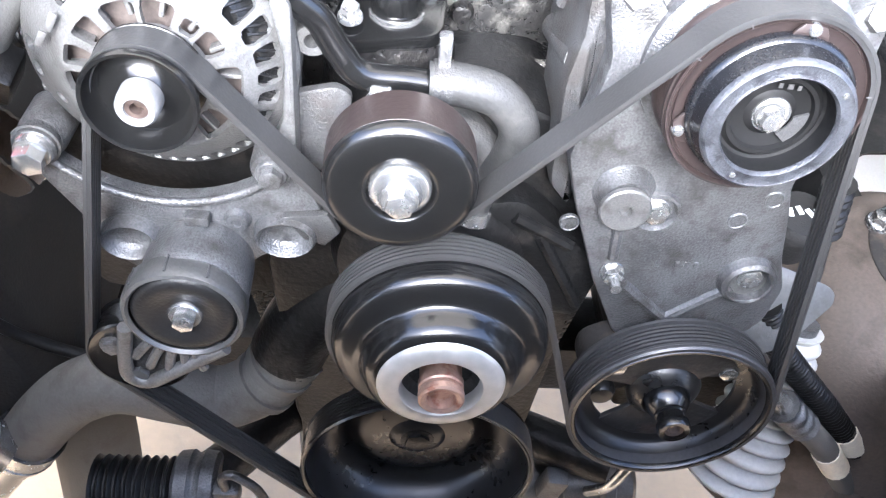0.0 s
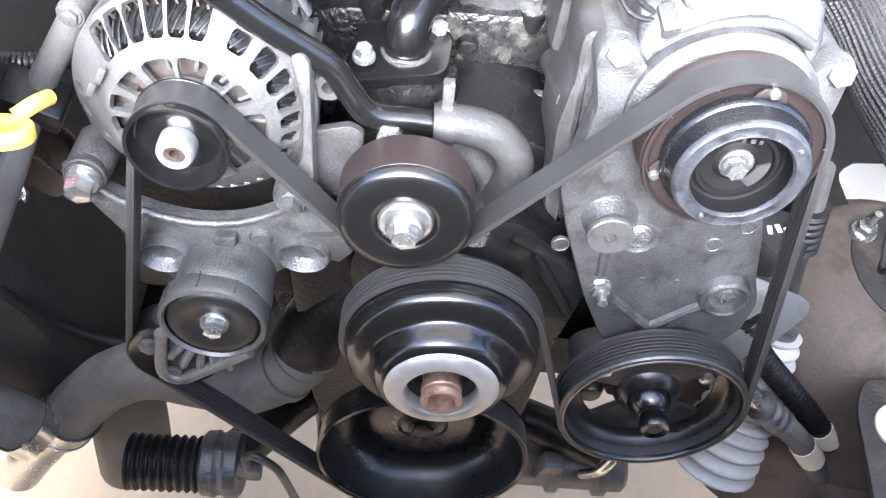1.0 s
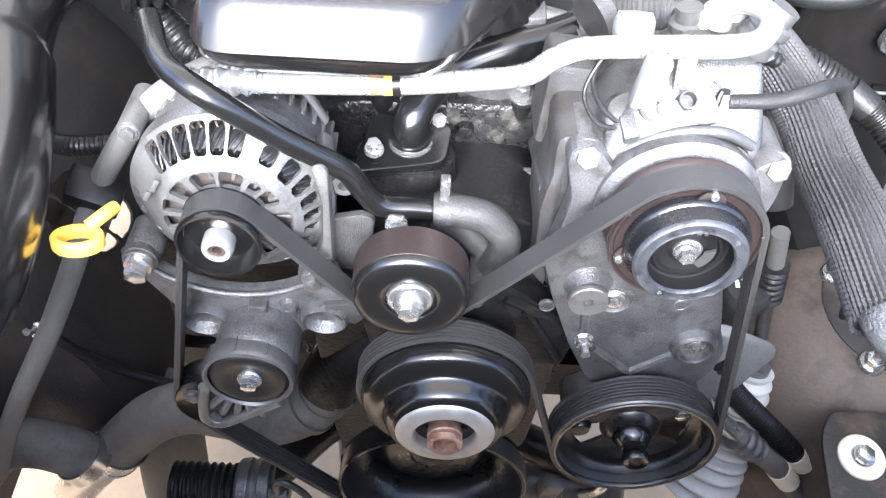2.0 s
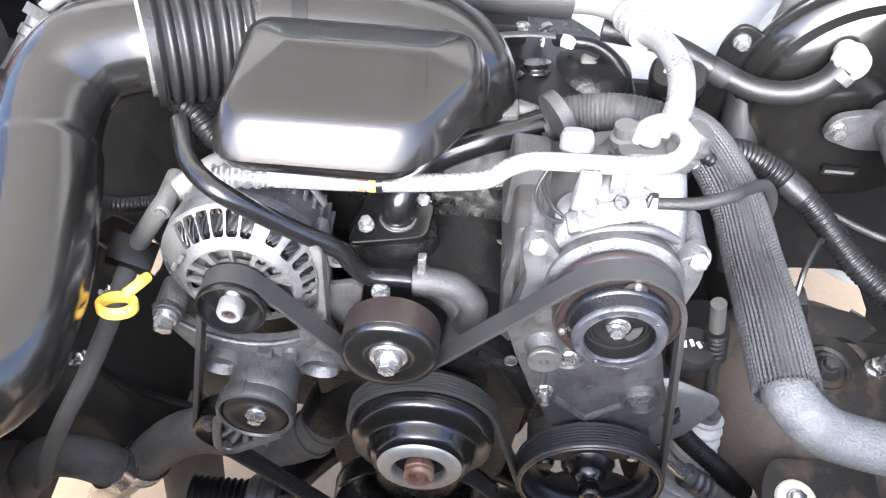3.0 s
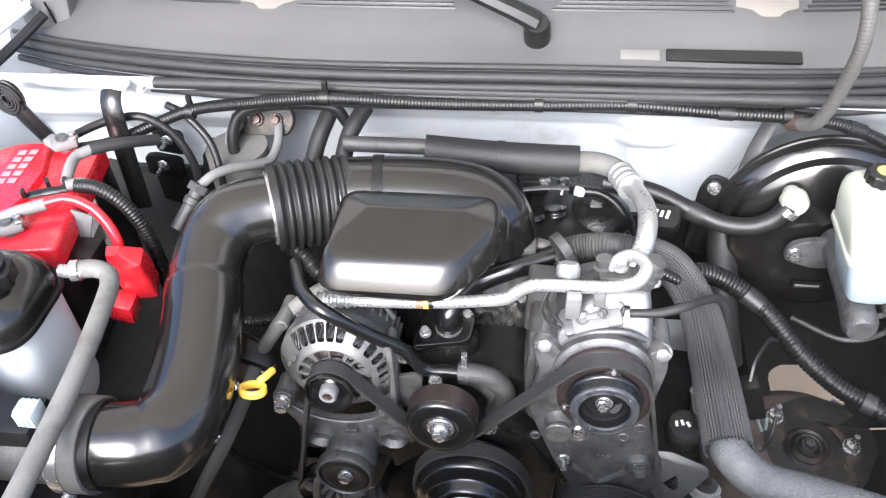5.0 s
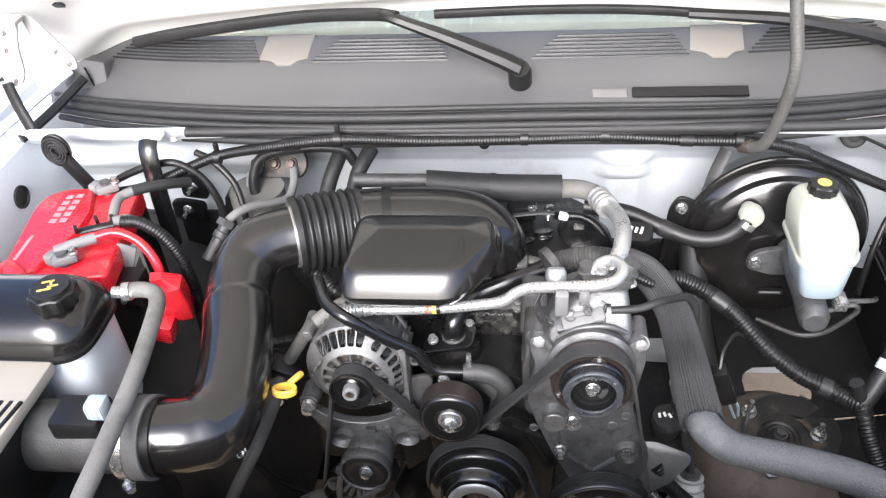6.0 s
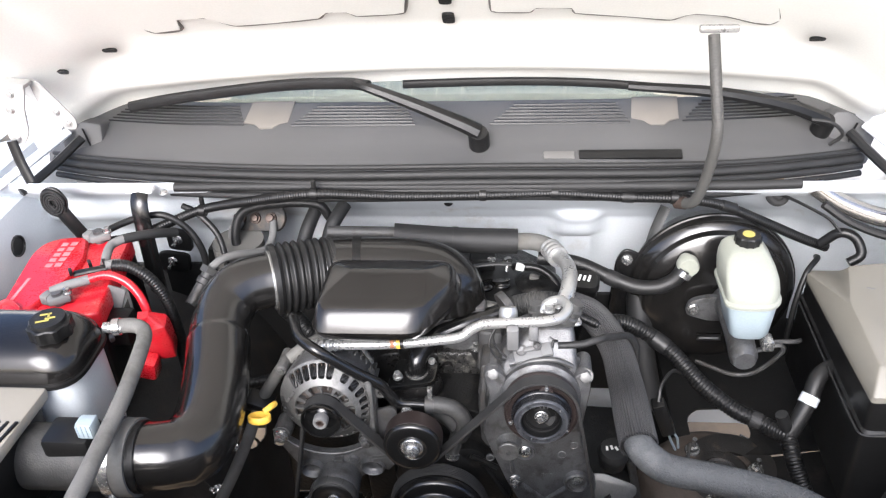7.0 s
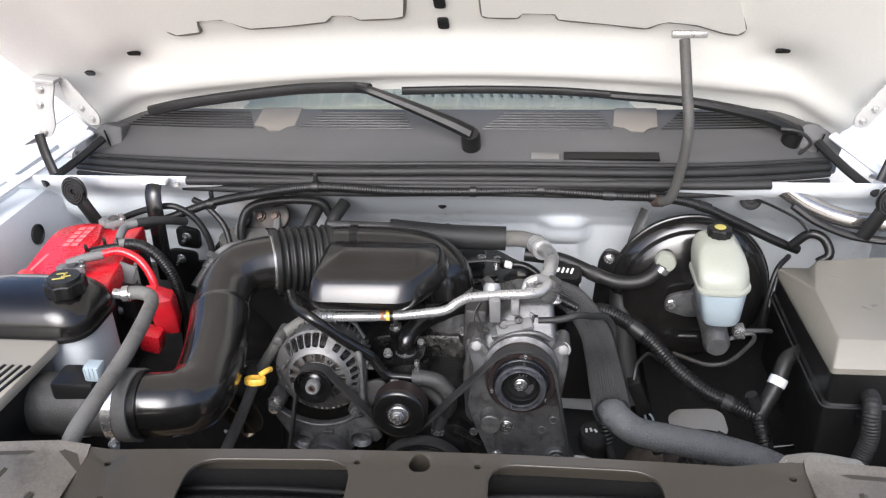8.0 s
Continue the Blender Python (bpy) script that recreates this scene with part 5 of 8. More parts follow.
outline = [(0.106, 0.088), (0.112, 0.100), (0.128, 0.100), (0.140, 0.085), (0.150, 0.070), (0.235, 0.072), (0.247, 0.092), (0.258, 0.099), (0.269, 0.094), (0.270, 0.06), (0.262, 0.01), (0.258, -0.035), (0.266, -0.06), (0.276, -0.10), (0.288, -0.13), (0.285, -0.165), (0.262, -0.20), (0.205, -0.215), (0.170, -0.185), (0.143, -0.130), (0.117, -0.062), (0.104, -0.02), (0.112, 0.02), (0.116, 0.05)]
part("front_plate", slab(rounded(outline, 0.006, 3), 0.0, 0.022, 0.003), CAST, mb)
body_o = [(0.100, 0.095), (0.150, 0.095), (0.255, 0.08), (0.255, -0.03), (0.27, -0.12), (0.26, -0.19), (0.2, -0.2), (0.155, -0.13), (0.115, -0.04), (0.104, 0.0)]
# Body, flank and tower use the darker casting as shade behind the plate.
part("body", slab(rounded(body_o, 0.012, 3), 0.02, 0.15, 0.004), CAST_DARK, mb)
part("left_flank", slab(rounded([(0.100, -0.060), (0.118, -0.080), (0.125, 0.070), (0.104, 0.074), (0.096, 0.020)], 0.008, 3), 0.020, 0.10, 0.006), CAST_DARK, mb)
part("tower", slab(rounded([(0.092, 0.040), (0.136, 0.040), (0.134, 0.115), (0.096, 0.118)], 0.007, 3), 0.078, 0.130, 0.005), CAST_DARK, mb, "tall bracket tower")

part("lug", lathe([(0.003, 0), (0.0095, 0), (0.0105, 0.003), (0.0105, 0.09)], 28, at(0.106, 0.036, 0.029) @ pose(0, 0, 0, -15, 0, 0)), CAST_DARK, mb)
part("boss_base", lathe([(0.0, -0.012), (0.0150, -0.012), (0.0165, -0.0090), (0.0195, -0.002), (0.0230, 0.003)], 44, at(0.1455, 0, -0.0440)), CAST, mb)
part("boss_disc", lathe([(0, -0.0135), (0.0042, -0.0135), (0.0046, -0.0182), (0.0060, -0.0186), (0.0160, -0.0186), (0.0172, -0.0176), (0.0172, -0.0142), (0.0150, -0.0130), (0.0150, -0.010)], 44, at(0.1444, 0, -0.0472)), ALT, mb, "round washer disc")
part("bolt_well", lathe([(0.006, -0.001), (0.0125, -0.001), (0.0145, -0.0045), (0.0165, -0.004), (0.018, 0.003)], 36, at(0.171, 0, -0.060)), CAST, mb)
bolt(mb, 0.171, -0.001, -0.060, 0.0080, 0.006, ZINC)
part("round_eye", lathe([(0.0145, 0.004), (0.0152, -0.008), (0.0170, -0.009), (0.0200, -0.007), (0.0225, 0.003)], 44, at(0.2555, 0, -0.1195)), CAST, mb)
part("eye_bottom", lathe([(0, 0.001), (0.015, 0.001), (0.015, 0.003)], 30, at(0.2555, -0.003, -0.1195)), ALT, mb)
bolt(mb, 0.2565, -0.003, -0.117, 0.007, 0.004, ZINC)
bolt(mb, 0.155, 0.002, -0.120, 0.0075, 0.010, ZINC)
part("stud", lathe([(0, -0.018), (0.004, -0.018), (0.0042, -0.016), (0.0042, 0.0)], 16, at(0.155, 0, -0.120)), ZINC, mb)
for a, b in (((0.165, -0.130), (0.205, -0.165)), ((0.205, -0.165), (0.246, -0.128)), ((0.205, -0.165), (0.205, -0.20))):
    part("rib", sweep([(a[0], -0.001, a[1]), (b[0], -0.001, b[1])], 0.0045, 8, 0.01), CAST, mb)
part("rib", sweep([(0.148, -0.001, -0.055), (0.152, -0.001, -0.105)], 0.004, 8, 0.01), CAST, mb)
for x, z in ((0.115, -0.075), (0.249, -0.045), (0.230, -0.065)):
    part("ejector_mark", lathe([(0.0055, -0.0006), (0.0062, -0.0012), (0.007, -0.0006), (0.007, 0.002), (0, 0.002)], 24, at(x, 0, z)), CAST, mb)
for k, x in enumerate((0.186, 0.200, 0.207, 0.214)):
    part("cast_bar", block((0.0035, 0.0016, 0.006), 0.0004, at(x, -0.0004, -0.109)), CAST, mb, "small raised casting mark")
for x, z in ((0.121, 0.084), (0.261, 0.081)):
    part("ear_boss", lathe([(0, 0.004), (0.0110, 0.004), (0.0125, 0.007), (0.0125, 0.05)], 32, at(x, 0.012, z)), CAST, mb)
    part("bolt", hex_bm(0.0092, 0.014, pose(x, 0.010, z + 0.004, -24, 0, 0), None, 1.45), ALT, mb)


# Serpentine belt round all the pulleys.
def belt_path():
    # centre x, z, radius, turn (+1 ribbed side in, -1 back side in)
    P = [(0.031, -0.322, 0.0975, 1), (0.0355, -0.1445, 0.0765, -1), (0.2225, -0.225, 0.0795, 1), (0.198, 0.0565, 0.0568, 1), (0.001, -0.0065, 0.0470, -1), (-0.138, 0.040, 0.0295, 1), (-0.174, -0.178, 0.0355, 1)]
    n = len(P)
    ends = []
    for i in range(n):
        (x1, z1, r1, s1), (x2, z2, r2, s2) = P[i], P[(i + 1) % n]
        dx, dz = x2 - x1, z2 - z1
        L = math.hypot(dx, dz)
        base = math.atan2(dz, dx)
        k = (s1 * r1 - s2 * r2) / L
        off = math.asin(max(-1, min(1, k)))
        ang = base + off - math.pi / 2          # direction of the normal for a left-hand turn
        nx, nz = math.cos(ang), math.sin(ang)
        ends.append(((x1 + s1 * r1 * nx, z1 + s1 * r1 * nz), (x2 + s2 * r2 * nx, z2 + s2 * r2 * nz)))
    pts = []
    for i in range(n):
        x, z, r, s = P[i]
        a = ends[i - 1][1]
        b = ends[i][0]
        a0, a1 = math.atan2(a[1] - z, a[0] - x), math.atan2(b[1] - z, b[0] - x)
        d = (a1 - a0) % (2 * math.pi) if s > 0 else -((a0 - a1) % (2 * math.pi))
        m = max(4, int(abs(d) / 0.09))
        for k in range(m + 1):
            pts.append((x + r * math.cos(a0 + d * k / m), z + r * math.sin(a0 + d * k / m)))
        e = ends[i]
        for k in range(1, 6):
            pts.append((e[0][0] + (e[1][0] - e[0][0]) * k / 6, e[0][1] + (e[1][1] - e[0][1]) * k / 6))
    return pts


pts = belt_path()
W = 0.0215
belt = thing("serpentine_belt", "black ribbed serpentine belt round the pulleys", "belt", ENGINE.copy())


def belt_strip(section):
    bm = bmesh.new()
    rings = []
    n = len(pts)
    for i in range(n):
        p, q = Vector(pts[i - 1]), Vector(pts[(i + 1) % n])
        t = (q - p).normalized()
        rings.append([bm.verts.new((pts[i][0] - t.y * o, DB + y, pts[i][1] + t.x * o)) for y, o in section])
    for i in range(n):
        p, q = rings[i], rings[(i + 1) % n]
        for k in range(len(section)):
            bm.faces.new((p[k], p[(k + 1) % len(section)], q[(k + 1) % len(section)], q[k]))
    return bm


part("backing", belt_strip([(-W / 2, 0.0010), (-W / 2, -0.0012), (W / 2, -0.0012), (W / 2, 0.0010)]), BELT, belt, angle=25)
for k in range(6):
    y = W / 2 - (k + 0.5) * W / 6
    part("rib", belt_strip([(y - 0.0015, 0.0009), (y + 0.0015, 0.0009), (y + 0.0008, 0.0034), (y - 0.0008, 0.0034)]), BELT, belt, angle=25)

# Engine block, front cover and heads behind the pulleys.
eb = thing("engine_block", "black painted engine block with greasy stains", "engine block", eng(0.03, 0.12, -0.2))
part("block", slab(rounded([(-0.14, -0.25), (0.14, -0.25), (0.19, 0.0), (0.22, 0.16), (0.10, 0.23), (-0.10, 0.23), (-0.22, 0.16), (-0.19, 0.0)], 0.02, 3), 0.08, 0.55, 0.008), IRON, eb)
part("front_cover", slab(rounded([(-0.11, -0.20), (0.11, -0.20), (0.13, 0.05), (0.08, 0.19), (-0.07, 0.19), (-0.13, 0.05)], 0.03, 4), -0.02, 0.09, 0.01), GREASE, eb, "black front cover")
part("pump_housing", lathe([(0, -0.055), (0.05, -0.055), (0.075, -0.04), (0.085, -0.01), (0.085, 0.02)], 48, at(0.004, 0, 0.057)), GREASE, eb, "black water pump housing")
part("pump_arm", slab(rounded([(0.02, 0.03), (0.12, 0.01), (0.13, 0.07), (0.06, 0.13), (0.01, 0.12)], 0.012, 3), -0.045, 0.0, 0.006), GREASE, eb)
for a, b in (((0.075, 0.10), (0.115, 0.03)), ((0.055, 0.115), (0.10, 0.09))):
    part("rib", sweep([(a[0], -0.046, a[1]), (b[0], -0.046, b[1])], 0.005, 8, 0.01), GREASE, eb)
part("timing_wing", slab(rounded([(-0.27, -0.02), (-0.10, -0.02), (-0.09, 0.10), (-0.12, 0.24), (-0.20, 0.26), (-0.27, 0.18)], 0.02, 3), -0.005, 0.06, 0.006), GREASE, eb, "black casting behind the alternator")
part("head_step", block((0.14, 0.10, 0.045), 0.006, at(0.030, 0.10, 0.160)), IRON, eb, "stained cylinder head step")
part("head_face", block((0.105, 0.08, 0.052), 0.007, at(0.045, 0.118, 0.208)), FLAKED, eb, "black head with flaking paint")
part("head_ledge", sweep([(-0.02, 0.048, 0.182), (0.03, 0.046, 0.183), (0.09, 0.050, 0.181)], 0.0052, 10, 0.01), FLAKED, eb)
part("head_lip", sweep([(-0.02, 0.052, 0.150), (0.03, 0.050, 0.152), (0.09, 0.052, 0.150)], 0.0065, 10, 0.01), IRON, eb)
for x, z in ((0.012, 0.206), (0.070, 0.172), (0.040, 0.163)):
    part("cast_boss", lathe([(0, -0.004), (0.007, -0.003), (0.009, 0.002), (0.009, 0.02)], 20, at(x, 0.074 if z > 0.19 else 0.049, z)), IRON, eb)
part("intake_rail", block((0.20, 0.05, 0.028), 0.006, at(0.03, 0.170, 0.236)), BLACK, eb, "black intake rail")
for k in range(7):
    part("rail_rib", block((0.003, 0.012, 0.026), 0.001, at(-0.055 + 0.028 * k, 0.142, 0.238)), BLACK, eb)
part("valve_cover", block((0.14, 0.22, 0.06), 0.012, pose(0.12, 0.26, 0.225, 0, 15, 0)), BLACK, eb)
part("valve_cover", block((0.14, 0.22, 0.06), 0.012, pose(-0.15, 0.26, 0.215, 0, -15, 0)), BLACK, eb)
part("intake_manifold", block((0.16, 0.26, 0.08), 0.02, at(-0.02, 0.28, 0.25)), GREASE, eb)
for x, y, z in ((0.062, 0.092, 0.236), (-0.064, 0.092, 0.240)):
    part("bolt_spacer", lathe([(0, -0.026), (0.010, -0.026), (0.0115, -0.022), (0.0115, 0.01)], 24, pose(x, y, z - 0.026, -75, 0, 0)), BLACK, eb, "black plastic spacer")
    part("bolt", hex_bm(0.0070, 0.012, pose(x, y, z, -75, 0, 0), None, 1.8), ZINC, eb)
part("stud_bolt", hex_bm(0.0068, 0.010, pose(-0.043, -0.060, 0.214, -90, 0, 0)), BRIGHT, eb)

# Thermostat neck with its steel pipe.
nk = thing("thermostat_neck", "black painted thermostat housing with bent steel pipe", "coolant neck", eng(-0.01, 0.14, 0.0))
part("base", slab(rounded([(-0.045, -0.035), (0.035, -0.02), (0.04, 0.025), (-0.03, 0.03)], 0.012, 4), -0.008, 0.006, 0.003, pose(0, 0.01, 0.020, -75, 0, 0)), PULLEY, nk)
part("riser", lathe([(0, -0.03), (0.050, -0.03), (0.052, 0.0), (0.048, 0.012), (0, 0.012)], 30, pose(0.0, 0.012, 0.0, 90, 0, 0) @ Matrix.Diagonal((0.9, 1, 0.6, 1))), IRON, nk)
part("pipe", sweep([(0.004, 0.010, 0.018), (0.004, 0.012, 0.045), (0.014, 0.030, 0.060), (0.038, 0.062, 0.066), (0.086, 0.079, 0.0794), (0.118, 0.091, 0.0835), (0.150, 0.103, 0.090)], 0.016, 18, 0.005), PULLEY, nk, "glossy black steel pipe")
part("ring", lathe([(0.017, -0.002), (0.0190, -0.002), (0.0196, 0.0), (0.0190, 0.002), (0.017, 0.002)], 28, pose(0.004, 0.010, 0.026, 90, 0, 0)), ZINC, nk)
for x, y in ((-0.026, -0.008), (0.028, 0.030)):
    part("bolt", hex_bm(0.0062, 0.010, pose(x, y, 0.030, -75, 0, 0)), BRIGHT, nk)

# Coolant by-pass: black pipe over the alternator, clamp and grey elbow hose.
bp = thing("heater_pipe", "glossy black steel heater pipe bent over the alternator", "pipe", eng(0, 0.06, 0.05))
o = Vector((0, 0.06, 0.05))
part("pipe", sweep([Vector(p) - o for p in ((-0.196, 0.12, 0.150), (-0.172, 0.065, 0.152), (-0.140, 0.035, 0.150), (-0.095, 0.045, 0.108), (-0.052, 0.060, 0.068), (-0.040, 0.064, 0.046), (-0.026, 0.066, 0.028), (0.002, 0.070, 0.023), (0.022, 0.072, 0.020))], 0.0088, 16, 0.004), PULLEY, bp)
eh = thing("bypass_hose", "pale grey moulded bypass hose with steel clamp", "hose", eng(0.05, 0.07, 0))
o = Vector((0.05, 0.07, 0))
part("hose", sweep([Vector(p) - o for p in ((0.016, 0.072, 0.021), (0.035, 0.072, 0.021), (0.060, 0.072, 0.014), (0.076, 0.074, -0.008), (0.076, 0.080, -0.035), (0.068, 0.085, -0.055))], 0.0135, 18, 0.004), ELBOW, eh)
part("clamp_band", sweep([Vector(p) - o for p in ((0.018, 0.072, 0.021), (0.030, 0.072, 0.021))], 0.0150, 24, 0.003), CAST_DARK, eh, "spring steel clamp")
part("clamp_ear", block((0.008, 0.010, 0.022), 0.0015, at(-0.026, 0.002, 0.044)), ZINC, eh)
eh2 = thing("lower_bypass_hose", "grey bypass hose going down behind the idler", "hose", eng(0.06, 0.09, -0.05))
o = Vector((0.06, 0.09, -0.05))
part("hose", sweep([Vector(p) - o for p in ((0.020, 0.098, -0.012), (0.038, 0.10, -0.022), (0.062, 0.094, -0.045), (0.060, 0.086, -0.07), (0.054, 0.080, -0.088))], 0.012, 16, 0.004), ELBOW, eh2)
part("clamp_band", sweep([Vector(p) - o for p in ((0.055, 0.081, -0.083), (0.0535, 0.079, -0.093))], 0.0145, 24, 0.003), ZINC, eh2, "zinc hose clamp")

# ---- air intake ----
rz = thing("air_resonator", "glossy black plastic intake resonator over the engine", "intake box", at(-0.05, 0.55, 1.15))
o = Vector((-0.05, 0.55, 1.15))


def deck(z, x0, x1, yf, yb, r, cut=0.0, tilt=0.0):
    pts = rounded([(x0, yf), (x1 - cut, yf), (x1, yf + cut * 1.6), (x1, yb), (x0, yb)], r, 5)
    return [(x, y, z + tilt * (y - yf)) for x, y in pts]


lower = loft([deck(1.128, -0.120, 0.020, 0.500, 0.60, 0.02, 0.05), deck(1.138, -0.140, 0.045, 0.468, 0.60, 0.025, 0.05), deck(1.147, -0.149, 0.062, 0.451, 0.61, 0.03, 0.05), deck(1.158, -0.152, 0.070, 0.444, 0.61, 0.035, 0.055), deck(1.166, -0.153, 0.072, 0.442, 0.61, 0.035, 0.055)])
lower.transform(at(*-o))
part("lower_shell", lower, RESONATOR, rz)
outline = rounded([(-0.152, 0.443), (0.018, 0.443), (0.072, 0.531), (0.070, 0.602), (-0.152, 0.602)], 0.030, 6)
rings = []
for s in (0.0, 0.02, 0.06, 0.12, 0.20, 0.30, 0.42, 0.56, 0.72, 0.88, 0.97):
    ring = []
    for x, y in outline:
        cx, cy = max(-0.10, min(0.018, x)), 0.545
        h = 0.034 * (1 - max(0.0, 1 - s / 0.34) ** 2.2)
        px, py = x + (cx - x) * s, y + (cy - y) * s
        back = smooth01((0.545 - py) / 0.10)
        ring.append((px, py, 1.167 + h + 0.008 * s * (1 - back) + 0.004 * s))
    rings.append(ring)
upper = loft(rings)
upper.transform(at(*-o))
part("upper_shell", upper, RESONATOR, rz, angle=60)
part("tube", sweep([Vector(p) - o for p in ((-0.165, 0.648, 1.136), (-0.10, 0.657, 1.134), (-0.03, 0.665, 1.128), (0.015, 0.668, 1.117), (0.042, 0.664, 1.095), (0.052, 0.655, 1.06))], 0.058, 36, 0.006, lambda s, L: 1.0), GLOSS, rz)
part("strap", sweep([Vector(p) - o for p in ((-0.120, 0.654, 1.1345), (-0.106, 0.656, 1.134))], 0.0605, 40, 0.004), BLACK, rz, "black strap rib")
part("throttle_body", lathe([(0, 0), (0.045, 0), (0.048, 0.01), (0.048, 0.05), (0.04, 0.07), (0, 0.07)], 32, pose(0.066, 0.636, 1.00, 90, 0, 0) @ at(*(0, 0, 0))), CAST, rz, "aluminium throttle body", at(*-o))
part("throttle_lug", block((0.03, 0.03, 0.018), 0.004, at(*(Vector((0.092, 0.632, 1.075)) - o))), CAST, rz)

be = thing("intake_bellows", "black ribbed rubber intake bellows", "bellows", at(-0.20, 0.63, 1.137))
o = Vector((-0.20, 0.63, 1.137))
part("bellows", sweep([Vector(p) - o for p in ((-0.247, 0.610, 1.147), (-0.205, 0.630, 1.142), (-0.162, 0.649, 1.136))], 0.056, 40, 0.0016, lambda s, L: 1 + 0.10 * (0.5 + 0.5 * math.cos(2 * math.pi * s / 0.0122)) ** 0.7), RUBBER, be, angle=70)
part("end_ring", sweep([Vector(p) - o for p in ((-0.170, 0.645, 1.137), (-0.158, 0.651, 1.1355))], 0.0590, 40, 0.004), RUBBER, be, "smooth rubber end ring")
part("end_ring", sweep([Vector(p) - o for p in ((-0.252, 0.608, 1.1475), (-0.243, 0.612, 1.147))], 0.0605, 40, 0.004), RUBBER, be, "smooth rubber end ring")
part("clamp", sweep([Vector(p) - o for p in ((-0.163, 0.6487, 1.1362), (-0.157, 0.6514, 1.1354))], 0.0600, 40, 0.003), MATTE, be, "dark worm clamp")

du = thing("intake_duct", "glossy black plastic intake duct elbow", "duct", at(-0.30, 0.42, 1.11))
o = Vector((-0.30, 0.42, 1.11))
part("duct", sweep([Vector(p) - o for p in ((-0.246, 0.610, 1.147), (-0.268, 0.602, 1.148), (-0.300, 0.582, 1.146), (-0.318, 0.55, 1.132), (-0.316, 0.50, 1.122), (-0.300, 0.43, 1.108), (-0.288, 0.36, 1.098), (-0.284, 0.305, 1.095), (-0.292, 0.272, 1.098), (-0.315, 0.255, 1.102), (-0.358, 0.248, 1.104))], 0.047, 40, 0.006, lambda s, L: 1.06 if 0.17 < s < L - 0.06 else 1.0), GLOSS, du)
part("seam", sweep([Vector(p) - o for p in ((-0.30, 0.575, 1.085), (-0.29, 0.50, 1.068), (-0.275, 0.42, 1.055), (-0.258, 0.34, 1.05), (-0.262, 0.27, 1.055), (-0.31, 0.235, 1.058))], 0.003, 6, 0.01), GLOSS, du)
part("end_band", sweep([Vector(p) - o for p in ((-0.243, 0.612, 1.147), (-0.256, 0.606, 1.148))], 0.0515, 40, 0.003), ZINC, du, "steel clamp band")
part("mounting_ring", sweep([Vector(p) - o for p in ((-0.345, 0.249, 1.104), (-0.358, 0.248, 1.104))], 0.050, 40, 0.004), BLACK, du)

cf = thing("air_meter_tube", "black air meter tube with cuff, steel clamp and grey plug", "intake tube", at(-0.44, 0.25, 1.10))
o = Vector((-0.44, 0.25, 1.10))
part("cuff", sweep([Vector(p) - o for p in ((-0.352, 0.248, 1.104), (-0.39, 0.248, 1.102))], 0.0535, 40, 0.006), HOSE, cf, "grey rubber cuff")
part("clamp", sweep([Vector(p) - o for p in ((-0.374, 0.248, 1.103), (-0.388, 0.248, 1.103))], 0.0548, 40, 0.004), ZINC, cf, "bright worm clamp")
part("clamp_screw", hex_bm(0.006, 0.012, pose(*(Vector((-0.381, 0.20, 1.07)) - o), 0, 0, 40)), BRIGHT, cf)
# Black tube takes a grey material; its highlights are put into the colour.
part("tube", sweep([Vector(p) - o for p in ((-0.385, 0.248, 1.102), (-0.55, 0.252, 1.096))], 0.046, 36, 0.01), ELBOW, cf, "plastic tube greyed to carry its highlights")
part("sensor_box", block((0.065, 0.05, 0.05), 0.006, at(*(Vector((-0.435, 0.243, 1.135)) - o))), BLACK, cf, "black sensor block")
part("plug", block((0.024, 0.022, 0.026), 0.004, at(*(Vector((-0.403, 0.236, 1.172)) - o))), TANK, cf, "pale grey connector plug")
for k in range(4):
    part("plug_rib", block((0.0028, 0.024, 0.020), 0.001, at(*(Vector((-0.412 + 0.006 * k, 0.236, 1.173)) - o))), TANK, cf)

ab2 = thing("air_filter_cover", "tan plastic air filter cover with slots", "air filter box", at(-0.635, 0.18, 1.10))
part("lid", block((0.27, 0.27, 0.02), 0.006, pose(0, 0, 0.065, -3, 0, 0)), BEIGE, ab2)
part("box", block((0.25, 0.25, 0.14), 0.01, at(0, 0, -0.015)), BLACK, ab2, "black filter box")
for k in range(12):
    part("slot", block((0.0048, 0.13, 0.004), 0.001, pose(0.124 - 0.0125 * k, -0.003, 0.0752, -3, 0, -6)), GREASE, ab2, "dark slot in the lid")

# ---- left side: coolant tank, battery, hoses ----
tk = thing("coolant_tank", "coolant reservoir with black lid and milky lower part", "coolant tank", at(-0.57, 0.385, 1.1))
part("lower_tank", loft([[(x, y, z) for x, y in rounded([(-0.11, -0.065), (0.10 + i, -0.065), (0.10 + i, 0.065), (-0.11, 0.065)], 0.045, 7)] for i, z in ((-0.01, -0.13), (0.0, -0.10), (0.0, 0.061))]), MILKY, tk, "milky plastic lower tank")
body = loft([[(x, y, z) for x, y in rounded([(-0.115 + i, -0.068 + i), (0.105 - i, -0.068 + i), (0.105 - i, 0.068 - i), (-0.115 + i, 0.068 - i)], 0.05, 8)] for i, z in ((0.004, 0.062), (0.0, 0.066), (0.0, 0.080), (0.003, 0.092), (0.009, 0.103), (0.018, 0.112), (0.030, 0.118), (0.045, 0.121))])
part("black_lid", body, RESONATOR, tk, "glossy black upper tank")
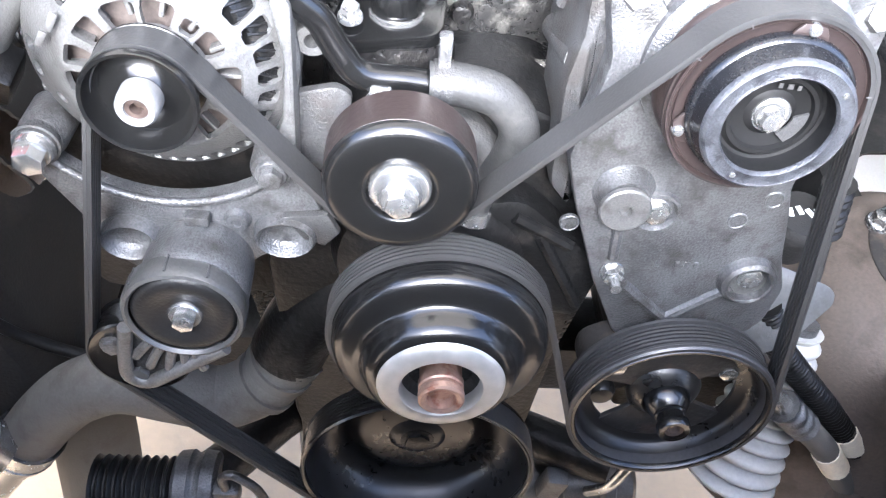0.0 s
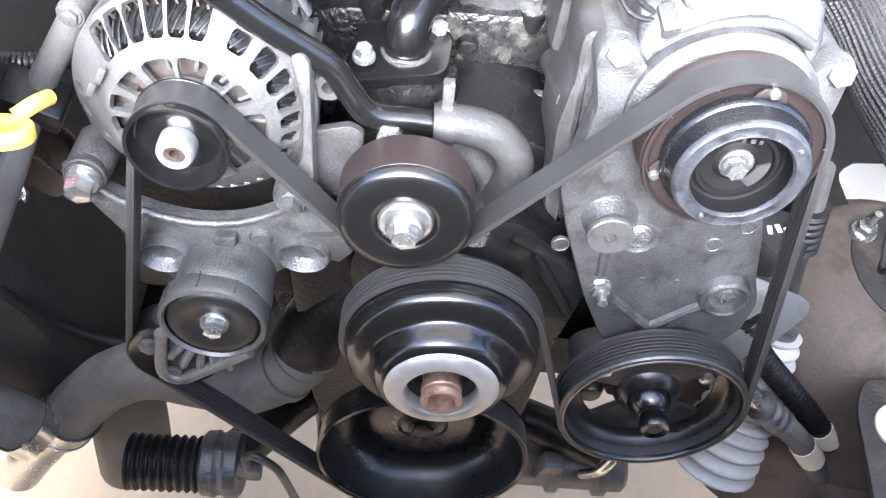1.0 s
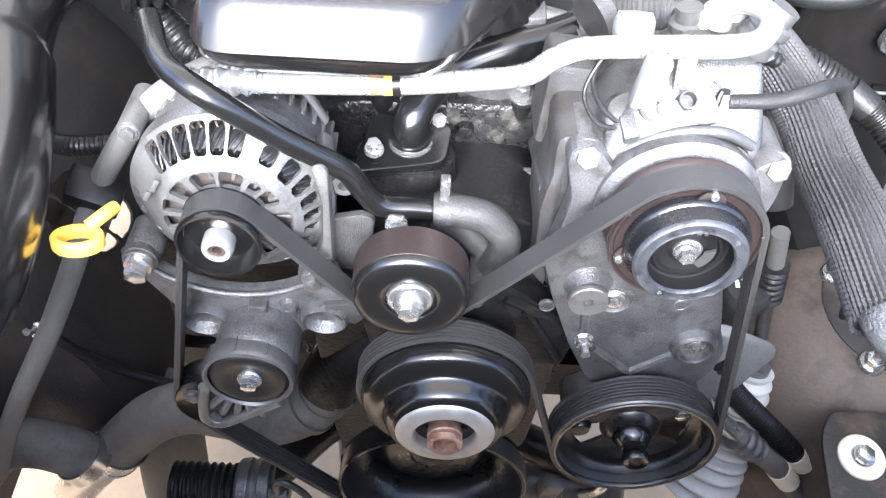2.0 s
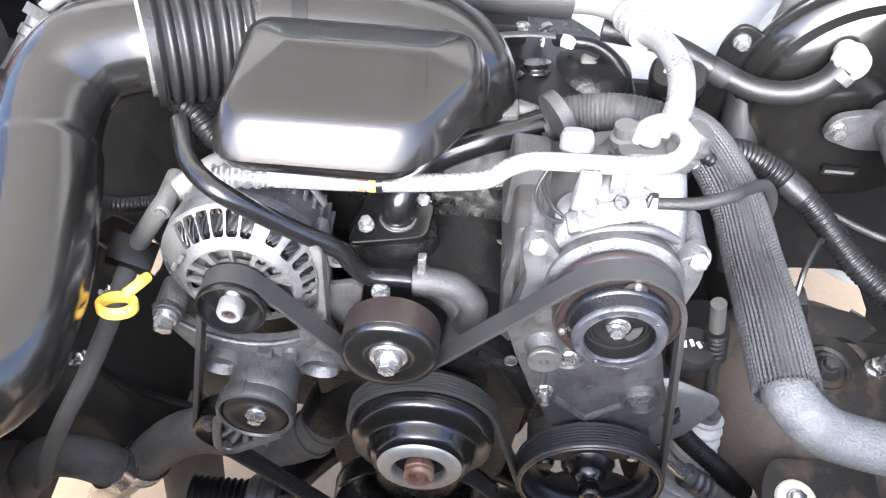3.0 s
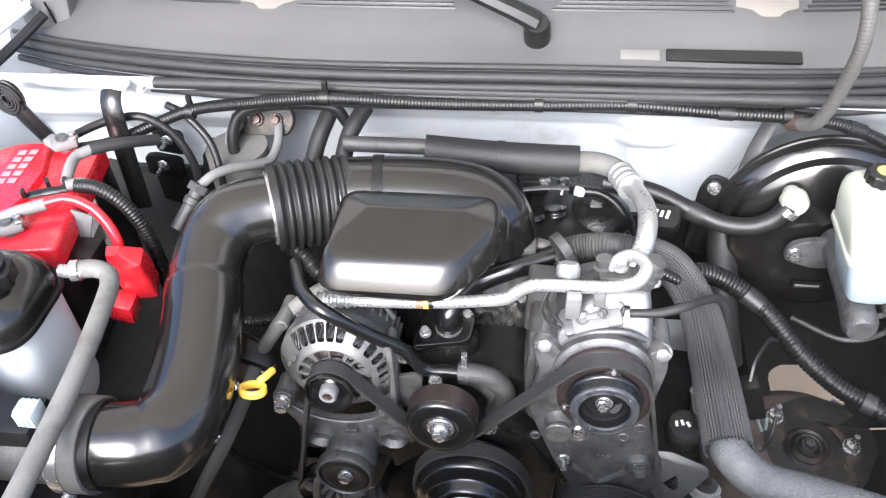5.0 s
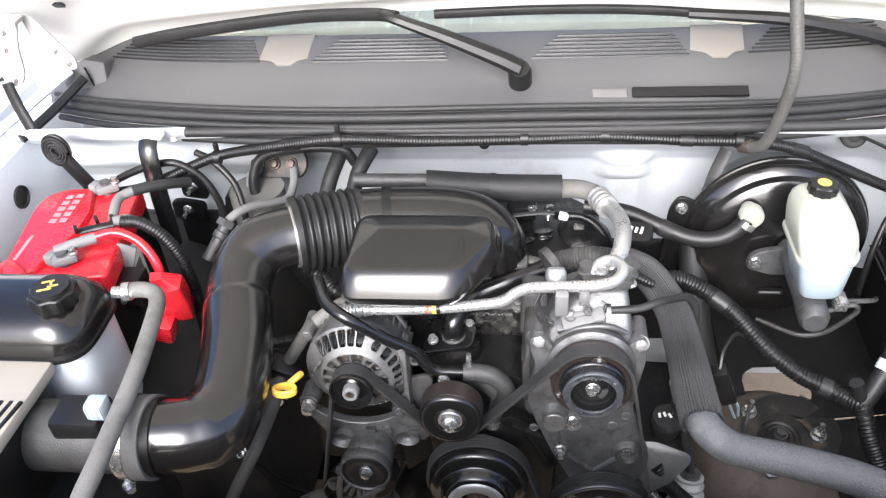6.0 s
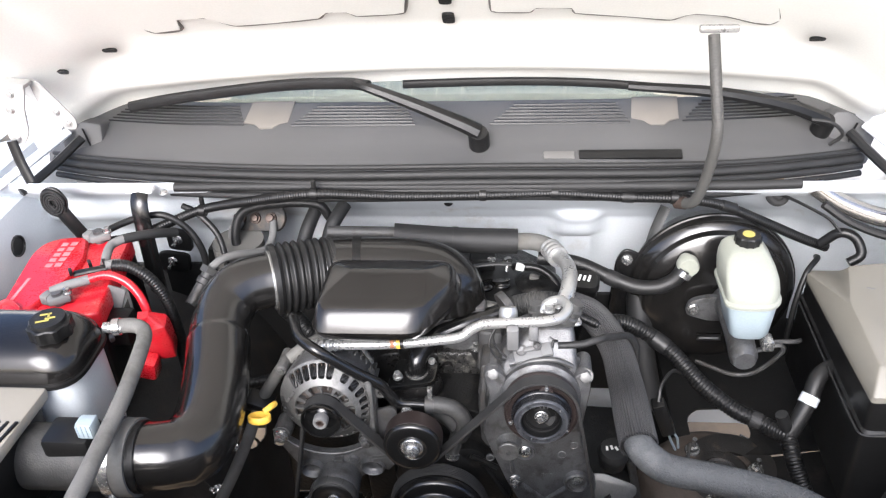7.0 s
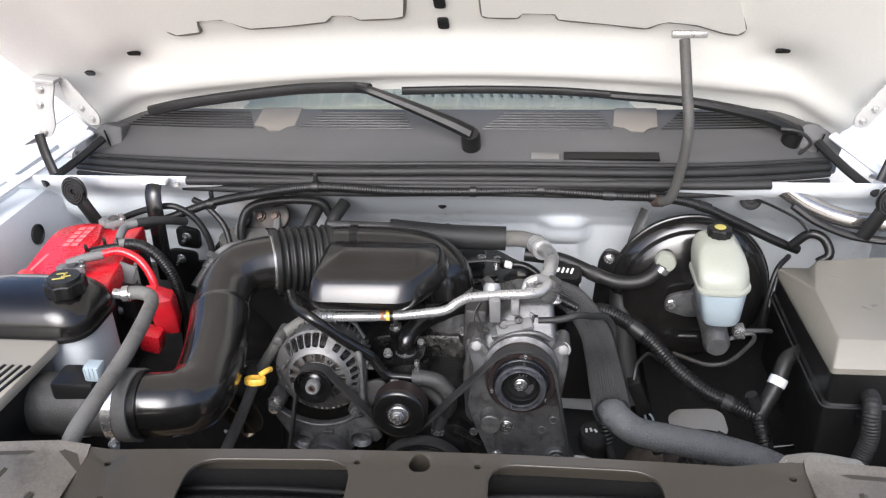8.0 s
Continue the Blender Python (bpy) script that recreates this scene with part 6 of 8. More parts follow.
part("seam", loft([[(x, y, z) for x, y in rounded([(-0.119, -0.072), (0.109, -0.072), (0.109, 0.072), (-0.119, 0.072)], 0.05, 8)] for z in (0.060, 0.066)]), BLACK, tk)
cap = bmesh.new()
ring = [((0.0285 + 0.003 * (1 if k % 4 < 2 else 0)) * math.cos(2 * math.pi * k / 32), (0.0285 + 0.003 * (1 if k % 4 < 2 else 0)) * math.sin(2 * math.pi * k / 32)) for k in range(32)]
slab(ring, 0, 0.022, 0.002, pose(0.066, -0.012, 0.118, 90, 0, 0), cap)
lathe([(0, 0.022), (0.025, 0.022), (0.024, 0.027), (0, 0.027)], 28, pose(0.066, -0.012, 0.118, 90, 0, 0), cap)
cap_ob = part("cap", cap, BLACK, tk, "black screw cap with yellow markings")
for k, (dx, dy, w, h) in enumerate(((-0.006, 0.008, 0.016, 0.003), (0.004, 0.0, 0.014, 0.003), (-0.004, -0.008, 0.018, 0.003), (0.0, 0.004, 0.003, 0.014))):
    part("marking", block((w, h, 0.001), 0, pose(0.066 + dx, -0.012 + dy, 0.1455, 0, 0, 20)), YELLOW_MARK, cap_ob)
part("nipple", sweep([(0.10, 0.055, 0.075), (0.128, 0.058, 0.072)], 0.0085, 14, 0.004), BRIGHT, tk, "hose nipple with clamp")

th = thing("tank_hose", "dusty grey coolant hose from tank to radiator", "hose", at(-0.44, 0.44, 1.17))
o = Vector((-0.44, 0.44, 1.17))
part("hose", sweep([Vector(p) - o for p in ((-0.458, 0.442, 1.173), (-0.432, 0.450, 1.172), (-0.412, 0.446, 1.168), (-0.400, 0.42, 1.167), (-0.378, 0.291, 1.172), (-0.366, 0.16, 1.176), (-0.366, 0.10, 1.170), (-0.37, 0.06, 1.14))], 0.0115, 14, 0.006), HOSE_DUSTY, th)
part("clamp", sweep([Vector(p) - o for p in ((-0.456, 0.443, 1.173), (-0.446, 0.445, 1.173))], 0.0135, 20, 0.003), ZINC, th, "spring clamp")

bt = thing("battery", "red topped battery with printed label, cable clamps and black case", "battery", pose(-0.603, 0.592, 1.053, 0, 0, 9))
part("case", block((0.160, 0.232, 0.19), 0.008, at(0, 0, -0.004)), BLACK, bt, "black battery case")
shape = [(-0.080, -0.118), (0.081, -0.118), (0.081, 0.118), (-0.040, 0.120), (-0.070, 0.105), (-0.082, 0.070)]
part("top", loft([[(x * k, y * k, z) for x, y in rounded(shape, 0.012, 4)] for k, z in ((1.0, 0.078), (1.0, 0.104), (0.985, 0.109), (0.96, 0.111))]), RED, bt, "red battery top")
step = [(-0.078, -0.100), (-0.030, -0.108), (0.012, -0.020), (0.020, 0.040), (0.006, 0.112), (-0.040, 0.116), (-0.068, 0.102), (-0.079, 0.068)]
part("lid_step", loft([[(x * k - 0.03 * (1 - k), y * k, z) for x, y in rounded(step, 0.014, 4)] for k, z in ((1.0, 0.108), (0.985, 0.118), (0.94, 0.1215))]), RED, bt, "raised red lid")
part("strap", sweep([(-0.083, -0.088, 0.07), (-0.079, -0.088, 0.112), (-0.060, -0.088, 0.123), (-0.034, -0.112, 0.113), (-0.030, -0.121, 0.08)], 0.010, 8, 0.006, None, flat=0.25), RED, bt, "red moulded carrying strap")
lab = part("print_panel", block((0.036, 0.092, 0.0008), 0, pose(-0.026, 0.052, 0.1217, 0, 0, -6)), RED, bt, "pale printed warning panel")
for k in range(5):
    for j in range(2):
        part("print_bar", block((0.012, 0.010, 0.0008), 0, pose(-0.0345 + 0.0165 * j + 0.002 * k, 0.019 + 0.0165 * k, 0.1225, 0, 0, -6)), PINK, lab)
part("print_strip", block((0.006, 0.060, 0.0008), 0, pose(-0.060, -0.045, 0.1218, 0, 0, -8)), PINK, bt)
for x, y in ((0.028, 0.104), (0.012, -0.082)):
    tp = part("terminal", lathe([(0, 0.030), (0.0085, 0.030), (0.0095, 0.0), (0.0, 0.0)], 20, pose(x, y, 0.105, 90, 0, 0)), CAST, bt, "lead terminal post")
    part("terminal_clamp", block((0.036, 0.026, 0.013), 0.004, pose(x + 0.002, y, 0.123, 0, 0, 20)), HOSE_LIGHT, bt, "lead cable clamp")
    part("clamp_jaw", block((0.016, 0.020, 0.018), 0.003, pose(x - 0.018, y + 0.004, 0.122, 0, 0, -25)), HOSE_LIGHT, bt)
    part("clamp_nut", hex_bm(0.0055, 0.010, pose(x + 0.016, y + 0.002, 0.129, -90, 0, 0)), ZINC, bt)
part("warning_label", block((0.0015, 0.070, 0.085), 0.0005, pose(0.0808, -0.010, 0.035, 0, 0, 0)), WHITE_MARK, bt, "white label on the case side")
part("label_print", block((0.0015, 0.034, 0.030), 0, pose(0.0812, -0.006, 0.030, 0, 0, 0)), PATCH, bt)
part("side_stud", lathe([(0, -0.006), (0.006, -0.006), (0.009, -0.002), (0.010, 0.002)], 20, pose(0.081, -0.095, 0.045, 0, 0, 90)), CAST, bt)

hb = thing("battery_hold_down", "black painted steel hold-down strap", "bracket", at(-0.515, 0.76, 1.1))
part("strap", sweep([(-0.012, 0.005, 0.132), (-0.010, -0.015, 0.115), (-0.006, -0.03, 0.05), (-0.004, -0.04, -0.06)], 0.016, 8, 0.01, None, flat=0.35), PULLEY, hb)
part("foot", block((0.05, 0.02, 0.01), 0.003, at(-0.012, 0.008, 0.134)), WHITE, hb)

rc = thing("positive_cable", "red positive cable with grey sleeve and red terminal boot", "cable", at(-0.46, 0.526, 1.103))
o = Vector((-0.46, 0.526, 1.103))
part("wire", sweep([Vector(p) - o for p in ((-0.545, 0.541, 1.190), (-0.512, 0.556, 1.191), (-0.482, 0.556, 1.178), (-0.462, 0.548, 1.158), (-0.452, 0.540, 1.138), (-0.449, 0.534, 1.120))], 0.0072, 14, 0.004), RED, rc)
part("sleeve", sweep([Vector(p) - o for p in ((-0.590, 0.519, 1.184), (-0.565, 0.530, 1.189), (-0.536, 0.545, 1.190))], 0.0082, 14, 0.004), HOSE_LIGHT, rc, "dusty grey cable sleeve")
part("wire_end", sweep([Vector(p) - o for p in ((-0.450, 0.535, 1.124), (-0.447, 0.530, 1.108))], 0.0062, 12, 0.004), BLACK, rc)
boot = loft([[(x * s + dx, y * s, z) for x, y in rounded([(-0.021, -0.018), (0.006, -0.023), (0.026, -0.020), (0.030, 0.015), (-0.018, 0.020)], 0.005, 3)] for s, z, dx in ((0.80, -0.078, 0.006), (1.02, -0.062, 0.004), (1.10, -0.030, 0.002), (1.06, -0.004, 0.0), (1.0, 0.012, -0.001), (0.62, 0.024, -0.006), (0.42, 0.036, -0.010))])
for v in boot.verts:
    v.co += 0.0035 * noise.noise_vector(v.co * 55)
boot.transform(pose(*(Vector((-0.440, 0.522, 1.112)) - o), 12, 0, 20) @ Matrix.Scale(0.88, 4))
part("boot", boot, RED, rc, "creased red plastic boot", angle=22)
low = block((0.040, 0.032, 0.050), 0.008, pose(*(Vector((-0.460, 0.508, 1.040)) - o), 15, 14, 0))
part("lower_boot", low, RED, rc)
part("stud_block", block((0.040, 0.045, 0.05), 0.006, at(*(Vector((-0.497, 0.530, 1.105)) - o))), BLACK, rc, "black terminal block")
part("block_flag", block((0.030, 0.004, 0.045), 0.001, pose(*(Vector((-0.512, 0.560, 1.140)) - o), -10, 20, 0)), HOSE_LIGHT, rc, "pale flag terminal")

def cable(name, pts, r, material, label, category="cable", rib=None, segs=12, step=0.006, group=""):
    o = Vector(pts[len(pts) // 2])
    bm = sweep([Vector(p) - o for p in pts], r, segs, 0.0011 if rib else step, rib)
    return solo(name, bm, material, label, category, at(*o), group)


def wrap(parent, pts, r, material, label="", name="tape_wrap"):
    """A band of tape round a cable, as a part of it."""
    o = parent.matrix_basis.translation
    return part(name, sweep([Vector(p) - o for p in pts], r, 16, 0.004), material, parent, label)


LOOM = ribs(0.0048, 0.09)
cable("battery_cable", [(-0.513, 0.586, 1.190), (-0.486, 0.588, 1.186), (-0.456, 0.585, 1.165), (-0.434, 0.580, 1.125), (-0.427, 0.578, 1.06), (-0.432, 0.578, 0.96)], 0.0095, BLACK, "black ribbed battery cable sleeve", rib=LOOM)
cable("battery_cable", [(-0.592, 0.706, 1.176), (-0.565, 0.738, 1.178), (-0.535, 0.758, 1.180), (-0.493, 0.765, 1.180), (-0.455, 0.766, 1.150), (-0.434, 0.762, 1.10), (-0.437, 0.760, 1.04)], 0.0065, RUBBER, "black negative battery cable", rib=None)
jl = thing("fusible_link", "black fusible link bar bolted over the battery with grey leads", "fuse link", at(-0.545, 0.572, 1.186))
o = Vector((-0.545, 0.572, 1.186))
part("bar", sweep([Vector(p) - o for p in ((-0.572, 0.566, 1.186), (-0.545, 0.571, 1.190), (-0.522, 0.580, 1.190))], 0.0075, 10, 0.004, None, flat=0.6), BLACK, jl)
for x, y in ((-0.574, 0.560), (-0.552, 0.585), (-0.528, 0.588)):
    part("clip", block((0.006, 0.014, 0.010), 0.0015, pose(*(Vector((x, y, 1.194)) - o), 0, 0, 35)), BLACK, jl)
part("lug", sweep([Vector(p) - o for p in ((-0.524, 0.582, 1.192), (-0.508, 0.590, 1.191), (-0.492, 0.590, 1.188))], 0.0080, 12, 0.004), HOSE_LIGHT, jl, "dusty grey lug sleeve")
part("riser", sweep([Vector(p) - o for p in ((-0.530, 0.592, 1.188), (-0.534, 0.612, 1.194), (-0.537, 0.640, 1.196), (-0.522, 0.660, 1.196))], 0.0078, 12, 0.004), HOSE_LIGHT, jl, "dusty grey elbow sleeve")
part("lead", sweep([Vector(p) - o for p in ((-0.524, 0.658, 1.196), (-0.505, 0.675, 1.192), (-0.480, 0.700, 1.182), (-0.462, 0.730, 1.165))], 0.0085, 12, 0.004), MATTE, jl, "dark grey lead")
fl = cable("firewall_loom", [(-0.60, 0.70, 1.16), (-0.54, 0.725, 1.158), (-0.505, 0.755, 1.160), (-0.428, 0.790, 1.178), (-0.32, 0.770, 1.208), (-0.20, 0.752, 1.232), (-0.05, 0.768, 1.218), (0.10, 0.775, 1.216), (0.227, 0.778, 1.218), (0.35, 0.777, 1.211), (0.45, 0.777, 1.207), (0.52, 0.785, 1.19), (0.60, 0.795, 1.15), (0.68, 0.81, 1.105), (0.73, 0.82, 1.08)], 0.0085, BLACK, "black ribbed wiring loom clipped along the firewall", "wiring loom", LOOM)
for p, q in (((-0.30, 0.7675, 1.2125), (-0.27, 0.7635, 1.2185)), ((0.345, 0.777, 1.2115), (0.365, 0.777, 1.2105)), ((0.52, 0.785, 1.19), (0.545, 0.788, 1.1805))):
    wrap(fl, (p, q), 0.0102, RUBBER, "black tape wrap")
for x, y, z in ((-0.428, 0.790, 1.176), (-0.20, 0.753, 1.232), (0.10, 0.776, 1.217), (0.227, 0.779, 1.219), (0.435, 0.778, 1.209)):
    t = thing("loom_clip", "black plastic loom clip", "clip", at(x, y, z), "clips along the loom")
    part("loop", sweep([(-0.006, 0, 0), (0.006, 0, 0)], 0.0115, 18, 0.003), BLACK, t)
    part("tail", block((0.008, 0.008, 0.024), 0.002, at(0, 0.004, 0.014)), BLACK, t)
cable("ground_lead", [(-0.47, 0.80, 1.18), (-0.44, 0.79, 1.17), (-0.40, 0.77, 1.13), (-0.385, 0.74, 1.06), (-0.39, 0.72, 0.98)], 0.006, RUBBER, "thin black cable by the firewall")
cable("vacuum_lead", [(-0.38, 0.80, 1.06), (-0.385, 0.815, 1.11), (-0.365, 0.83, 1.15), (-0.30, 0.835, 1.165), (-0.22, 0.84, 1.16), (-0.20, 0.84, 1.13)], 0.0092, RUBBER, "black hose looped on the firewall", "hose")
for pts in (((-0.23, 0.86, 1.14), (-0.245, 0.82, 1.11), (-0.26, 0.79, 1.06)), ((-0.17, 0.85, 1.155), (-0.19, 0.81, 1.13), (-0.205, 0.78, 1.08))):
    cable("heater_hose", pts, 0.0135, MATTE, "dark heater hose at the firewall", "hose", group="heater hoses")
hf = thing("expansion_flange", "rust-brown flange plate with three pipe unions", "pipe flange", at(-0.355, 0.88, 1.10))
part("plate", slab(rounded([(-0.052, -0.012), (-0.040, -0.028), (0.045, -0.030), (0.058, -0.006), (0.050, 0.022), (-0.045, 0.025)], 0.014, 4), -0.012, 0.004, 0.002, pose(0, 0, 0.008, -35, 0, 0)), GRIME, hf)
for x in (-0.034, -0.004, 0.028):
    part("union", hex_bm(0.0085, 0.014, pose(x, -0.012, 0.012, -35, 0, 0)), RUSTY, hf, "rusty union nut")
o = Vector((-0.355, 0.88, 1.10))
part("pipe", sweep([(-0.034, -0.020, 0.010), (-0.042, -0.040, 0.0), (-0.044, -0.050, -0.030), (-0.040, -0.055, -0.075)], 0.0105, 14, 0.004), HOSE_LIGHT, hf, "pale bare pipe")
part("pipe", sweep([Vector(p) - o for p in ((-0.322, 0.862, 1.108), (-0.318, 0.830, 1.092), (-0.322, 0.795, 1.086), (-0.340, 0.765, 1.098), (-0.362, 0.732, 1.114), (-0.379, 0.706, 1.120), (-0.393, 0.690, 1.114))], 0.0075, 12, 0.005), HOSE_LIGHT, hf, "bare metal pipe")
part("drier", lathe([(0, 0), (0.045, 0.0), (0.05, 0.01), (0.05, 0.08), (0, 0.08)], 32, pose(-0.03, -0.06, -0.09, 90, 0, 0)), HOSE, hf, "grey cylinder end")
part("fitting", sweep([Vector(p) - o for p in ((-0.423, 0.638, 1.070), (-0.409, 0.665, 1.090), (-0.393, 0.690, 1.114))], 0.0105, 14, 0.002, lambda s, L: 1.0 + (0.22 if 0.55 * L < s < 0.72 * L else 0.0)), CAST_DARK, hf, "dull line fitting")
part("fitting_nut", sweep([Vector(p) - o for p in ((-0.398, 0.682, 1.107), (-0.393, 0.690, 1.114))], 0.0165, 6, 0.004), MACHINED, hf, "aluminium union nut")
sb = thing("relay_bracket", "black steel bracket with two studded pads on the firewall", "bracket", at(-0.50, 0.885, 1.0))
part("plate", slab(rounded([(-0.085, -0.16), (0.020, -0.17), (0.060, 0.030), (0.030, 0.036), (0.005, -0.012), (-0.085, -0.012)], 0.010, 3), 0.004, 0.012, 0.002), BLACK, sb)
for x, z, w, h in ((-0.036, 0.052, 0.026, 0.024), (-0.058, -0.002, 0.034, 0.022)):
    part("pad", slab(rounded([(x - w, z - h), (x + w * 0.9, z - h * 1.3), (x + w, z + h * 0.6), (x - w * 0.4, z + h), (x - w, z + h * 0.8)], 0.010, 4), -0.004, 0.010, 0.003), BLACK, sb, "black rubber pad")
    part("nut", hex_bm(0.0080, 0.007, at(x - 0.002, -0.004, z), None, 1.35), ZINC, sb)
    part("stud", lathe([(0, -0.026), (0.0035, -0.026), (0.0042, -0.023), (0.0042, 0.0)], 14, at(x - 0.002, -0.004, z)), ZINC, sb)
part("duct_wedge", loft([[(x + dx, y, z) for x, y in ((-0.018, -0.03), (0.018, -0.03), (0.020, 0.02), (-0.018, 0.02))] for dx, z in ((0.010, -0.17), (0.034, -0.06), (0.052, 0.045))]), BLACK, sb, "black upright bracket web")

# Dipstick tube with yellow ring handle.
dp = thing("dipstick_tube", "grey oil dipstick tube with yellow ring handle", "dipstick", at(-0.245, 0.47, 1.0))
o = Vector((-0.245, 0.47, 1.0))
part("hose", sweep([Vector(p) - o for p in ((-0.105, 0.585, 1.075), (-0.140, 0.545, 1.085), (-0.178, 0.512, 1.086), (-0.212, 0.494, 1.066), (-0.242, 0.487, 1.025), (-0.268, 0.477, 0.982), (-0.283, 0.435, 0.945), (-0.318, 0.405, 0.875), (-0.36, 0.385, 0.80), (-0.40, 0.375, 0.72), (-0.43, 0.37, 0.65))], 0.0100, 14, 0.006), HOSE, dp)
part("clip", block((0.045, 0.03, 0.03), 0.003, pose(*(Vector((-0.266, 0.478, 0.988)) - o), 20, 25, 0)), BLACK, dp, "black clip")
ring = bmesh.new()
lathe([(0.0125, -0.005), (0.0158, -0.005), (0.0168, -0.0035), (0.0168, 0.0035), (0.0158, 0.005), (0.0125, 0.005), (0.0125, -0.005)], 32, pose(*(Vector((-0.2235, 0.364, 1.066)) - o), 72, 0, 0) @ Matrix.Diagonal((1.05, 1, 0.85, 1)), ring)
part("handle", ring, YELLOW, dp, "yellow ring handle")
part("handle_stem", sweep([Vector(p) - o for p in ((-0.219, 0.375, 1.068), (-0.211, 0.384, 1.070), (-0.208, 0.396, 1.065))], 0.0048, 10, 0.004), YELLOW, dp)

# ---- hoses and lines over the engine ----
al = thing("ac_line", "bare aluminium air-conditioning line with label and fittings", "pipe", at(0.05, 0.47, 1.13))
o = Vector((0.05, 0.47, 1.13))
part("line", sweep([Vector(p) - o for p in ((-0.145, 0.470, 1.120), (-0.02, 0.469, 1.127), (0.060, 0.469, 1.138), (0.078, 0.470, 1.143), (0.092, 0.475, 1.152), (0.112, 0.474, 1.163), (0.173, 0.460, 1.179), (0.205, 0.462, 1.180), (0.228, 0.474, 1.179), (0.238, 0.498, 1.180), (0.226, 0.522, 1.174), (0.206, 0.520, 1.166), (0.196, 0.508, 1.140))], 0.0078, 14, 0.004), BRIGHT, al)
part("crimp", sweep([Vector(p) - o for p in ((-0.160, 0.470, 1.119), (-0.112, 0.470, 1.122))], 0.0085, 14, 0.0011, ribs(0.010, 0.22)), BRIGHT, al, "crimped sleeve")
for k, (x, mt) in enumerate(((-0.033, ORANGE), (-0.024, YELLOW), (-0.018, BLACK))):
    part("tape_mark", sweep([Vector((x, 0.469, 1.127)) - o, Vector((x + 0.006, 0.469, 1.1275)) - o], 0.0083, 14, 0.003), mt, al)
part("switch", lathe([(0, -0.012), (0.010, -0.011), (0.0145, -0.006), (0.0145, 0.004), (0.012, 0.010), (0, 0.011)], 24, pose(*(Vector((0.148, 0.500, 1.164)) - o), 60, 0, 0)), BRIGHT, al, "round switch cap")
part("connector", block((0.018, 0.012, 0.05), 0.003, pose(*(Vector((0.155, 0.452, 1.155)) - o), 15, 0, 0)), HOSE_LIGHT, al, "grey connector")
sl = thing("ac_hose", "black foam sleeved suction hose with aluminium end", "hose", at(0.1, 0.79, 1.12))
o = Vector((0.1, 0.79, 1.12))
part("pipe", sweep([Vector(p) - o for p in ((-0.19, 0.775, 1.138), (-0.065, 0.782, 1.132), (-0.04, 0.783, 1.130))], 0.012, 14, 0.01), CAST_DARK, sl)
part("sleeve", sweep([Vector(p) - o for p in ((-0.068, 0.780, 1.127), (0.048, 0.790, 1.112), (0.162, 0.792, 1.108))], 0.024, 22, 0.01), MATTE, sl, "black foam sleeve")
part("sleeve_ring", sweep([Vector(p) - o for p in ((0.040, 0.789, 1.113), (0.050, 0.790, 1.112))], 0.0252, 22, 0.004), MATTE, sl)
part("bare_hose", sweep([Vector(p) - o for p in ((0.155, 0.792, 1.108), (0.19, 0.788, 1.110), (0.215, 0.772, 1.112), (0.228, 0.745, 1.116))], 0.016, 18, 0.005), HOSE, sl)
part("crimp", sweep([Vector(p) - o for p in ((0.222, 0.758, 1.114), (0.234, 0.715, 1.124))], 0.0165, 18, 0.0012, ribs(0.016, 0.18)), BRIGHT, sl, "crimped aluminium ferrule")
part("end_line", sweep([Vector(p) - o for p in ((0.233, 0.72, 1.123), (0.243, 0.67, 1.145), (0.247, 0.61, 1.162), (0.240, 0.555, 1.165), (0.226, 0.525, 1.150), (0.215, 0.51, 1.125))], 0.0125, 16, 0.005), BRIGHT, sl, "aluminium pipe end")

uh = thing("radiator_hose", "grey upper radiator hose with braided sleeve", "hose", at(0.33, 0.45, 1.03))
o = Vector((0.33, 0.45, 1.03))
ua = [(0.130, 0.628, 1.064), (0.155, 0.632, 1.079), (0.178, 0.632, 1.0865), (0.212, 0.626, 1.095), (0.250, 0.618, 1.093), (0.272, 0.606, 1.087)]
ub = [(0.246, 0.619, 1.094), (0.288, 0.600, 1.084), (0.320, 0.548, 1.062), (0.330, 0.48, 1.050), (0.332, 0.41, 1.054), (0.336, 0.348, 1.048)]
uc = [(0.335, 0.362, 1.050), (0.338, 0.343, 1.047), (0.352, 0.327, 1.040), (0.376, 0.318, 1.030), (0.436, 0.306, 1.027), (0.504, 0.286, 1.027), (0.545, 0.262, 1.030), (0.59, 0.215, 1.038)]
part("ribbed_end", sweep([Vector(p) - o for p in [(x, y, z - 0.004) for x, y, z in ua]], 0.0190, 24, 0.0011, ribs(0.0046, 0.055)), ELBOW, uh, "corrugated hose end")
clamp = part("clamp", sweep([Vector(p) - o for p in ((0.142, 0.630, 1.0685), (0.151, 0.6315, 1.0735))], 0.0204, 28, 0.003), CAST_DARK, uh, "spring steel hose clamp")
for x, y, z, rz in ((0.149, 0.612, 1.082, -25), (0.139, 0.625, 1.092, 20)):
    part("clamp_ear", block((0.012, 0.004, 0.018), 0.001, pose(*(Vector((x, y, z)) - o), -20, 25, rz)), ZINC, clamp)
part("sleeve", sweep([Vector(p) - o for p in ub], 0.0228, 24, 0.006, lambda s, L: 1 + 0.16 * smooth01(s / L)), CLOTH, uh, "dark braided sleeve")
line, total = curve_points([Vector(p) - o for p in ub], 0.0012)
places = [q for _, q in line]
tans, sides = frames_along(places)
strand = bmesh.new()
CORDS = 44
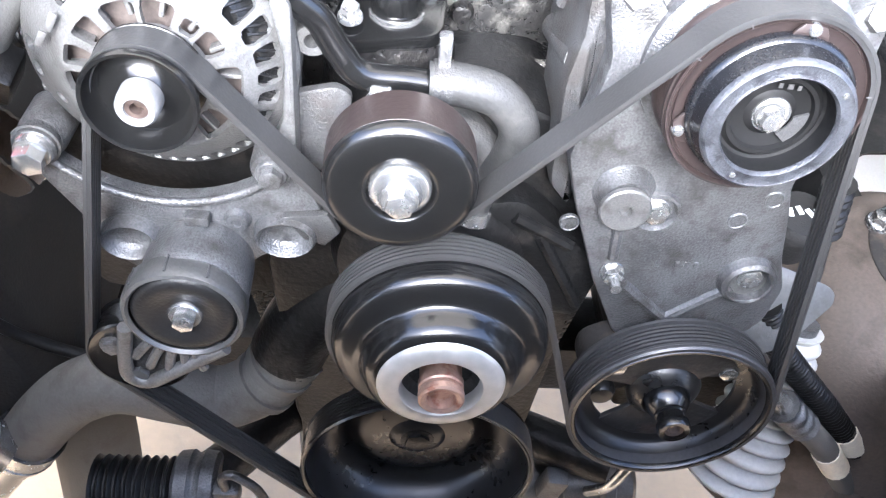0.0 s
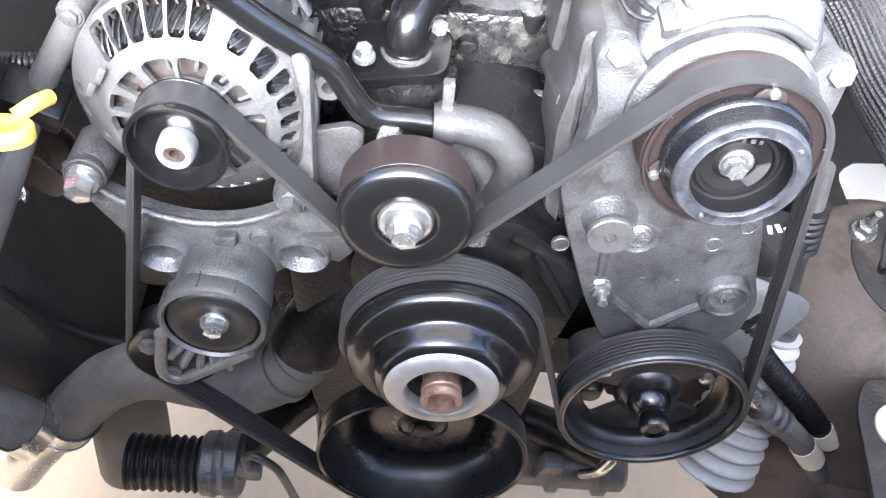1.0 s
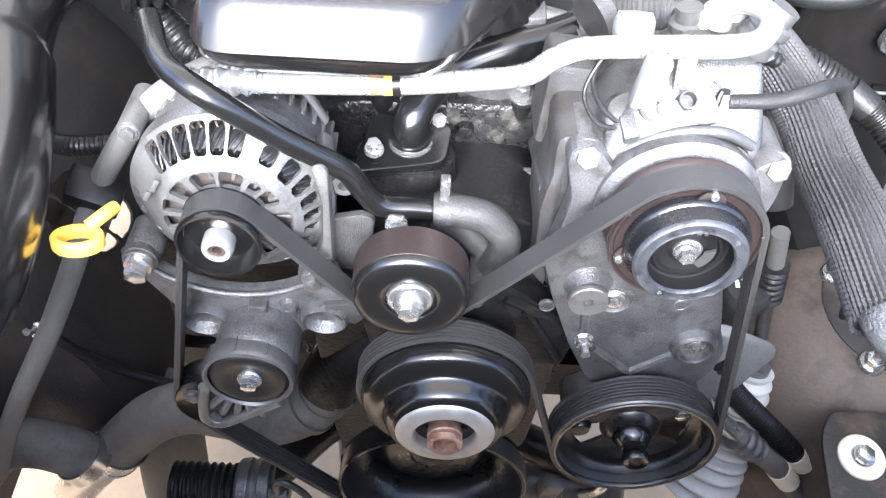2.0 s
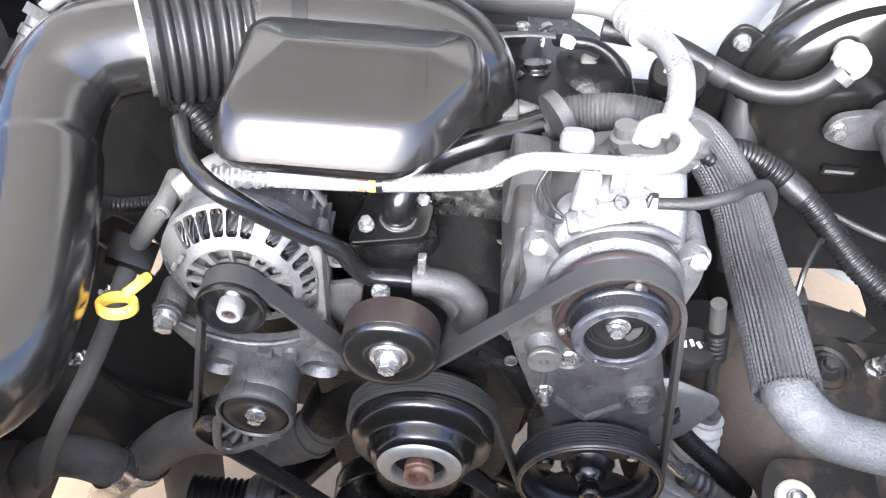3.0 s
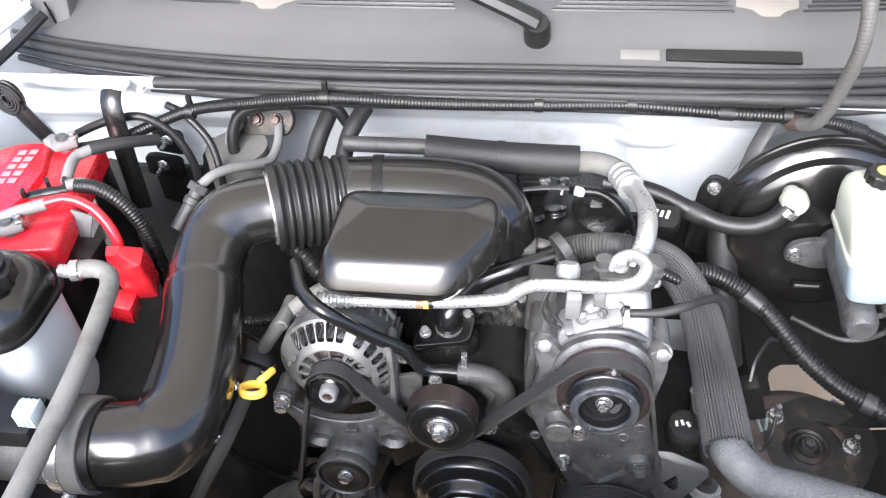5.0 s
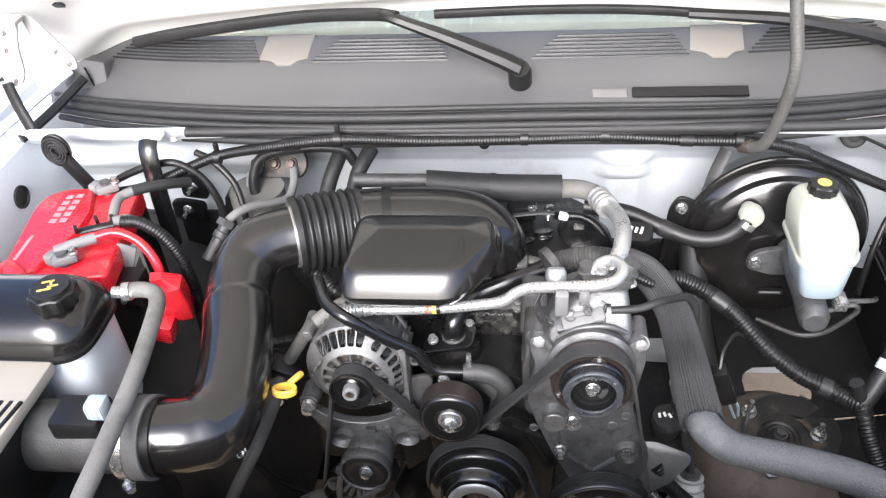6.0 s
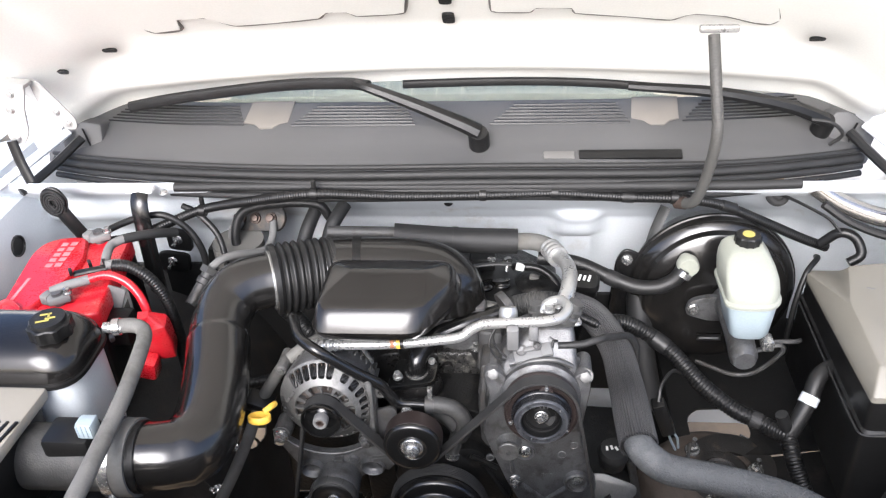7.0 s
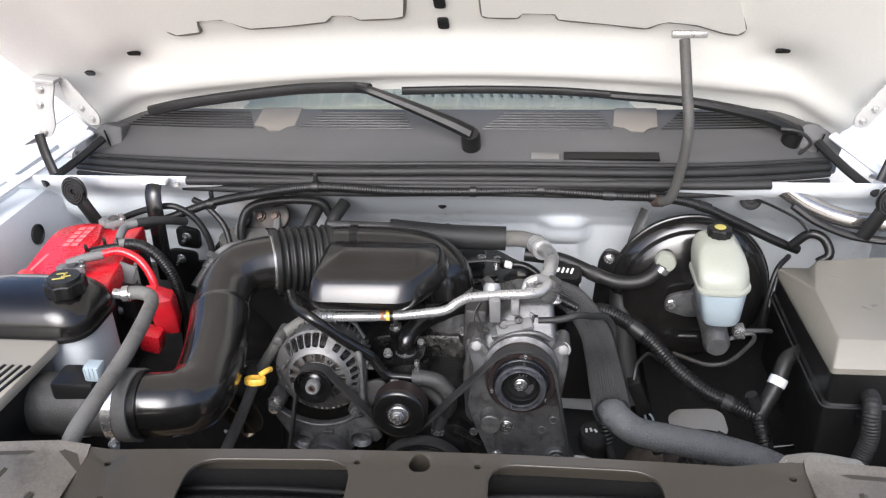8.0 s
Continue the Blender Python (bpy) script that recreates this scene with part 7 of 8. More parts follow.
for k in range(CORDS):
    rings = []
    for (s, q), t, a in zip(line, tans, sides):
        b = t.cross(a)
        w = 2 * math.pi * k / CORDS + 0.010 * math.sin(s * 55 + k * 1.7)
        out = math.cos(w) * a + math.sin(w) * b
        side = -math.sin(w) * a + math.cos(w) * b
        rr = 0.00165 * (1 + 0.22 * math.sin(2 * math.pi * s / 0.0042 + 2.1 * k))
        c = q + 0.0228 * (1 + 0.16 * smooth01(s / total)) * out
        rings.append([strand.verts.new(c + rr * (math.cos(2 * math.pi * j / 5) * out + math.sin(2 * math.pi * j / 5) * side)) for j in range(5)])
    for p, q in zip(rings, rings[1:]):
        for j in range(5):
            strand.faces.new((p[j], p[(j + 1) % 5], q[(j + 1) % 5], q[j]))
tagged(part("braid", strand, CLOTH2, uh, "dark woven cords"), "dark woven cords", kind="stuff")
fray = bmesh.new()
for k in range(CORDS):
    w = 2 * math.pi * k / CORDS
    t, a = tans[-1], sides[-1]
    out = math.cos(w) * a + math.sin(w) * t.cross(a)
    e = places[-1] + 0.0264 * out
    sweep([e - 0.002 * t, e + (0.003 + 0.003 * ((k * 7) % 5) / 5) * t + 0.0008 * out], 0.0010, 4, 0.002, None, fray)
tagged(part("frayed_end", fray, CLOTH2, uh, "frayed cord ends"), "frayed cord ends", kind="stuff")

part("hose", sweep([Vector(p) - o for p in uc], 0.0216, 26, 0.0013, ribs(0.0055, 0.018)), HOSE_BLUE, uh, "smooth grey radiator hose")
part("clamp", sweep([Vector(p) - o for p in ((0.138, 0.596, 1.102), (0.148, 0.602, 1.106))], 0.0262, 26, 0.003), CAST_DARK, uh, "dull spring clamp")

cable("manifold_loom", [(-0.25, 0.62, 1.09), (-0.235, 0.605, 1.082), (-0.215, 0.595, 1.072), (-0.195, 0.58, 1.058), (-0.17, 0.57, 1.05)], 0.013, BLACK, "black ribbed loom under the bellows", "wiring loom", LOOM)
cable("alternator_loom", [(-0.37, 0.62, 0.90), (-0.34, 0.60, 0.917), (-0.30, 0.60, 0.925), (-0.255, 0.595, 0.945), (-0.21, 0.58, 0.97)], 0.010, BLACK, "black ribbed loom behind the alternator", "wiring loom", LOOM)

# ---- right side: brakes, fuse box, looms, strut ----
bb = thing("brake_booster", "glossy black brake booster on the firewall", "brake booster", pose(0.527, 0.778, 1.002, -4, 0, 0))
part("shell", lathe([(0, -0.03), (0.05, -0.031), (0.07, -0.027), (0.12, -0.022), (0.132, -0.014), (0.135, 0.0), (0.148, 0.008), (0.153, 0.018), (0.153, 0.03), (0.148, 0.04), (0.14, 0.07), (0.12, 0.11), (0.07, 0.13), (0, 0.13)], 72), GLOSS, bb)
part("rim_bead", lathe([(0.150, 0.020), (0.1555, 0.022), (0.157, 0.026), (0.1555, 0.030), (0.150, 0.032)], 72), GLOSS, bb)
part("label", block((0.045, 0.001, 0.014), 0, at(-0.003, -0.029, -0.08)), BLACK, bb, "small printed label")
part("label_print", block((0.036, 0.001, 0.004), 0, at(-0.003, -0.0297, -0.081)), HOSE_LIGHT, bb)
part("side_tab", slab(rounded([(-0.19, -0.06), (-0.14, -0.08), (-0.13, 0.07), (-0.165, 0.085), (-0.18, 0.06)], 0.015, 3), 0.02, 0.028, 0.002), PULLEY, bb)
bolt(bb, -0.160, 0.018, 0.062, 0.008, 0.01, ZINC)
part("check_valve", lathe([(0, -0.07), (0.017, -0.07), (0.0195, -0.066), (0.0195, -0.052), (0.012, -0.05), (0.012, -0.022)], 28, at(-0.062, 0.012, 0.088)), FLUID, bb, "white check valve")

mc = thing("master_cylinder", "aluminium brake master cylinder with cream reservoir", "master cylinder", at(0.543, 0.658, 1.044))
part("cylinder", sweep([(-0.002, 0.085, -0.022), (-0.002, -0.02, -0.023), (-0.006, -0.082, -0.024)], 0.023, 24, 0.01), CAST, mc)
part("cylinder_end", lathe([(0, -0.012), (0.018, -0.010), (0.023, 0.0), (0.023, 0.01)], 24, pose(-0.006, -0.084, -0.024, 4, 0, 0)), CAST, mc)
part("flange", slab(rounded([(-0.075, -0.02), (-0.03, -0.035), (0.045, -0.03), (0.07, 0.0), (0.045, 0.025), (-0.04, 0.02), (-0.07, 0.01)], 0.012, 3), -0.006, 0.006, 0.002, at(0, 0.07, -0.030)), CAST, mc)
bolt(mc, -0.062, 0.064, -0.034, 0.008, 0.012, ZINC)
bolt(mc, 0.055, 0.064, -0.025, 0.008, 0.012, ZINC)
def resv(rows):
    return loft([[(x + dx, y + sh, z) for x, y in rounded([(-w, -d), (-w * 0.25, -d * 1.12), (w * 0.6, -d * 1.08), (w, -d * 0.7), (w, d), (-w, d)], min(w, d) * 0.42, 5)] for w, d, sh, dx, z in rows])


part("reservoir_base", resv(((0.028, 0.031, -0.034, 0.004, 0.002), (0.033, 0.040, -0.030, 0.003, 0.010), (0.038, 0.048, -0.026, 0.001, 0.046), (0.0415, 0.052, -0.022, 0.0, 0.070))), TANK, mc, "pale blue translucent reservoir base")
part("seam", resv(((0.0435, 0.0535, -0.020, 0.0, 0.068), (0.0465, 0.057, -0.019, 0.0, 0.071), (0.0465, 0.057, -0.019, 0.0, 0.076), (0.0435, 0.0535, -0.018, 0.0, 0.079))), FLUID, mc, "moulded reservoir seam")
part("reservoir_top", resv(((0.0435, 0.053, -0.018, 0.0, 0.077), (0.0440, 0.0535, -0.016, -0.001, 0.090), (0.0435, 0.052, -0.010, -0.002, 0.104), (0.0405, 0.045, 0.002, -0.003, 0.117), (0.0350, 0.037, 0.013, -0.004, 0.126), (0.0280, 0.029, 0.020, -0.003, 0.132), (0.0225, 0.024, 0.023, 0.0, 0.135))), FLUID, mc, "cream reservoir top")
cap = bmesh.new()
slab([((0.020 + 0.002 * (k % 2)) * math.cos(2 * math.pi * k / 24), (0.020 + 0.002 * (k % 2)) * math.sin(2 * math.pi * k / 24)) for k in range(24)], 0, 0.02, 0.002, pose(0.0, 0.024, 0.130, 90, 0, 0), cap)
mcap = part("cap", cap, BLACK, mc, "black cap with yellow symbol")
part("symbol", lathe([(0, 0), (0.010, 0), (0.010, 0.001), (0, 0.001)], 20, pose(0, 0.024, 0.1505, 90, 0, 0)), YELLOW_MARK, mcap)
part("sensor", block((0.02, 0.03, 0.02), 0.004, at(0.036, -0.055, -0.014)), ZINC, mc)
for k, pts in enumerate((((0.018, -0.06, -0.03), (0.055, -0.065, -0.012), (0.062, -0.062, -0.03), (0.03, -0.05, -0.085), (-0.005, -0.04, -0.10), (-0.06, 0.0, -0.105)), ((0.04, -0.055, -0.014), (0.085, -0.05, -0.016), (0.10, -0.03, -0.03)))):
    part("brake_line", sweep(pts, 0.004, 8, 0.006), CAST_DARK, mc, "steel brake line")
vh = cable("vacuum_hose", [(0.458, 0.735, 1.088), (0.443, 0.730, 1.067), (0.415, 0.728, 1.052), (0.375, 0.735, 1.048), (0.33, 0.75, 1.058), (0.27, 0.77, 1.075), (0.20, 0.78, 1.08)], 0.0135, RUBBER, "dark grey brake vacuum hose", "hose", segs=16)
wrap(vh, ((0.462, 0.7325, 1.0835), (0.456, 0.7305, 1.075)), 0.0152, ZINC, "spring clamp")
wrap(vh, ((0.345, 0.7445, 1.0530), (0.325, 0.7515, 1.0595)), 0.0148, MATTE, "dark tape band")
o = Vector((0.405, 0.82, 1.08))
solo("ground_strap", sweep([Vector(p) - o for p in ((0.437, 0.848, 1.150), (0.418, 0.83, 1.105), (0.402, 0.805, 1.05), (0.394, 0.785, 0.99))], 0.0115, 10, 0.006, None, flat=0.3), ELBOW, "flat dusty braided ground strap", "strap", at(*o))
cable("steering_shaft", [(0.40, 0.84, 1.03), (0.395, 0.79, 0.97), (0.40, 0.73, 0.90), (0.42, 0.68, 0.80)], 0.024, MATTE, "dull dark steering shaft tube", "shaft", segs=16)

fb = thing("fuse_box", "black fuse box with tan top panel", "fuse box", at(0.83, 0.60, 1.05))


def lid_ring(pts, z, r=0.006):
    """One outline of the lid, which falls a little towards the firewall."""
    return [(x, y, z - 0.056 * (y + 0.21)) for x, y in rounded(pts, r, 3)]


box_o = [(-0.168, -0.210), (0.145, -0.210), (0.145, 0.128), (-0.162, 0.128)]
lid_o = [(-0.171, -0.212), (0.148, -0.212), (0.148, 0.130), (0.0, 0.130), (-0.10, 0.130), (-0.165, 0.130)]
lid_t = [(-0.160, -0.184), (0.138, -0.184), (0.138, 0.11), (0.0, 0.11), (-0.112, 0.090), (-0.146, -0.02)]
body_rings = [[(x * 1.02, y * 1.02, z) for x, y in rounded(box_o, 0.012, 3)] for z in (-0.16, -0.012)] + [[(x, y, z) for x, y in rounded(box_o, 0.012, 3)] for z in (-0.008, 0.02)] + [lid_ring(box_o, 0.050, 0.012)]
part("base", loft(body_rings), BLACK, fb, "black box base")
part("lid", loft([lid_ring(lid_o, 0.048), lid_ring(lid_o, 0.058), lid_ring(lid_t, 0.092), lid_ring([(x * 0.985, y * 0.985) for x, y in lid_t], 0.0935)]), FUSE_TAN, fb, "tan lid with a bevelled rim")
part("seam_wire", sweep([(-0.172, 0.128, -0.010), (-0.1765, -0.10, -0.010), (-0.1765, -0.208, -0.010), (-0.168, -0.2175, -0.010), (-0.10, -0.2175, -0.010), (0.05, -0.2175, -0.010)], 0.0018, 6, 0.006), MATTE, fb, "thin grey seam line")
part("latch", block((0.03, 0.012, 0.02), 0.003, at(-0.11, -0.219, -0.03)), BLACK, fb)
part("scuff_mark", block((0.016, 0.003, 0.0008), 0, pose(-0.085, -0.085, 0.0866, -3, 0, -50)), HOSE_LIGHT, fb)
part("scuff_mark", block((0.010, 0.006, 0.0008), 0, pose(-0.07, -0.075, 0.0861, -3, 0, 15)), HOSE_LIGHT, fb)
part("scuff_mark", block((0.012, 0.003, 0.0008), 0, pose(-0.10, 0.02, 0.0808, -3, 0, -15)), HOSE_LIGHT, fb)

ml = cable("main_loom", [(0.30, 0.62, 1.05), (0.345, 0.632, 1.045), (0.39, 0.622, 1.026), (0.425, 0.600, 1.008), (0.471, 0.552, 0.978), (0.515, 0.520, 0.957), (0.554, 0.500, 0.948), (0.58, 0.482, 0.945), (0.596, 0.47, 0.947)], 0.0130, BLACK, "thick black ribbed wiring loom", "wiring loom", ribs(0.0056, 0.10), 16)
wrap(ml, ((0.395, 0.619, 1.0235), (0.416, 0.607, 1.0125)), 0.0150, RUBBER, "black tape wrap")
wrap(ml, ((0.544, 0.505, 0.9495), (0.558, 0.498, 0.9475)), 0.0148, MATTE, "dusty dark tape")
cable("loom_branch", [(0.594, 0.472, 0.945), (0.605, 0.480, 0.963), (0.625, 0.500, 0.998), (0.642, 0.525, 1.025), (0.67, 0.545, 1.03)], 0.0135, RUBBER, "taped loom branch to the fuse box", "wiring loom", segs=16)
cable("loom_branch", [(0.594, 0.472, 0.947), (0.600, 0.44, 0.92), (0.62, 0.40, 0.86), (0.61, 0.39, 0.78)], 0.0125, BLACK, "ribbed loom branch going down", "wiring loom", LOOM)
cable("loom_branch", [(0.594, 0.475, 0.95), (0.585, 0.475, 0.972), (0.578, 0.476, 0.988)], 0.010, RUBBER, "short taped loom stub end", "wiring loom")
cable("cable_tie", [(0.6215, 0.496, 0.992), (0.6285, 0.504, 1.003)], 0.0150, MILKY, "white cable band round the loom", "band", segs=18)
cable("side_loom", [(0.725, 0.40, 1.055), (0.714, 0.36, 1.067), (0.711, 0.345, 1.050), (0.712, 0.338, 1.02), (0.706, 0.335, 0.985), (0.695, 0.33, 0.95)], 0.0125, MATTE, "grey ribbed conduit beside the fuse box", "wiring loom", LOOM)
cable("compressor_lead", [(0.224, 0.478, 1.120), (0.260, 0.480, 1.122), (0.29, 0.49, 1.125), (0.315, 0.52, 1.105), (0.34, 0.54, 1.09), (0.355, 0.545, 1.06), (0.358, 0.55, 1.0)], 0.0058, MATTE, "dark sleeved compressor lead", "cable", segs=12)
cn = thing("compressor_connector", "pale grey electrical connector on the compressor", "connector", pose(0.181, 0.467, 1.108, 0, -12, 8))
part("housing", block((0.044, 0.018, 0.016), 0.003, pose(-0.002, 0.0, 0.0, 25, 0, 0)), HOSE_LIGHT, cn)
part("end_block", block((0.012, 0.019, 0.014), 0.002, pose(-0.028, 0.0, 0.0, 25, 0, 0)), CAST, cn)
part("latch", block((0.022, 0.008, 0.006), 0.002, pose(0.004, 0.003, 0.011, 25, 0, 0)), HOSE_LIGHT, cn)
part("lead_socket", block((0.018, 0.021, 0.018), 0.003, pose(0.027, 0.002, 0.001, 25, 0, 0)), HOSE_LIGHT, cn)
part("wire", sweep([(-0.032, 0.0, 0.0), (-0.050, 0.008, 0.006), (-0.056, 0.018, 0.026), (-0.045, 0.026, 0.042), (-0.034, 0.030, 0.050)], 0.0017, 8, 0.004), RUBBER, cn, "thin black wire")
part("wire", sweep([(-0.032, 0.004, 0.001), (-0.044, 0.014, 0.012), (-0.048, 0.024, 0.032), (-0.036, 0.030, 0.050)], 0.0018, 8, 0.004), RUBBER, cn, "thin black wire")
part("wire", sweep([(0.036, 0.002, 0.004), (0.040, 0.006, 0.012), (0.046, 0.008, 0.009)], 0.0026, 8, 0.003), RUBBER, cn, "thin black wire")

cable("thin_loom", [(0.20, 0.575, 1.115), (0.25, 0.578, 1.105), (0.30, 0.57, 1.085), (0.335, 0.585, 1.06)], 0.007, BLACK, "thin black ribbed loom under the lines", "wiring loom", LOOM)

# Strut tower plate with studs.
tw = thing("strut_tower", "dusty brown steel strut tower", "strut tower", pose(0.530, 0.556, 0.757, 6, 0, 0), kind="structure")
part("skirt", lathe([(0.050, -0.002), (0.085, -0.003), (0.105, -0.014), (0.125, -0.034), (0.145, -0.070), (0.160, -0.11), (0.180, -0.17), (0.21, -0.26)], 72, UPRIGHT), DIRT, tw)
stt = thing("strut_mount", "black round suspension mount with zinc studs", "strut mount", pose(0.530, 0.556, 0.757, 6, 0, 0))
part("plate", lathe([(0.0, 0.016), (0.012, 0.016), (0.016, 0.010), (0.020, 0.012), (0.026, 0.006), (0.030, 0.009), (0.036, 0.003), (0.050, 0.002), (0.056, 0.0), (0.060, -0.006)], 64, UPRIGHT), GRIME, stt)
part("cover", lathe([(0.040, 0.0015), (0.078, 0.0015), (0.084, -0.001), (0.086, -0.010)], 64, at(0.024, 0.010, 0) @ UPRIGHT), GRIME, stt, "black cover plate")
part("centre_nut", hex_bm(0.009, 0.012, pose(0, 0, 0.014, -90, 0, 0)), CAST_DARK, stt)
for a in (8, 128, 248):
    part("stud_nut", hex_bm(0.011, 0.014, pose(0.066 * math.cos(radians(a)), 0.066 * math.sin(radians(a)), 0.000, -90, 0, 0)), ZINC, stt)
    part("stud", lathe([(0, 0.03), (0.0045, 0.03), (0.005, 0)], 12, pose(0.066 * math.cos(radians(a)), 0.066 * math.sin(radians(a)), 0.004, 90, 0, 0)), ZINC, stt)
part("edge_strip", sweep([(0.113 * math.cos(radians(a)), 0.113 * math.sin(radians(a)), -0.010) for a in range(-40, 70, 10)], 0.003, 6, 0.01), ZINC, stt, "bright worn edge")

# Sensors and brackets between bracket and wing.
sq = thing("sensor_plug", "black sensor plug with thin wires by the strut", "plug", at(0.396, 0.478, 0.975))
part("housing", block((0.022, 0.024, 0.068), 0.003, pose(0, 0, 0, 0, -20, 0)), BLACK, sq)
part("wire", sweep([(0.010, 0.0, -0.03), (0.018, 0.004, -0.055), (0.030, 0.01, -0.085)], 0.0022, 6, 0.004), TANK, sq, "pale wire")
part("wire", sweep([(0.016, 0.0, -0.03), (0.028, 0.004, -0.05), (0.034, 0.01, -0.08)], 0.0022, 6, 0.004), TANK, sq, "pale wire")
part("lead", sweep([(-0.010, 0.0, 0.032), (-0.004, 0.02, 0.05), (0.02, 0.06, 0.045), (0.05, 0.10, 0.0)], 0.003, 6, 0.005), RUBBER, sq)
cable("speed_sensor_wire", [(0.43, 0.48, 0.86), (0.44, 0.50, 0.83), (0.46, 0.53, 0.815), (0.47, 0.56, 0.83)], 0.003, CAST_DARK, "thin dull wire by the strut mount", "wire")
pc = thing("steering_fluid_cap", "black power steering fluid cap with white print", "cap", pose(0.327, 0.50, 0.865, 10, 0, 0))
part("cap", lathe([(0, 0.014), (0.022, 0.013), (0.025, 0.008), (0.027, 0.0), (0.024, -0.008), (0.022, -0.03), (0, -0.03)], 28, UPRIGHT), MATTE, pc)
for k in range(4):
    part("print_bar", block((0.004, 0.008, 0.001), 0, pose(-0.012 + 0.008 * k, 0.002 * (k % 2), 0.0145, 0, 0, 15 * k)), WHITE_MARK, pc)
fn = thing("heat_shield_tab", "plain grey sheet metal tab behind the belt", "plate", eng(0.322, 0.095, -0.172))
part("tab", slab(rounded([(-0.060, -0.040), (-0.030, -0.058), (0.008, -0.040), (0.042, -0.006), (0.043, 0.004), (0.036, 0.010), (-0.010, 0.026), (-0.055, 0.026)], 0.004, 3), -0.0015, 0.0015, 0.0005, pose(0, 0, 0, -35, 0, 0)), MACHINED, fn)
bo = thing("steering_boot", "white ribbed rubber boot with a steel shaft", "boot", at(0.36, 0.455, 0.69))
o = Vector((0.36, 0.455, 0.69))
part("boot", sweep([Vector(p) - o for p in ((0.376, 0.486, 0.742), (0.374, 0.476, 0.715), (0.366, 0.458, 0.665), (0.352, 0.432, 0.615), (0.345, 0.42, 0.585))], 0.030, 28, 0.0015, lambda s, L: (0.62 + 0.75 * s / L) * (0.90 + 0.32 * abs(math.cos(math.pi * s / 0.0150)))), mat("white_boot_rubber", (0.40, 0.40, 0.385), 0.5, 0.0, 0.1, 300, 0.1, 20), bo, angle=50)
part("collar", sweep([Vector(p) - o for p in ((0.377, 0.489, 0.750), (0.376, 0.486, 0.741))], 0.0165, 22, 0.003), CAST, bo, "steel boot collar")
part("shaft", sweep([Vector(p) - o for p in ((0.377, 0.488, 0.745), (0.367, 0.497, 0.80), (0.353, 0.50, 0.862))], 0.0072, 14, 0.01), CAST_DARK, bo, "dull steel shaft")
part("bellows", sweep([Vector(p) - o for p in ((0.354, 0.50, 0.858), (0.342, 0.50, 0.910))], 0.0105, 16, 0.0015, ribs(0.009, 0.28)), RUBBER, bo, "black shaft bellows")
part("plug", sweep([Vector(p) - o for p in ((0.342, 0.50, 0.908), (0.330, 0.50, 0.955))], 0.0085, 12, 0.004), HOSE, bo, "grey plug on the shaft")
sh = thing("steering_hose", "black ribbed steering hose sleeve with pale tape", "hose", at(0.415, 0.44, 0.68))
o = Vector((0.415, 0.44, 0.68))
sp_pts = [Vector(p) - o for p in ((0.31, 0.455, 0.81), (0.338, 0.445, 0.765), (0.415, 0.438, 0.682), (0.478, 0.43, 0.61), (0.55, 0.42, 0.53))]
part("sleeve", sweep(sp_pts, 0.0115, 14, 0.0011, LOOM), BLACK, sh)
part("tape", sweep([sp_pts[2].lerp(sp_pts[3], 0.45), sp_pts[2].lerp(sp_pts[3], 0.75)], 0.0135, 14, 0.004), CREAM, sh, "pale paint dabbed on the sleeve")
sn = thing("steering_line", "grey steering line with steel fitting", "pipe", at(0.366, 0.42, 0.70))
o = Vector((0.366, 0.42, 0.70))
part("pipe", sweep([Vector(p) - o for p in ((0.30, 0.43, 0.775), (0.328, 0.422, 0.742), (0.366, 0.42, 0.701))], 0.0095, 14, 0.004), ZINC, sn)
part("fitting", sweep([Vector(p) - o for p in ((0.352, 0.42, 0.715), (0.385, 0.42, 0.683))], 0.0125, 14, 0.0012, ribs(0.016, 0.25)), CAST, sn, "crimped steel fitting")
part("hose", sweep([Vector(p) - o for p in ((0.380, 0.42, 0.688), (0.417, 0.419, 0.650), (0.455, 0.418, 0.60), (0.505, 0.41, 0.53))], 0.0125, 14, 0.005), HOSE, sn)
part("tape", sweep([Vector(p) - o for p in ((0.425, 0.419, 0.640), (0.448, 0.418, 0.610))], 0.0138, 14, 0.004), CREAM, sn, "pale paint dabbed on the hose")
cable("bracket_rod", [(0.420, 0.552, 0.728), (0.426, 0.538, 0.712), (0.436, 0.505, 0.698), (0.446, 0.474, 0.680), (0.444, 0.462, 0.660), (0.436, 0.456, 0.62), (0.425, 0.45, 0.57)], 0.0042, BLACK, "black bracket rod on the wing", "rod")

# ---- low down: lower radiator hose, rack, sump ----
lh = thing("lower_radiator_hose", "dusty grey lower radiator hose with clamps and steel pipe", "hose", at(-0.17, 0.45, 0.65))
o = Vector((-0.17, 0.45, 0.65))
part("hose", sweep([Vector(p) - o for p in ((-0.350, 0.450, 0.552), (-0.318, 0.450, 0.600), (-0.279, 0.450, 0.646), (-0.235, 0.450, 0.669), (-0.19, 0.452, 0.652), (-0.15, 0.455, 0.638), (-0.107, 0.460, 0.664), (-0.085, 0.466, 0.70))], 0.030, 26, 0.005), HOSE_DUSTY, lh)
for p, q in (((-0.112, 0.459, 0.659), (-0.106, 0.460, 0.666)), ((-0.097, 0.463, 0.680), (-0.092, 0.464, 0.688)), ((-0.086, 0.466, 0.699), (-0.082, 0.467, 0.706))):
    part("ring", sweep([Vector(p) - o, Vector(q) - o], 0.033, 26, 0.003), HOSE, lh, "moulded rubber ring")
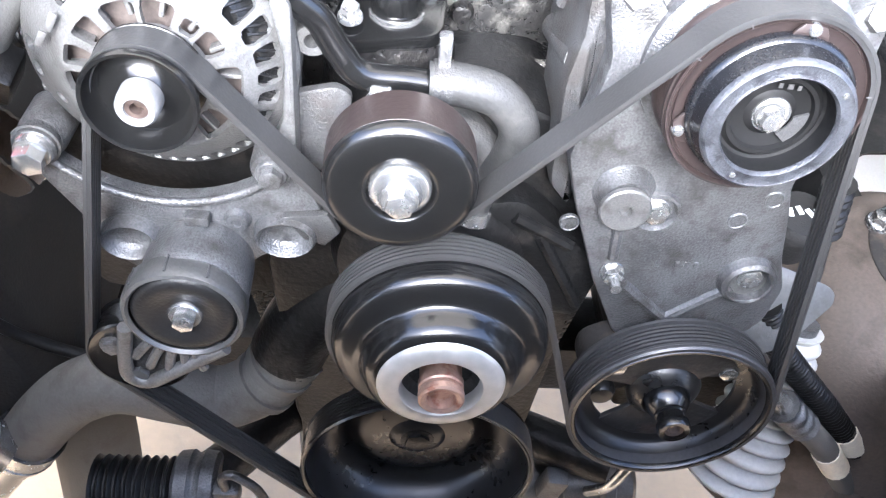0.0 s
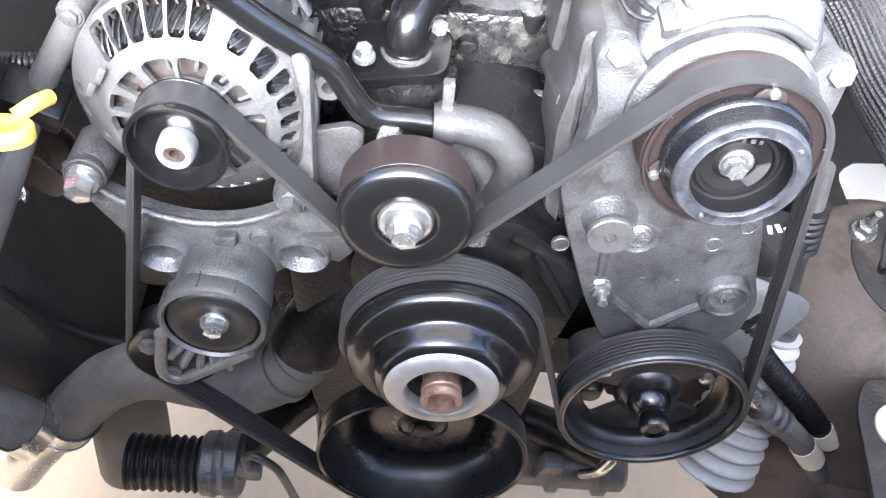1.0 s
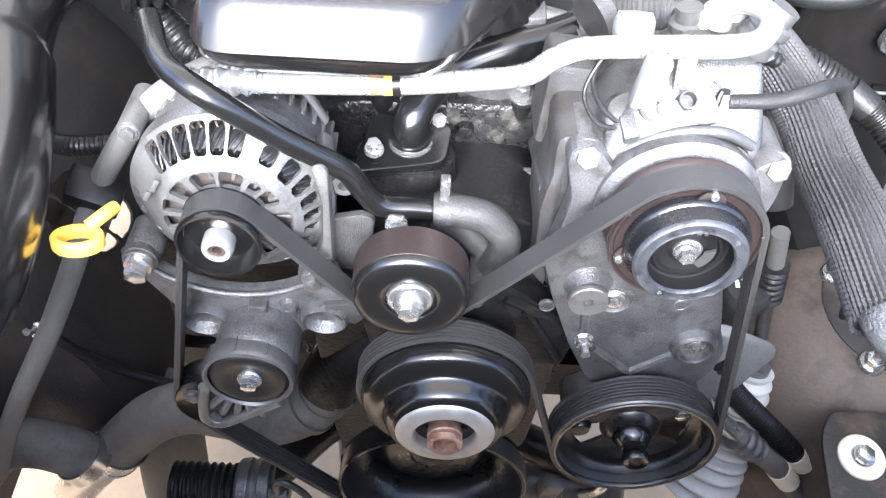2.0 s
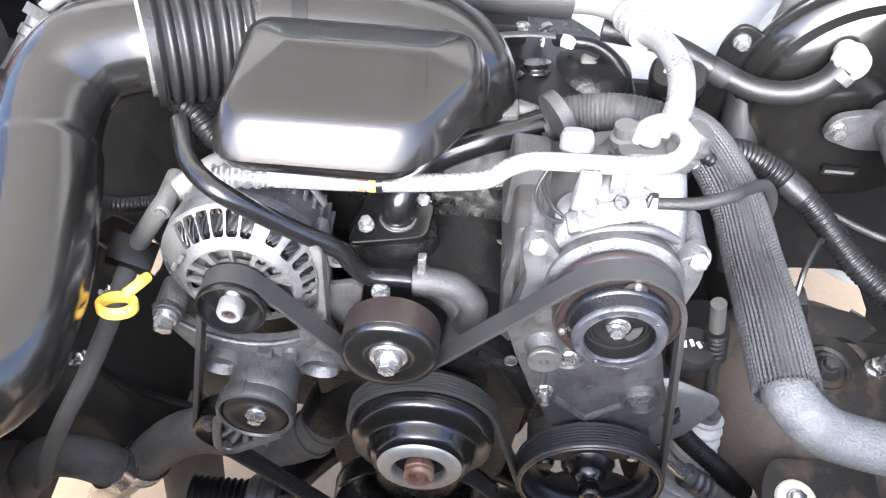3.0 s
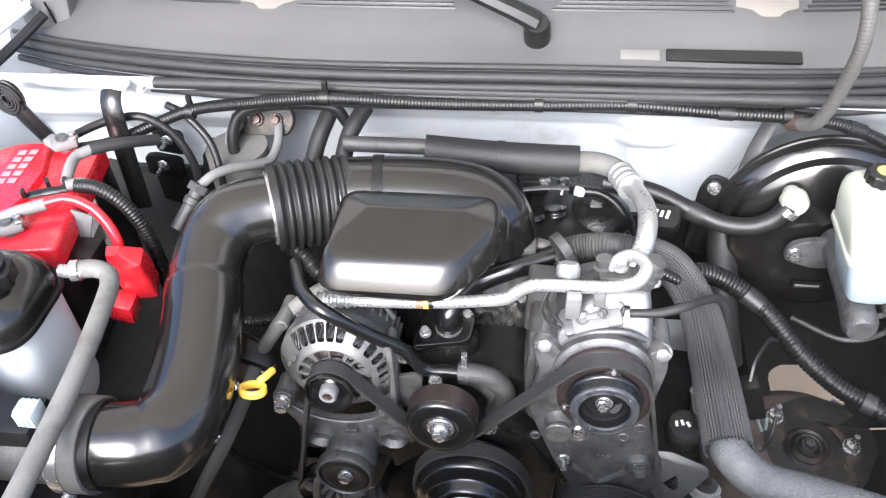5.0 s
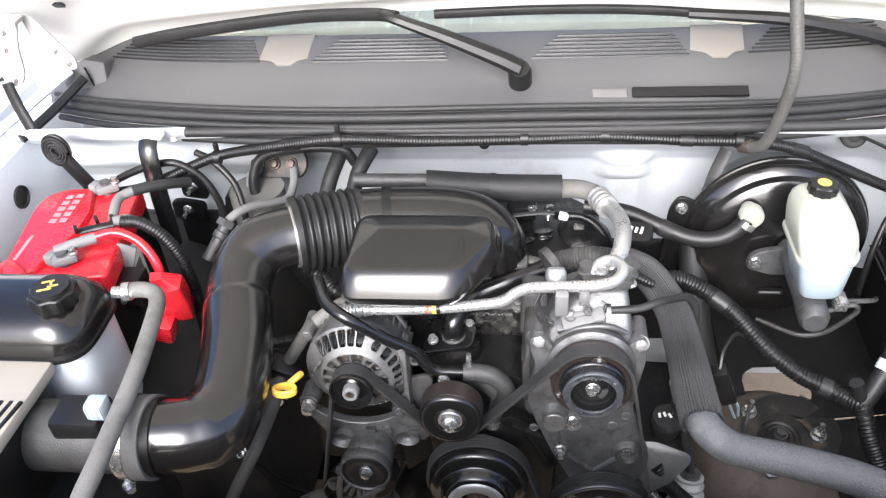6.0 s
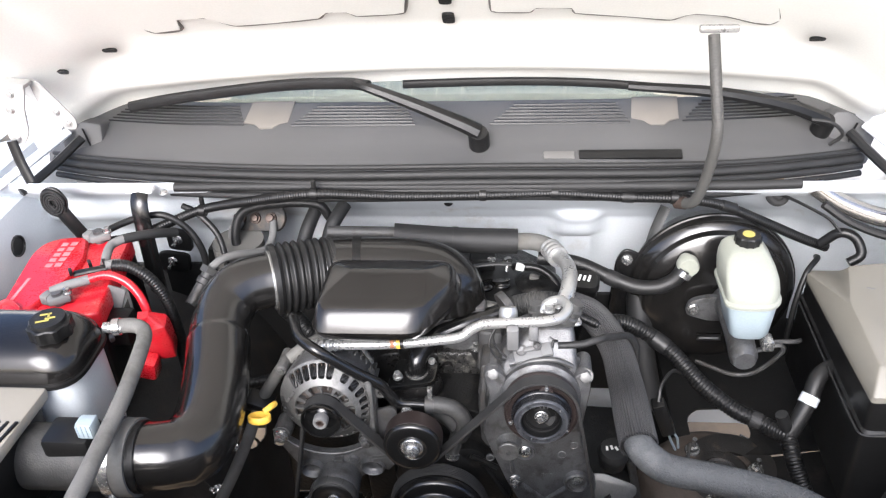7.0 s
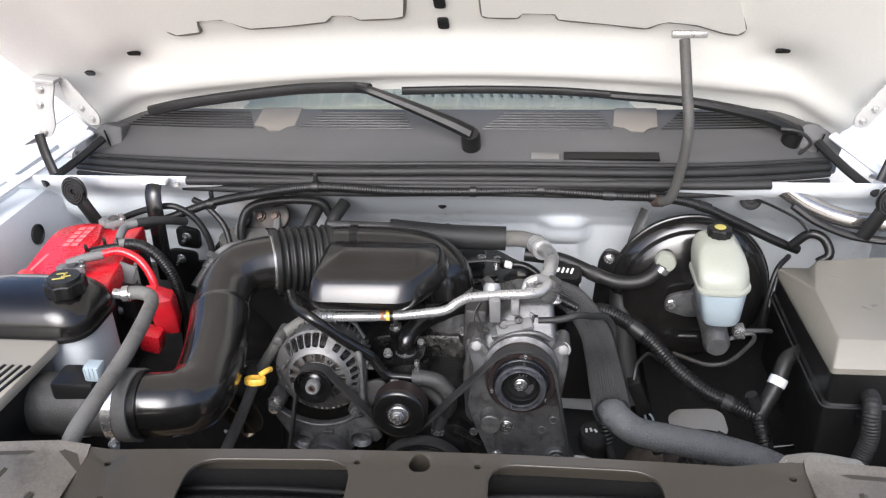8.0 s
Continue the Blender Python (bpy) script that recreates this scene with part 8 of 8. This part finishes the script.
part("clamp", sweep([Vector(p) - o for p in ((-0.340, 0.450, 0.567), (-0.354, 0.450, 0.546))], 0.0335, 28, 0.004), ZINC, lh, "blued steel clamp")
part("clamp_edge", sweep([Vector(p) - o for p in ((-0.354, 0.450, 0.547), (-0.357, 0.450, 0.543))], 0.0345, 28, 0.002), ZINC, lh)
part("metal_pipe", sweep([Vector(p) - o for p in ((-0.345, 0.450, 0.560), (-0.375, 0.448, 0.518), (-0.41, 0.446, 0.468), (-0.44, 0.444, 0.42))], 0.026, 24, 0.008), ZINC, lh, "bright metal pipe")
uh2 = thing("upper_left_hose", "dusty grey moulded hose arch with steel clamp", "hose", at(-0.42, 0.42, 0.62))
o = Vector((-0.42, 0.42, 0.62))
part("hose", sweep([Vector(p) - o for p in ((-0.53, 0.42, 0.50), (-0.495, 0.42, 0.56), (-0.452, 0.42, 0.612), (-0.412, 0.42, 0.622), (-0.380, 0.42, 0.602), (-0.366, 0.42, 0.575))], 0.028, 22, 0.006), HOSE_DUSTY, uh2)
part("clamp", sweep([Vector(p) - o for p in ((-0.376, 0.42, 0.596), (-0.367, 0.42, 0.577))], 0.031, 22, 0.004), ZINC, uh2, "spring steel clamp")
cable("frame_duct", [(-0.325, 0.53, 0.55), (-0.318, 0.51, 0.48), (-0.318, 0.48, 0.38)], 0.045, HOSE, "dark grey plastic duct beside the rack", "duct", segs=22)
cable("outlet_pipe", [(-0.088, 0.466, 0.70), (-0.07, 0.475, 0.74), (-0.03, 0.49, 0.79), (0.0, 0.51, 0.83)], 0.034, GREASE, "black greasy water outlet pipe", "pipe", segs=22)
cable("frame_cable", [(-0.425, 0.50, 0.80), (-0.396, 0.495, 0.756), (-0.368, 0.49, 0.716), (-0.335, 0.495, 0.665), (-0.27, 0.50, 0.626), (-0.20, 0.51, 0.62)], 0.006, RUBBER, "thin black cable along the liner", "cable")
rk = thing("steering_rack", "dark steering rack with ribbed boot and steel pipe", "steering rack", at(-0.10, 0.41, 0.54))
part("bar", sweep([(-0.178, 0.0, 0.0), (-0.08, 0.01, -0.005), (0.02, 0.12, -0.03), (0.15, 0.13, -0.03), (0.35, 0.05, -0.02)], 0.024, 20, 0.03), GREASE, rk)
part("boot", sweep([(-0.175, 0.0, 0.0), (-0.099, 0.0, 0.0)], 0.026, 22, 0.0018, ribs(0.009, 0.18)), RUBBER, rk, "black ribbed boot")
part("housing", lathe([(0, -0.022), (0.030, -0.022), (0.0345, -0.018), (0.036, -0.006), (0.033, -0.002), (0.033, 0.002), (0.036, 0.006), (0.0345, 0.018), (0.030, 0.022), (0, 0.022)], 32, pose(-0.077, 0.002, 0.0, 0, 0, 90)), CAST, rk, "grey cast clamp")
part("clamp_lug", block((0.026, 0.018, 0.022), 0.004, at(-0.045, -0.012, 0.020)), CAST, rk)
part("pipe", sweep([(-0.045, -0.014, 0.028), (-0.046, -0.014, 0.052), (-0.034, -0.016, 0.062), (-0.012, -0.022, 0.044), (0.006, -0.03, -0.02)], 0.0045, 10, 0.005), CAST, rk, "steel pipe")
part("right_housing", lathe([(0, -0.075), (0.026, -0.075), (0.030, -0.070), (0.030, -0.052), (0.036, -0.049), (0.036, -0.038), (0.029, -0.034), (0.028, 0.006), (0.034, 0.010), (0.034, 0.020), (0.027, 0.024), (0.026, 0.066), (0.031, 0.070), (0.031, 0.082), (0, 0.082)], 32, pose(0.315, 0.060, -0.085, 0, 6, 90)), ALT, rk, "dusty pale cast housing")
part("housing_lug", block((0.026, 0.022, 0.040), 0.005, pose(0.290, 0.040, -0.048, 0, 12, 0)), ALT, rk)
part("housing_pipe", sweep([(0.33, 0.035, -0.055), (0.345, 0.025, -0.02), (0.365, 0.035, 0.03)], 0.006, 10, 0.006), ZINC, rk, "bright steel pipe")
fr = thing("frame_rail", "dark steel frame rails under the engine", "frame rail", at(0, 0.5, 0.5), kind="structure")
for x in (-0.56, 0.50):
    part("rail", block((0.09, 1.6, 0.16), 0.01, at(x, 0, 0)), DIRT, fr)
part("cross_member", block((0.94, 0.10, 0.10), 0.01, at(0.03, 0.22, -0.12)), GREASE, fr)
em = thing("engine_mount", "black engine mount arm beside the block", "engine mount", at(0.36, 0.66, 0.62))
part("arm", slab(rounded([(-0.12, -0.05), (0.10, -0.05), (0.12, 0.01), (0.05, 0.05), (-0.12, 0.06)], 0.015, 3), -0.16, 0.16, 0.01), GREASE, em)
part("pad", lathe([(0, 0.02), (0.035, 0.02), (0.04, 0.015), (0.04, -0.03), (0, -0.03)], 28, at(0.05, 0, 0.06) @ UPRIGHT), RUBBER, em, "black rubber pad")
sp = thing("oil_pan", "black oil pan under the engine", "oil pan", eng(0.03, 0.35, -0.50))
part("pan", block((0.24, 0.40, 0.14), 0.02), GREASE, sp)

# ---- hose end at the support ----
hc = thing("hose_spring_clip", "bent spring wire clip on the hose neck", "clip", at(0.585, 0.185, 1.07))
part("neck", sweep([(-0.02, 0.025, -0.02), (0.0, 0.005, 0.0), (0.03, -0.03, 0.02)], 0.034, 24, 0.006, lambda s, L: 1.0 + 0.12 * s / L), DUSTY_NECK, hc, "pale dusty hose neck")
part("wire", sweep([(-0.045, 0.0, 0.035), (-0.035, 0.0, 0.020), (-0.02, -0.01, 0.042), (0.02, -0.02, 0.046), (0.04, -0.02, 0.036), (0.055, -0.02, 0.044)], 0.003, 8, 0.003), BRIGHT, hc, "zinc spring wire")

# ---- behind the resonator ----
fp = thing("fuel_pipe", "small bent silver fuel pipe behind the resonator", "pipe", at(0.11, 0.81, 1.02))
o = Vector((0.11, 0.81, 1.02))
part("pipe", sweep([Vector(p) - o for p in ((0.06, 0.80, 1.035), (0.078, 0.813, 1.030), (0.10, 0.806, 1.018), (0.125, 0.806, 1.010), (0.138, 0.818, 1.014), (0.142, 0.831, 1.028))], 0.0048, 10, 0.004), ZINC, fp)
part("end_eye", lathe([(0.005, -0.003), (0.010, -0.003), (0.010, 0.003), (0.005, 0.003), (0.005, -0.003)], 20, pose(*(Vector((0.142, 0.832, 1.036)) - o), 10, 0, 30)), ZINC, fp)
part("strap", block((0.009, 0.003, 0.12), 0.001, at(*(Vector((0.143, 0.80, 0.96)) - o))), CAST, fp, "flat steel strap")
dc = thing("ignition_stack", "black ribbed boots and wiring beside the throttle body", "ignition boots", at(0.10, 0.73, 1.0))
part("boot", sweep([(-0.008, 0.02, 0.045), (0.0, 0.0, 0.0), (0.006, -0.02, -0.06)], 0.020, 20, 0.0015, ribs(0.014, 0.22)), GLOSS, dc, angle=60)
part("boot", sweep([(0.030, 0.04, 0.035), (0.034, 0.02, -0.01), (0.036, 0.0, -0.06)], 0.015, 18, 0.0015, ribs(0.012, 0.25)), GLOSS, dc, angle=60)
part("coil_block", block((0.05, 0.045, 0.03), 0.006, at(-0.005, 0.095, 0.045)), BLACK, dc)
part("coil_bolt", hex_bm(0.007, 0.012, pose(0.012, 0.078, 0.055, 20, 0, 0)), ZINC, dc)
part("lever", sweep([(-0.02, 0.05, 0.06), (0.02, 0.055, 0.062), (0.05, 0.06, 0.058)], 0.005, 8, 0.006, flat=0.5), CAST_DARK, dc)
eg = thing("egr_housing", "dark round housing behind the radiator hose", "housing", at(0.20, 0.79, 0.955))
part("shell", lathe([(0, 0.075), (0.03, 0.073), (0.048, 0.06), (0.055, 0.04), (0.055, -0.08), (0, -0.08)], 36, UPRIGHT), GREASE, eg)
part("lip", lathe([(0.054, 0.035), (0.059, 0.033), (0.059, 0.026), (0.054, 0.024)], 36, UPRIGHT), GREASE, eg)
cable("injector_loom", [(0.155, 0.815, 1.035), (0.172, 0.803, 1.043), (0.20, 0.80, 1.042), (0.225, 0.79, 1.030), (0.243, 0.775, 1.005), (0.25, 0.76, 0.96)], 0.008, BLACK, "black injector wiring loom arc", "wiring loom")
cable("injector_sleeve", [(0.198, 0.79, 1.022), (0.222, 0.775, 1.008), (0.248, 0.75, 0.985), (0.262, 0.735, 0.95)], 0.010, BLACK, "black ribbed injector loom sleeve", "wiring loom", LOOM)
cc = thing("loom_connector", "pale clip and grey connector on the injector loom", "connector", at(0.18, 0.80, 1.03))
part("clip", block((0.016, 0.012, 0.012), 0.002, pose(-0.013, -0.002, 0.016, 0, 15, 0)), WHITE_MARK, cc, "white plastic clip")
part("connector", block((0.020, 0.014, 0.026), 0.003, pose(0.012, -0.012, -0.010, 0, 20, 0)), HOSE, cc, "grey connector")
oc = thing("oil_filler_cap", "black oval oil filler cap with white print", "cap", pose(0.278, 0.708, 1.075, 22, 0, -8))
part("cap", loft([[(x, y, z) for x, y in rounded([(-0.030 * k, -0.020 * k), (0.030 * k, -0.020 * k), (0.030 * k, 0.020 * k), (-0.030 * k, 0.020 * k)], 0.016 * k, 5)] for k, z in ((0.85, -0.03), (0.9, -0.006), (1.0, -0.004), (1.0, 0.008), (0.9, 0.012))]), BLACK, oc)
for k in range(4):
    part("print_bar", block((0.004, 0.010 + 0.003 * (k % 2), 0.001), 0, pose(-0.014 + 0.0085 * k, 0.002, 0.0126, 0, 0, -12)), WHITE_MARK, oc)
cable("filler_tube", [(0.278, 0.712, 1.06), (0.275, 0.73, 1.0), (0.26, 0.75, 0.92)], 0.021, BLACK, "black oil filler tube", "tube", segs=18)
tl = thing("throttle_linkage", "cast throttle lever and bolts beside the resonator", "throttle lever", at(0.09, 0.665, 1.055))
part("bracket", block((0.030, 0.04, 0.022), 0.004, pose(0.0, 0.0, 0.0, 0, 12, 0)), ALT, tl)
part("stub", lathe([(0, -0.02), (0.010, -0.02), (0.011, -0.016), (0.011, 0.01)], 20, pose(0.02, -0.005, 0.0, 0, 0, 70)), ALT, tl)
part("bolt", hex_bm(0.006, 0.008, pose(-0.008, -0.022, 0.012, 0, 0, 0)), ZINC, tl)
part("lower_casting", block((0.07, 0.06, 0.05), 0.010, at(-0.012, 0.0, -0.04)), ALT, tl)

# ---- studs and washers on the liners ----
for x, y, z in ((-0.390, 0.593, 0.752), (-0.391, 0.489, 0.754)):
    t = thing("liner_stud", "zinc stud through the wheel liner", "stud", pose(x, y, z, 0, 0, 0) @ pose(0, 0, 0, -50, 0, 0), "studs in the liner")
    part("nut", hex_bm(0.009, 0.012), ZINC, t)
    part("thread", lathe([(0, -0.03), (0.004, -0.03), (0.0045, 0.0)], 12), ZINC, t)
wb = thing("arch_bracket", "black steel bracket with a zinc washer bolt on the arch", "bracket", pose(0.466, 0.389, 0.726, 5, 0, 0))
part("plate", slab(rounded([(-0.045, -0.09), (0.10, -0.09), (0.10, 0.05), (-0.020, 0.05), (-0.036, 0.02)], 0.014, 4), -0.003, 0.003, 0.001, pose(0, 0, 0.012, -90, 0, 0)), GRIME, wb)
part("washer", lathe([(0, -0.002), (0.022, -0.002), (0.024, 0.0), (0.024, 0.003), (0, 0.003)], 28, pose(0, 0, 0.018, -90, 0, 0)), CREAM, wb, "cream painted washer")
part("bolt", hex_bm(0.009, 0.010, pose(0, 0, 0.020, -90, 0, 0)), ZINC, wb)

fg = thing("firewall_grommet", "small dark rubber plug in the white firewall", "grommet", pose(0.025, 0.904, 1.130, -42, 0, 0))
part("plug", lathe([(0, -0.005), (0.006, -0.005), (0.0085, -0.002), (0.010, 0.0), (0.010, 0.004)], 24), RUBBER, fg)

# ---- wing details ----
wh = thing("wing_hole", "dark oval hole in the white inner wing", "hole", at(-0.792, 0.70, 1.135), kind="structure")
part("opening", lathe([(0, 0.0), (0.9, 0.0), (1.0, 0.3), (1.0, 1.0), (0, 1.0)], 28, pose(0, 0, 0, 0, 0, 90) @ Matrix.Diagonal((0.028, 0.004, 0.024, 1))), GREASE, wh)
cable("fuse_lead", [(0.71, 0.80, 1.10), (0.735, 0.79, 1.13), (0.76, 0.78, 1.125), (0.77, 0.765, 1.10), (0.75, 0.76, 1.085)], 0.009, BLACK, "black cable loop behind the fuse box", "cable")
cable("fuse_lead", [(0.70, 0.78, 1.085), (0.69, 0.75, 1.10), (0.665, 0.72, 1.09), (0.65, 0.70, 1.04), (0.645, 0.69, 0.97)], 0.005, BLACK, "thin black cable beside the reservoir", "cable")
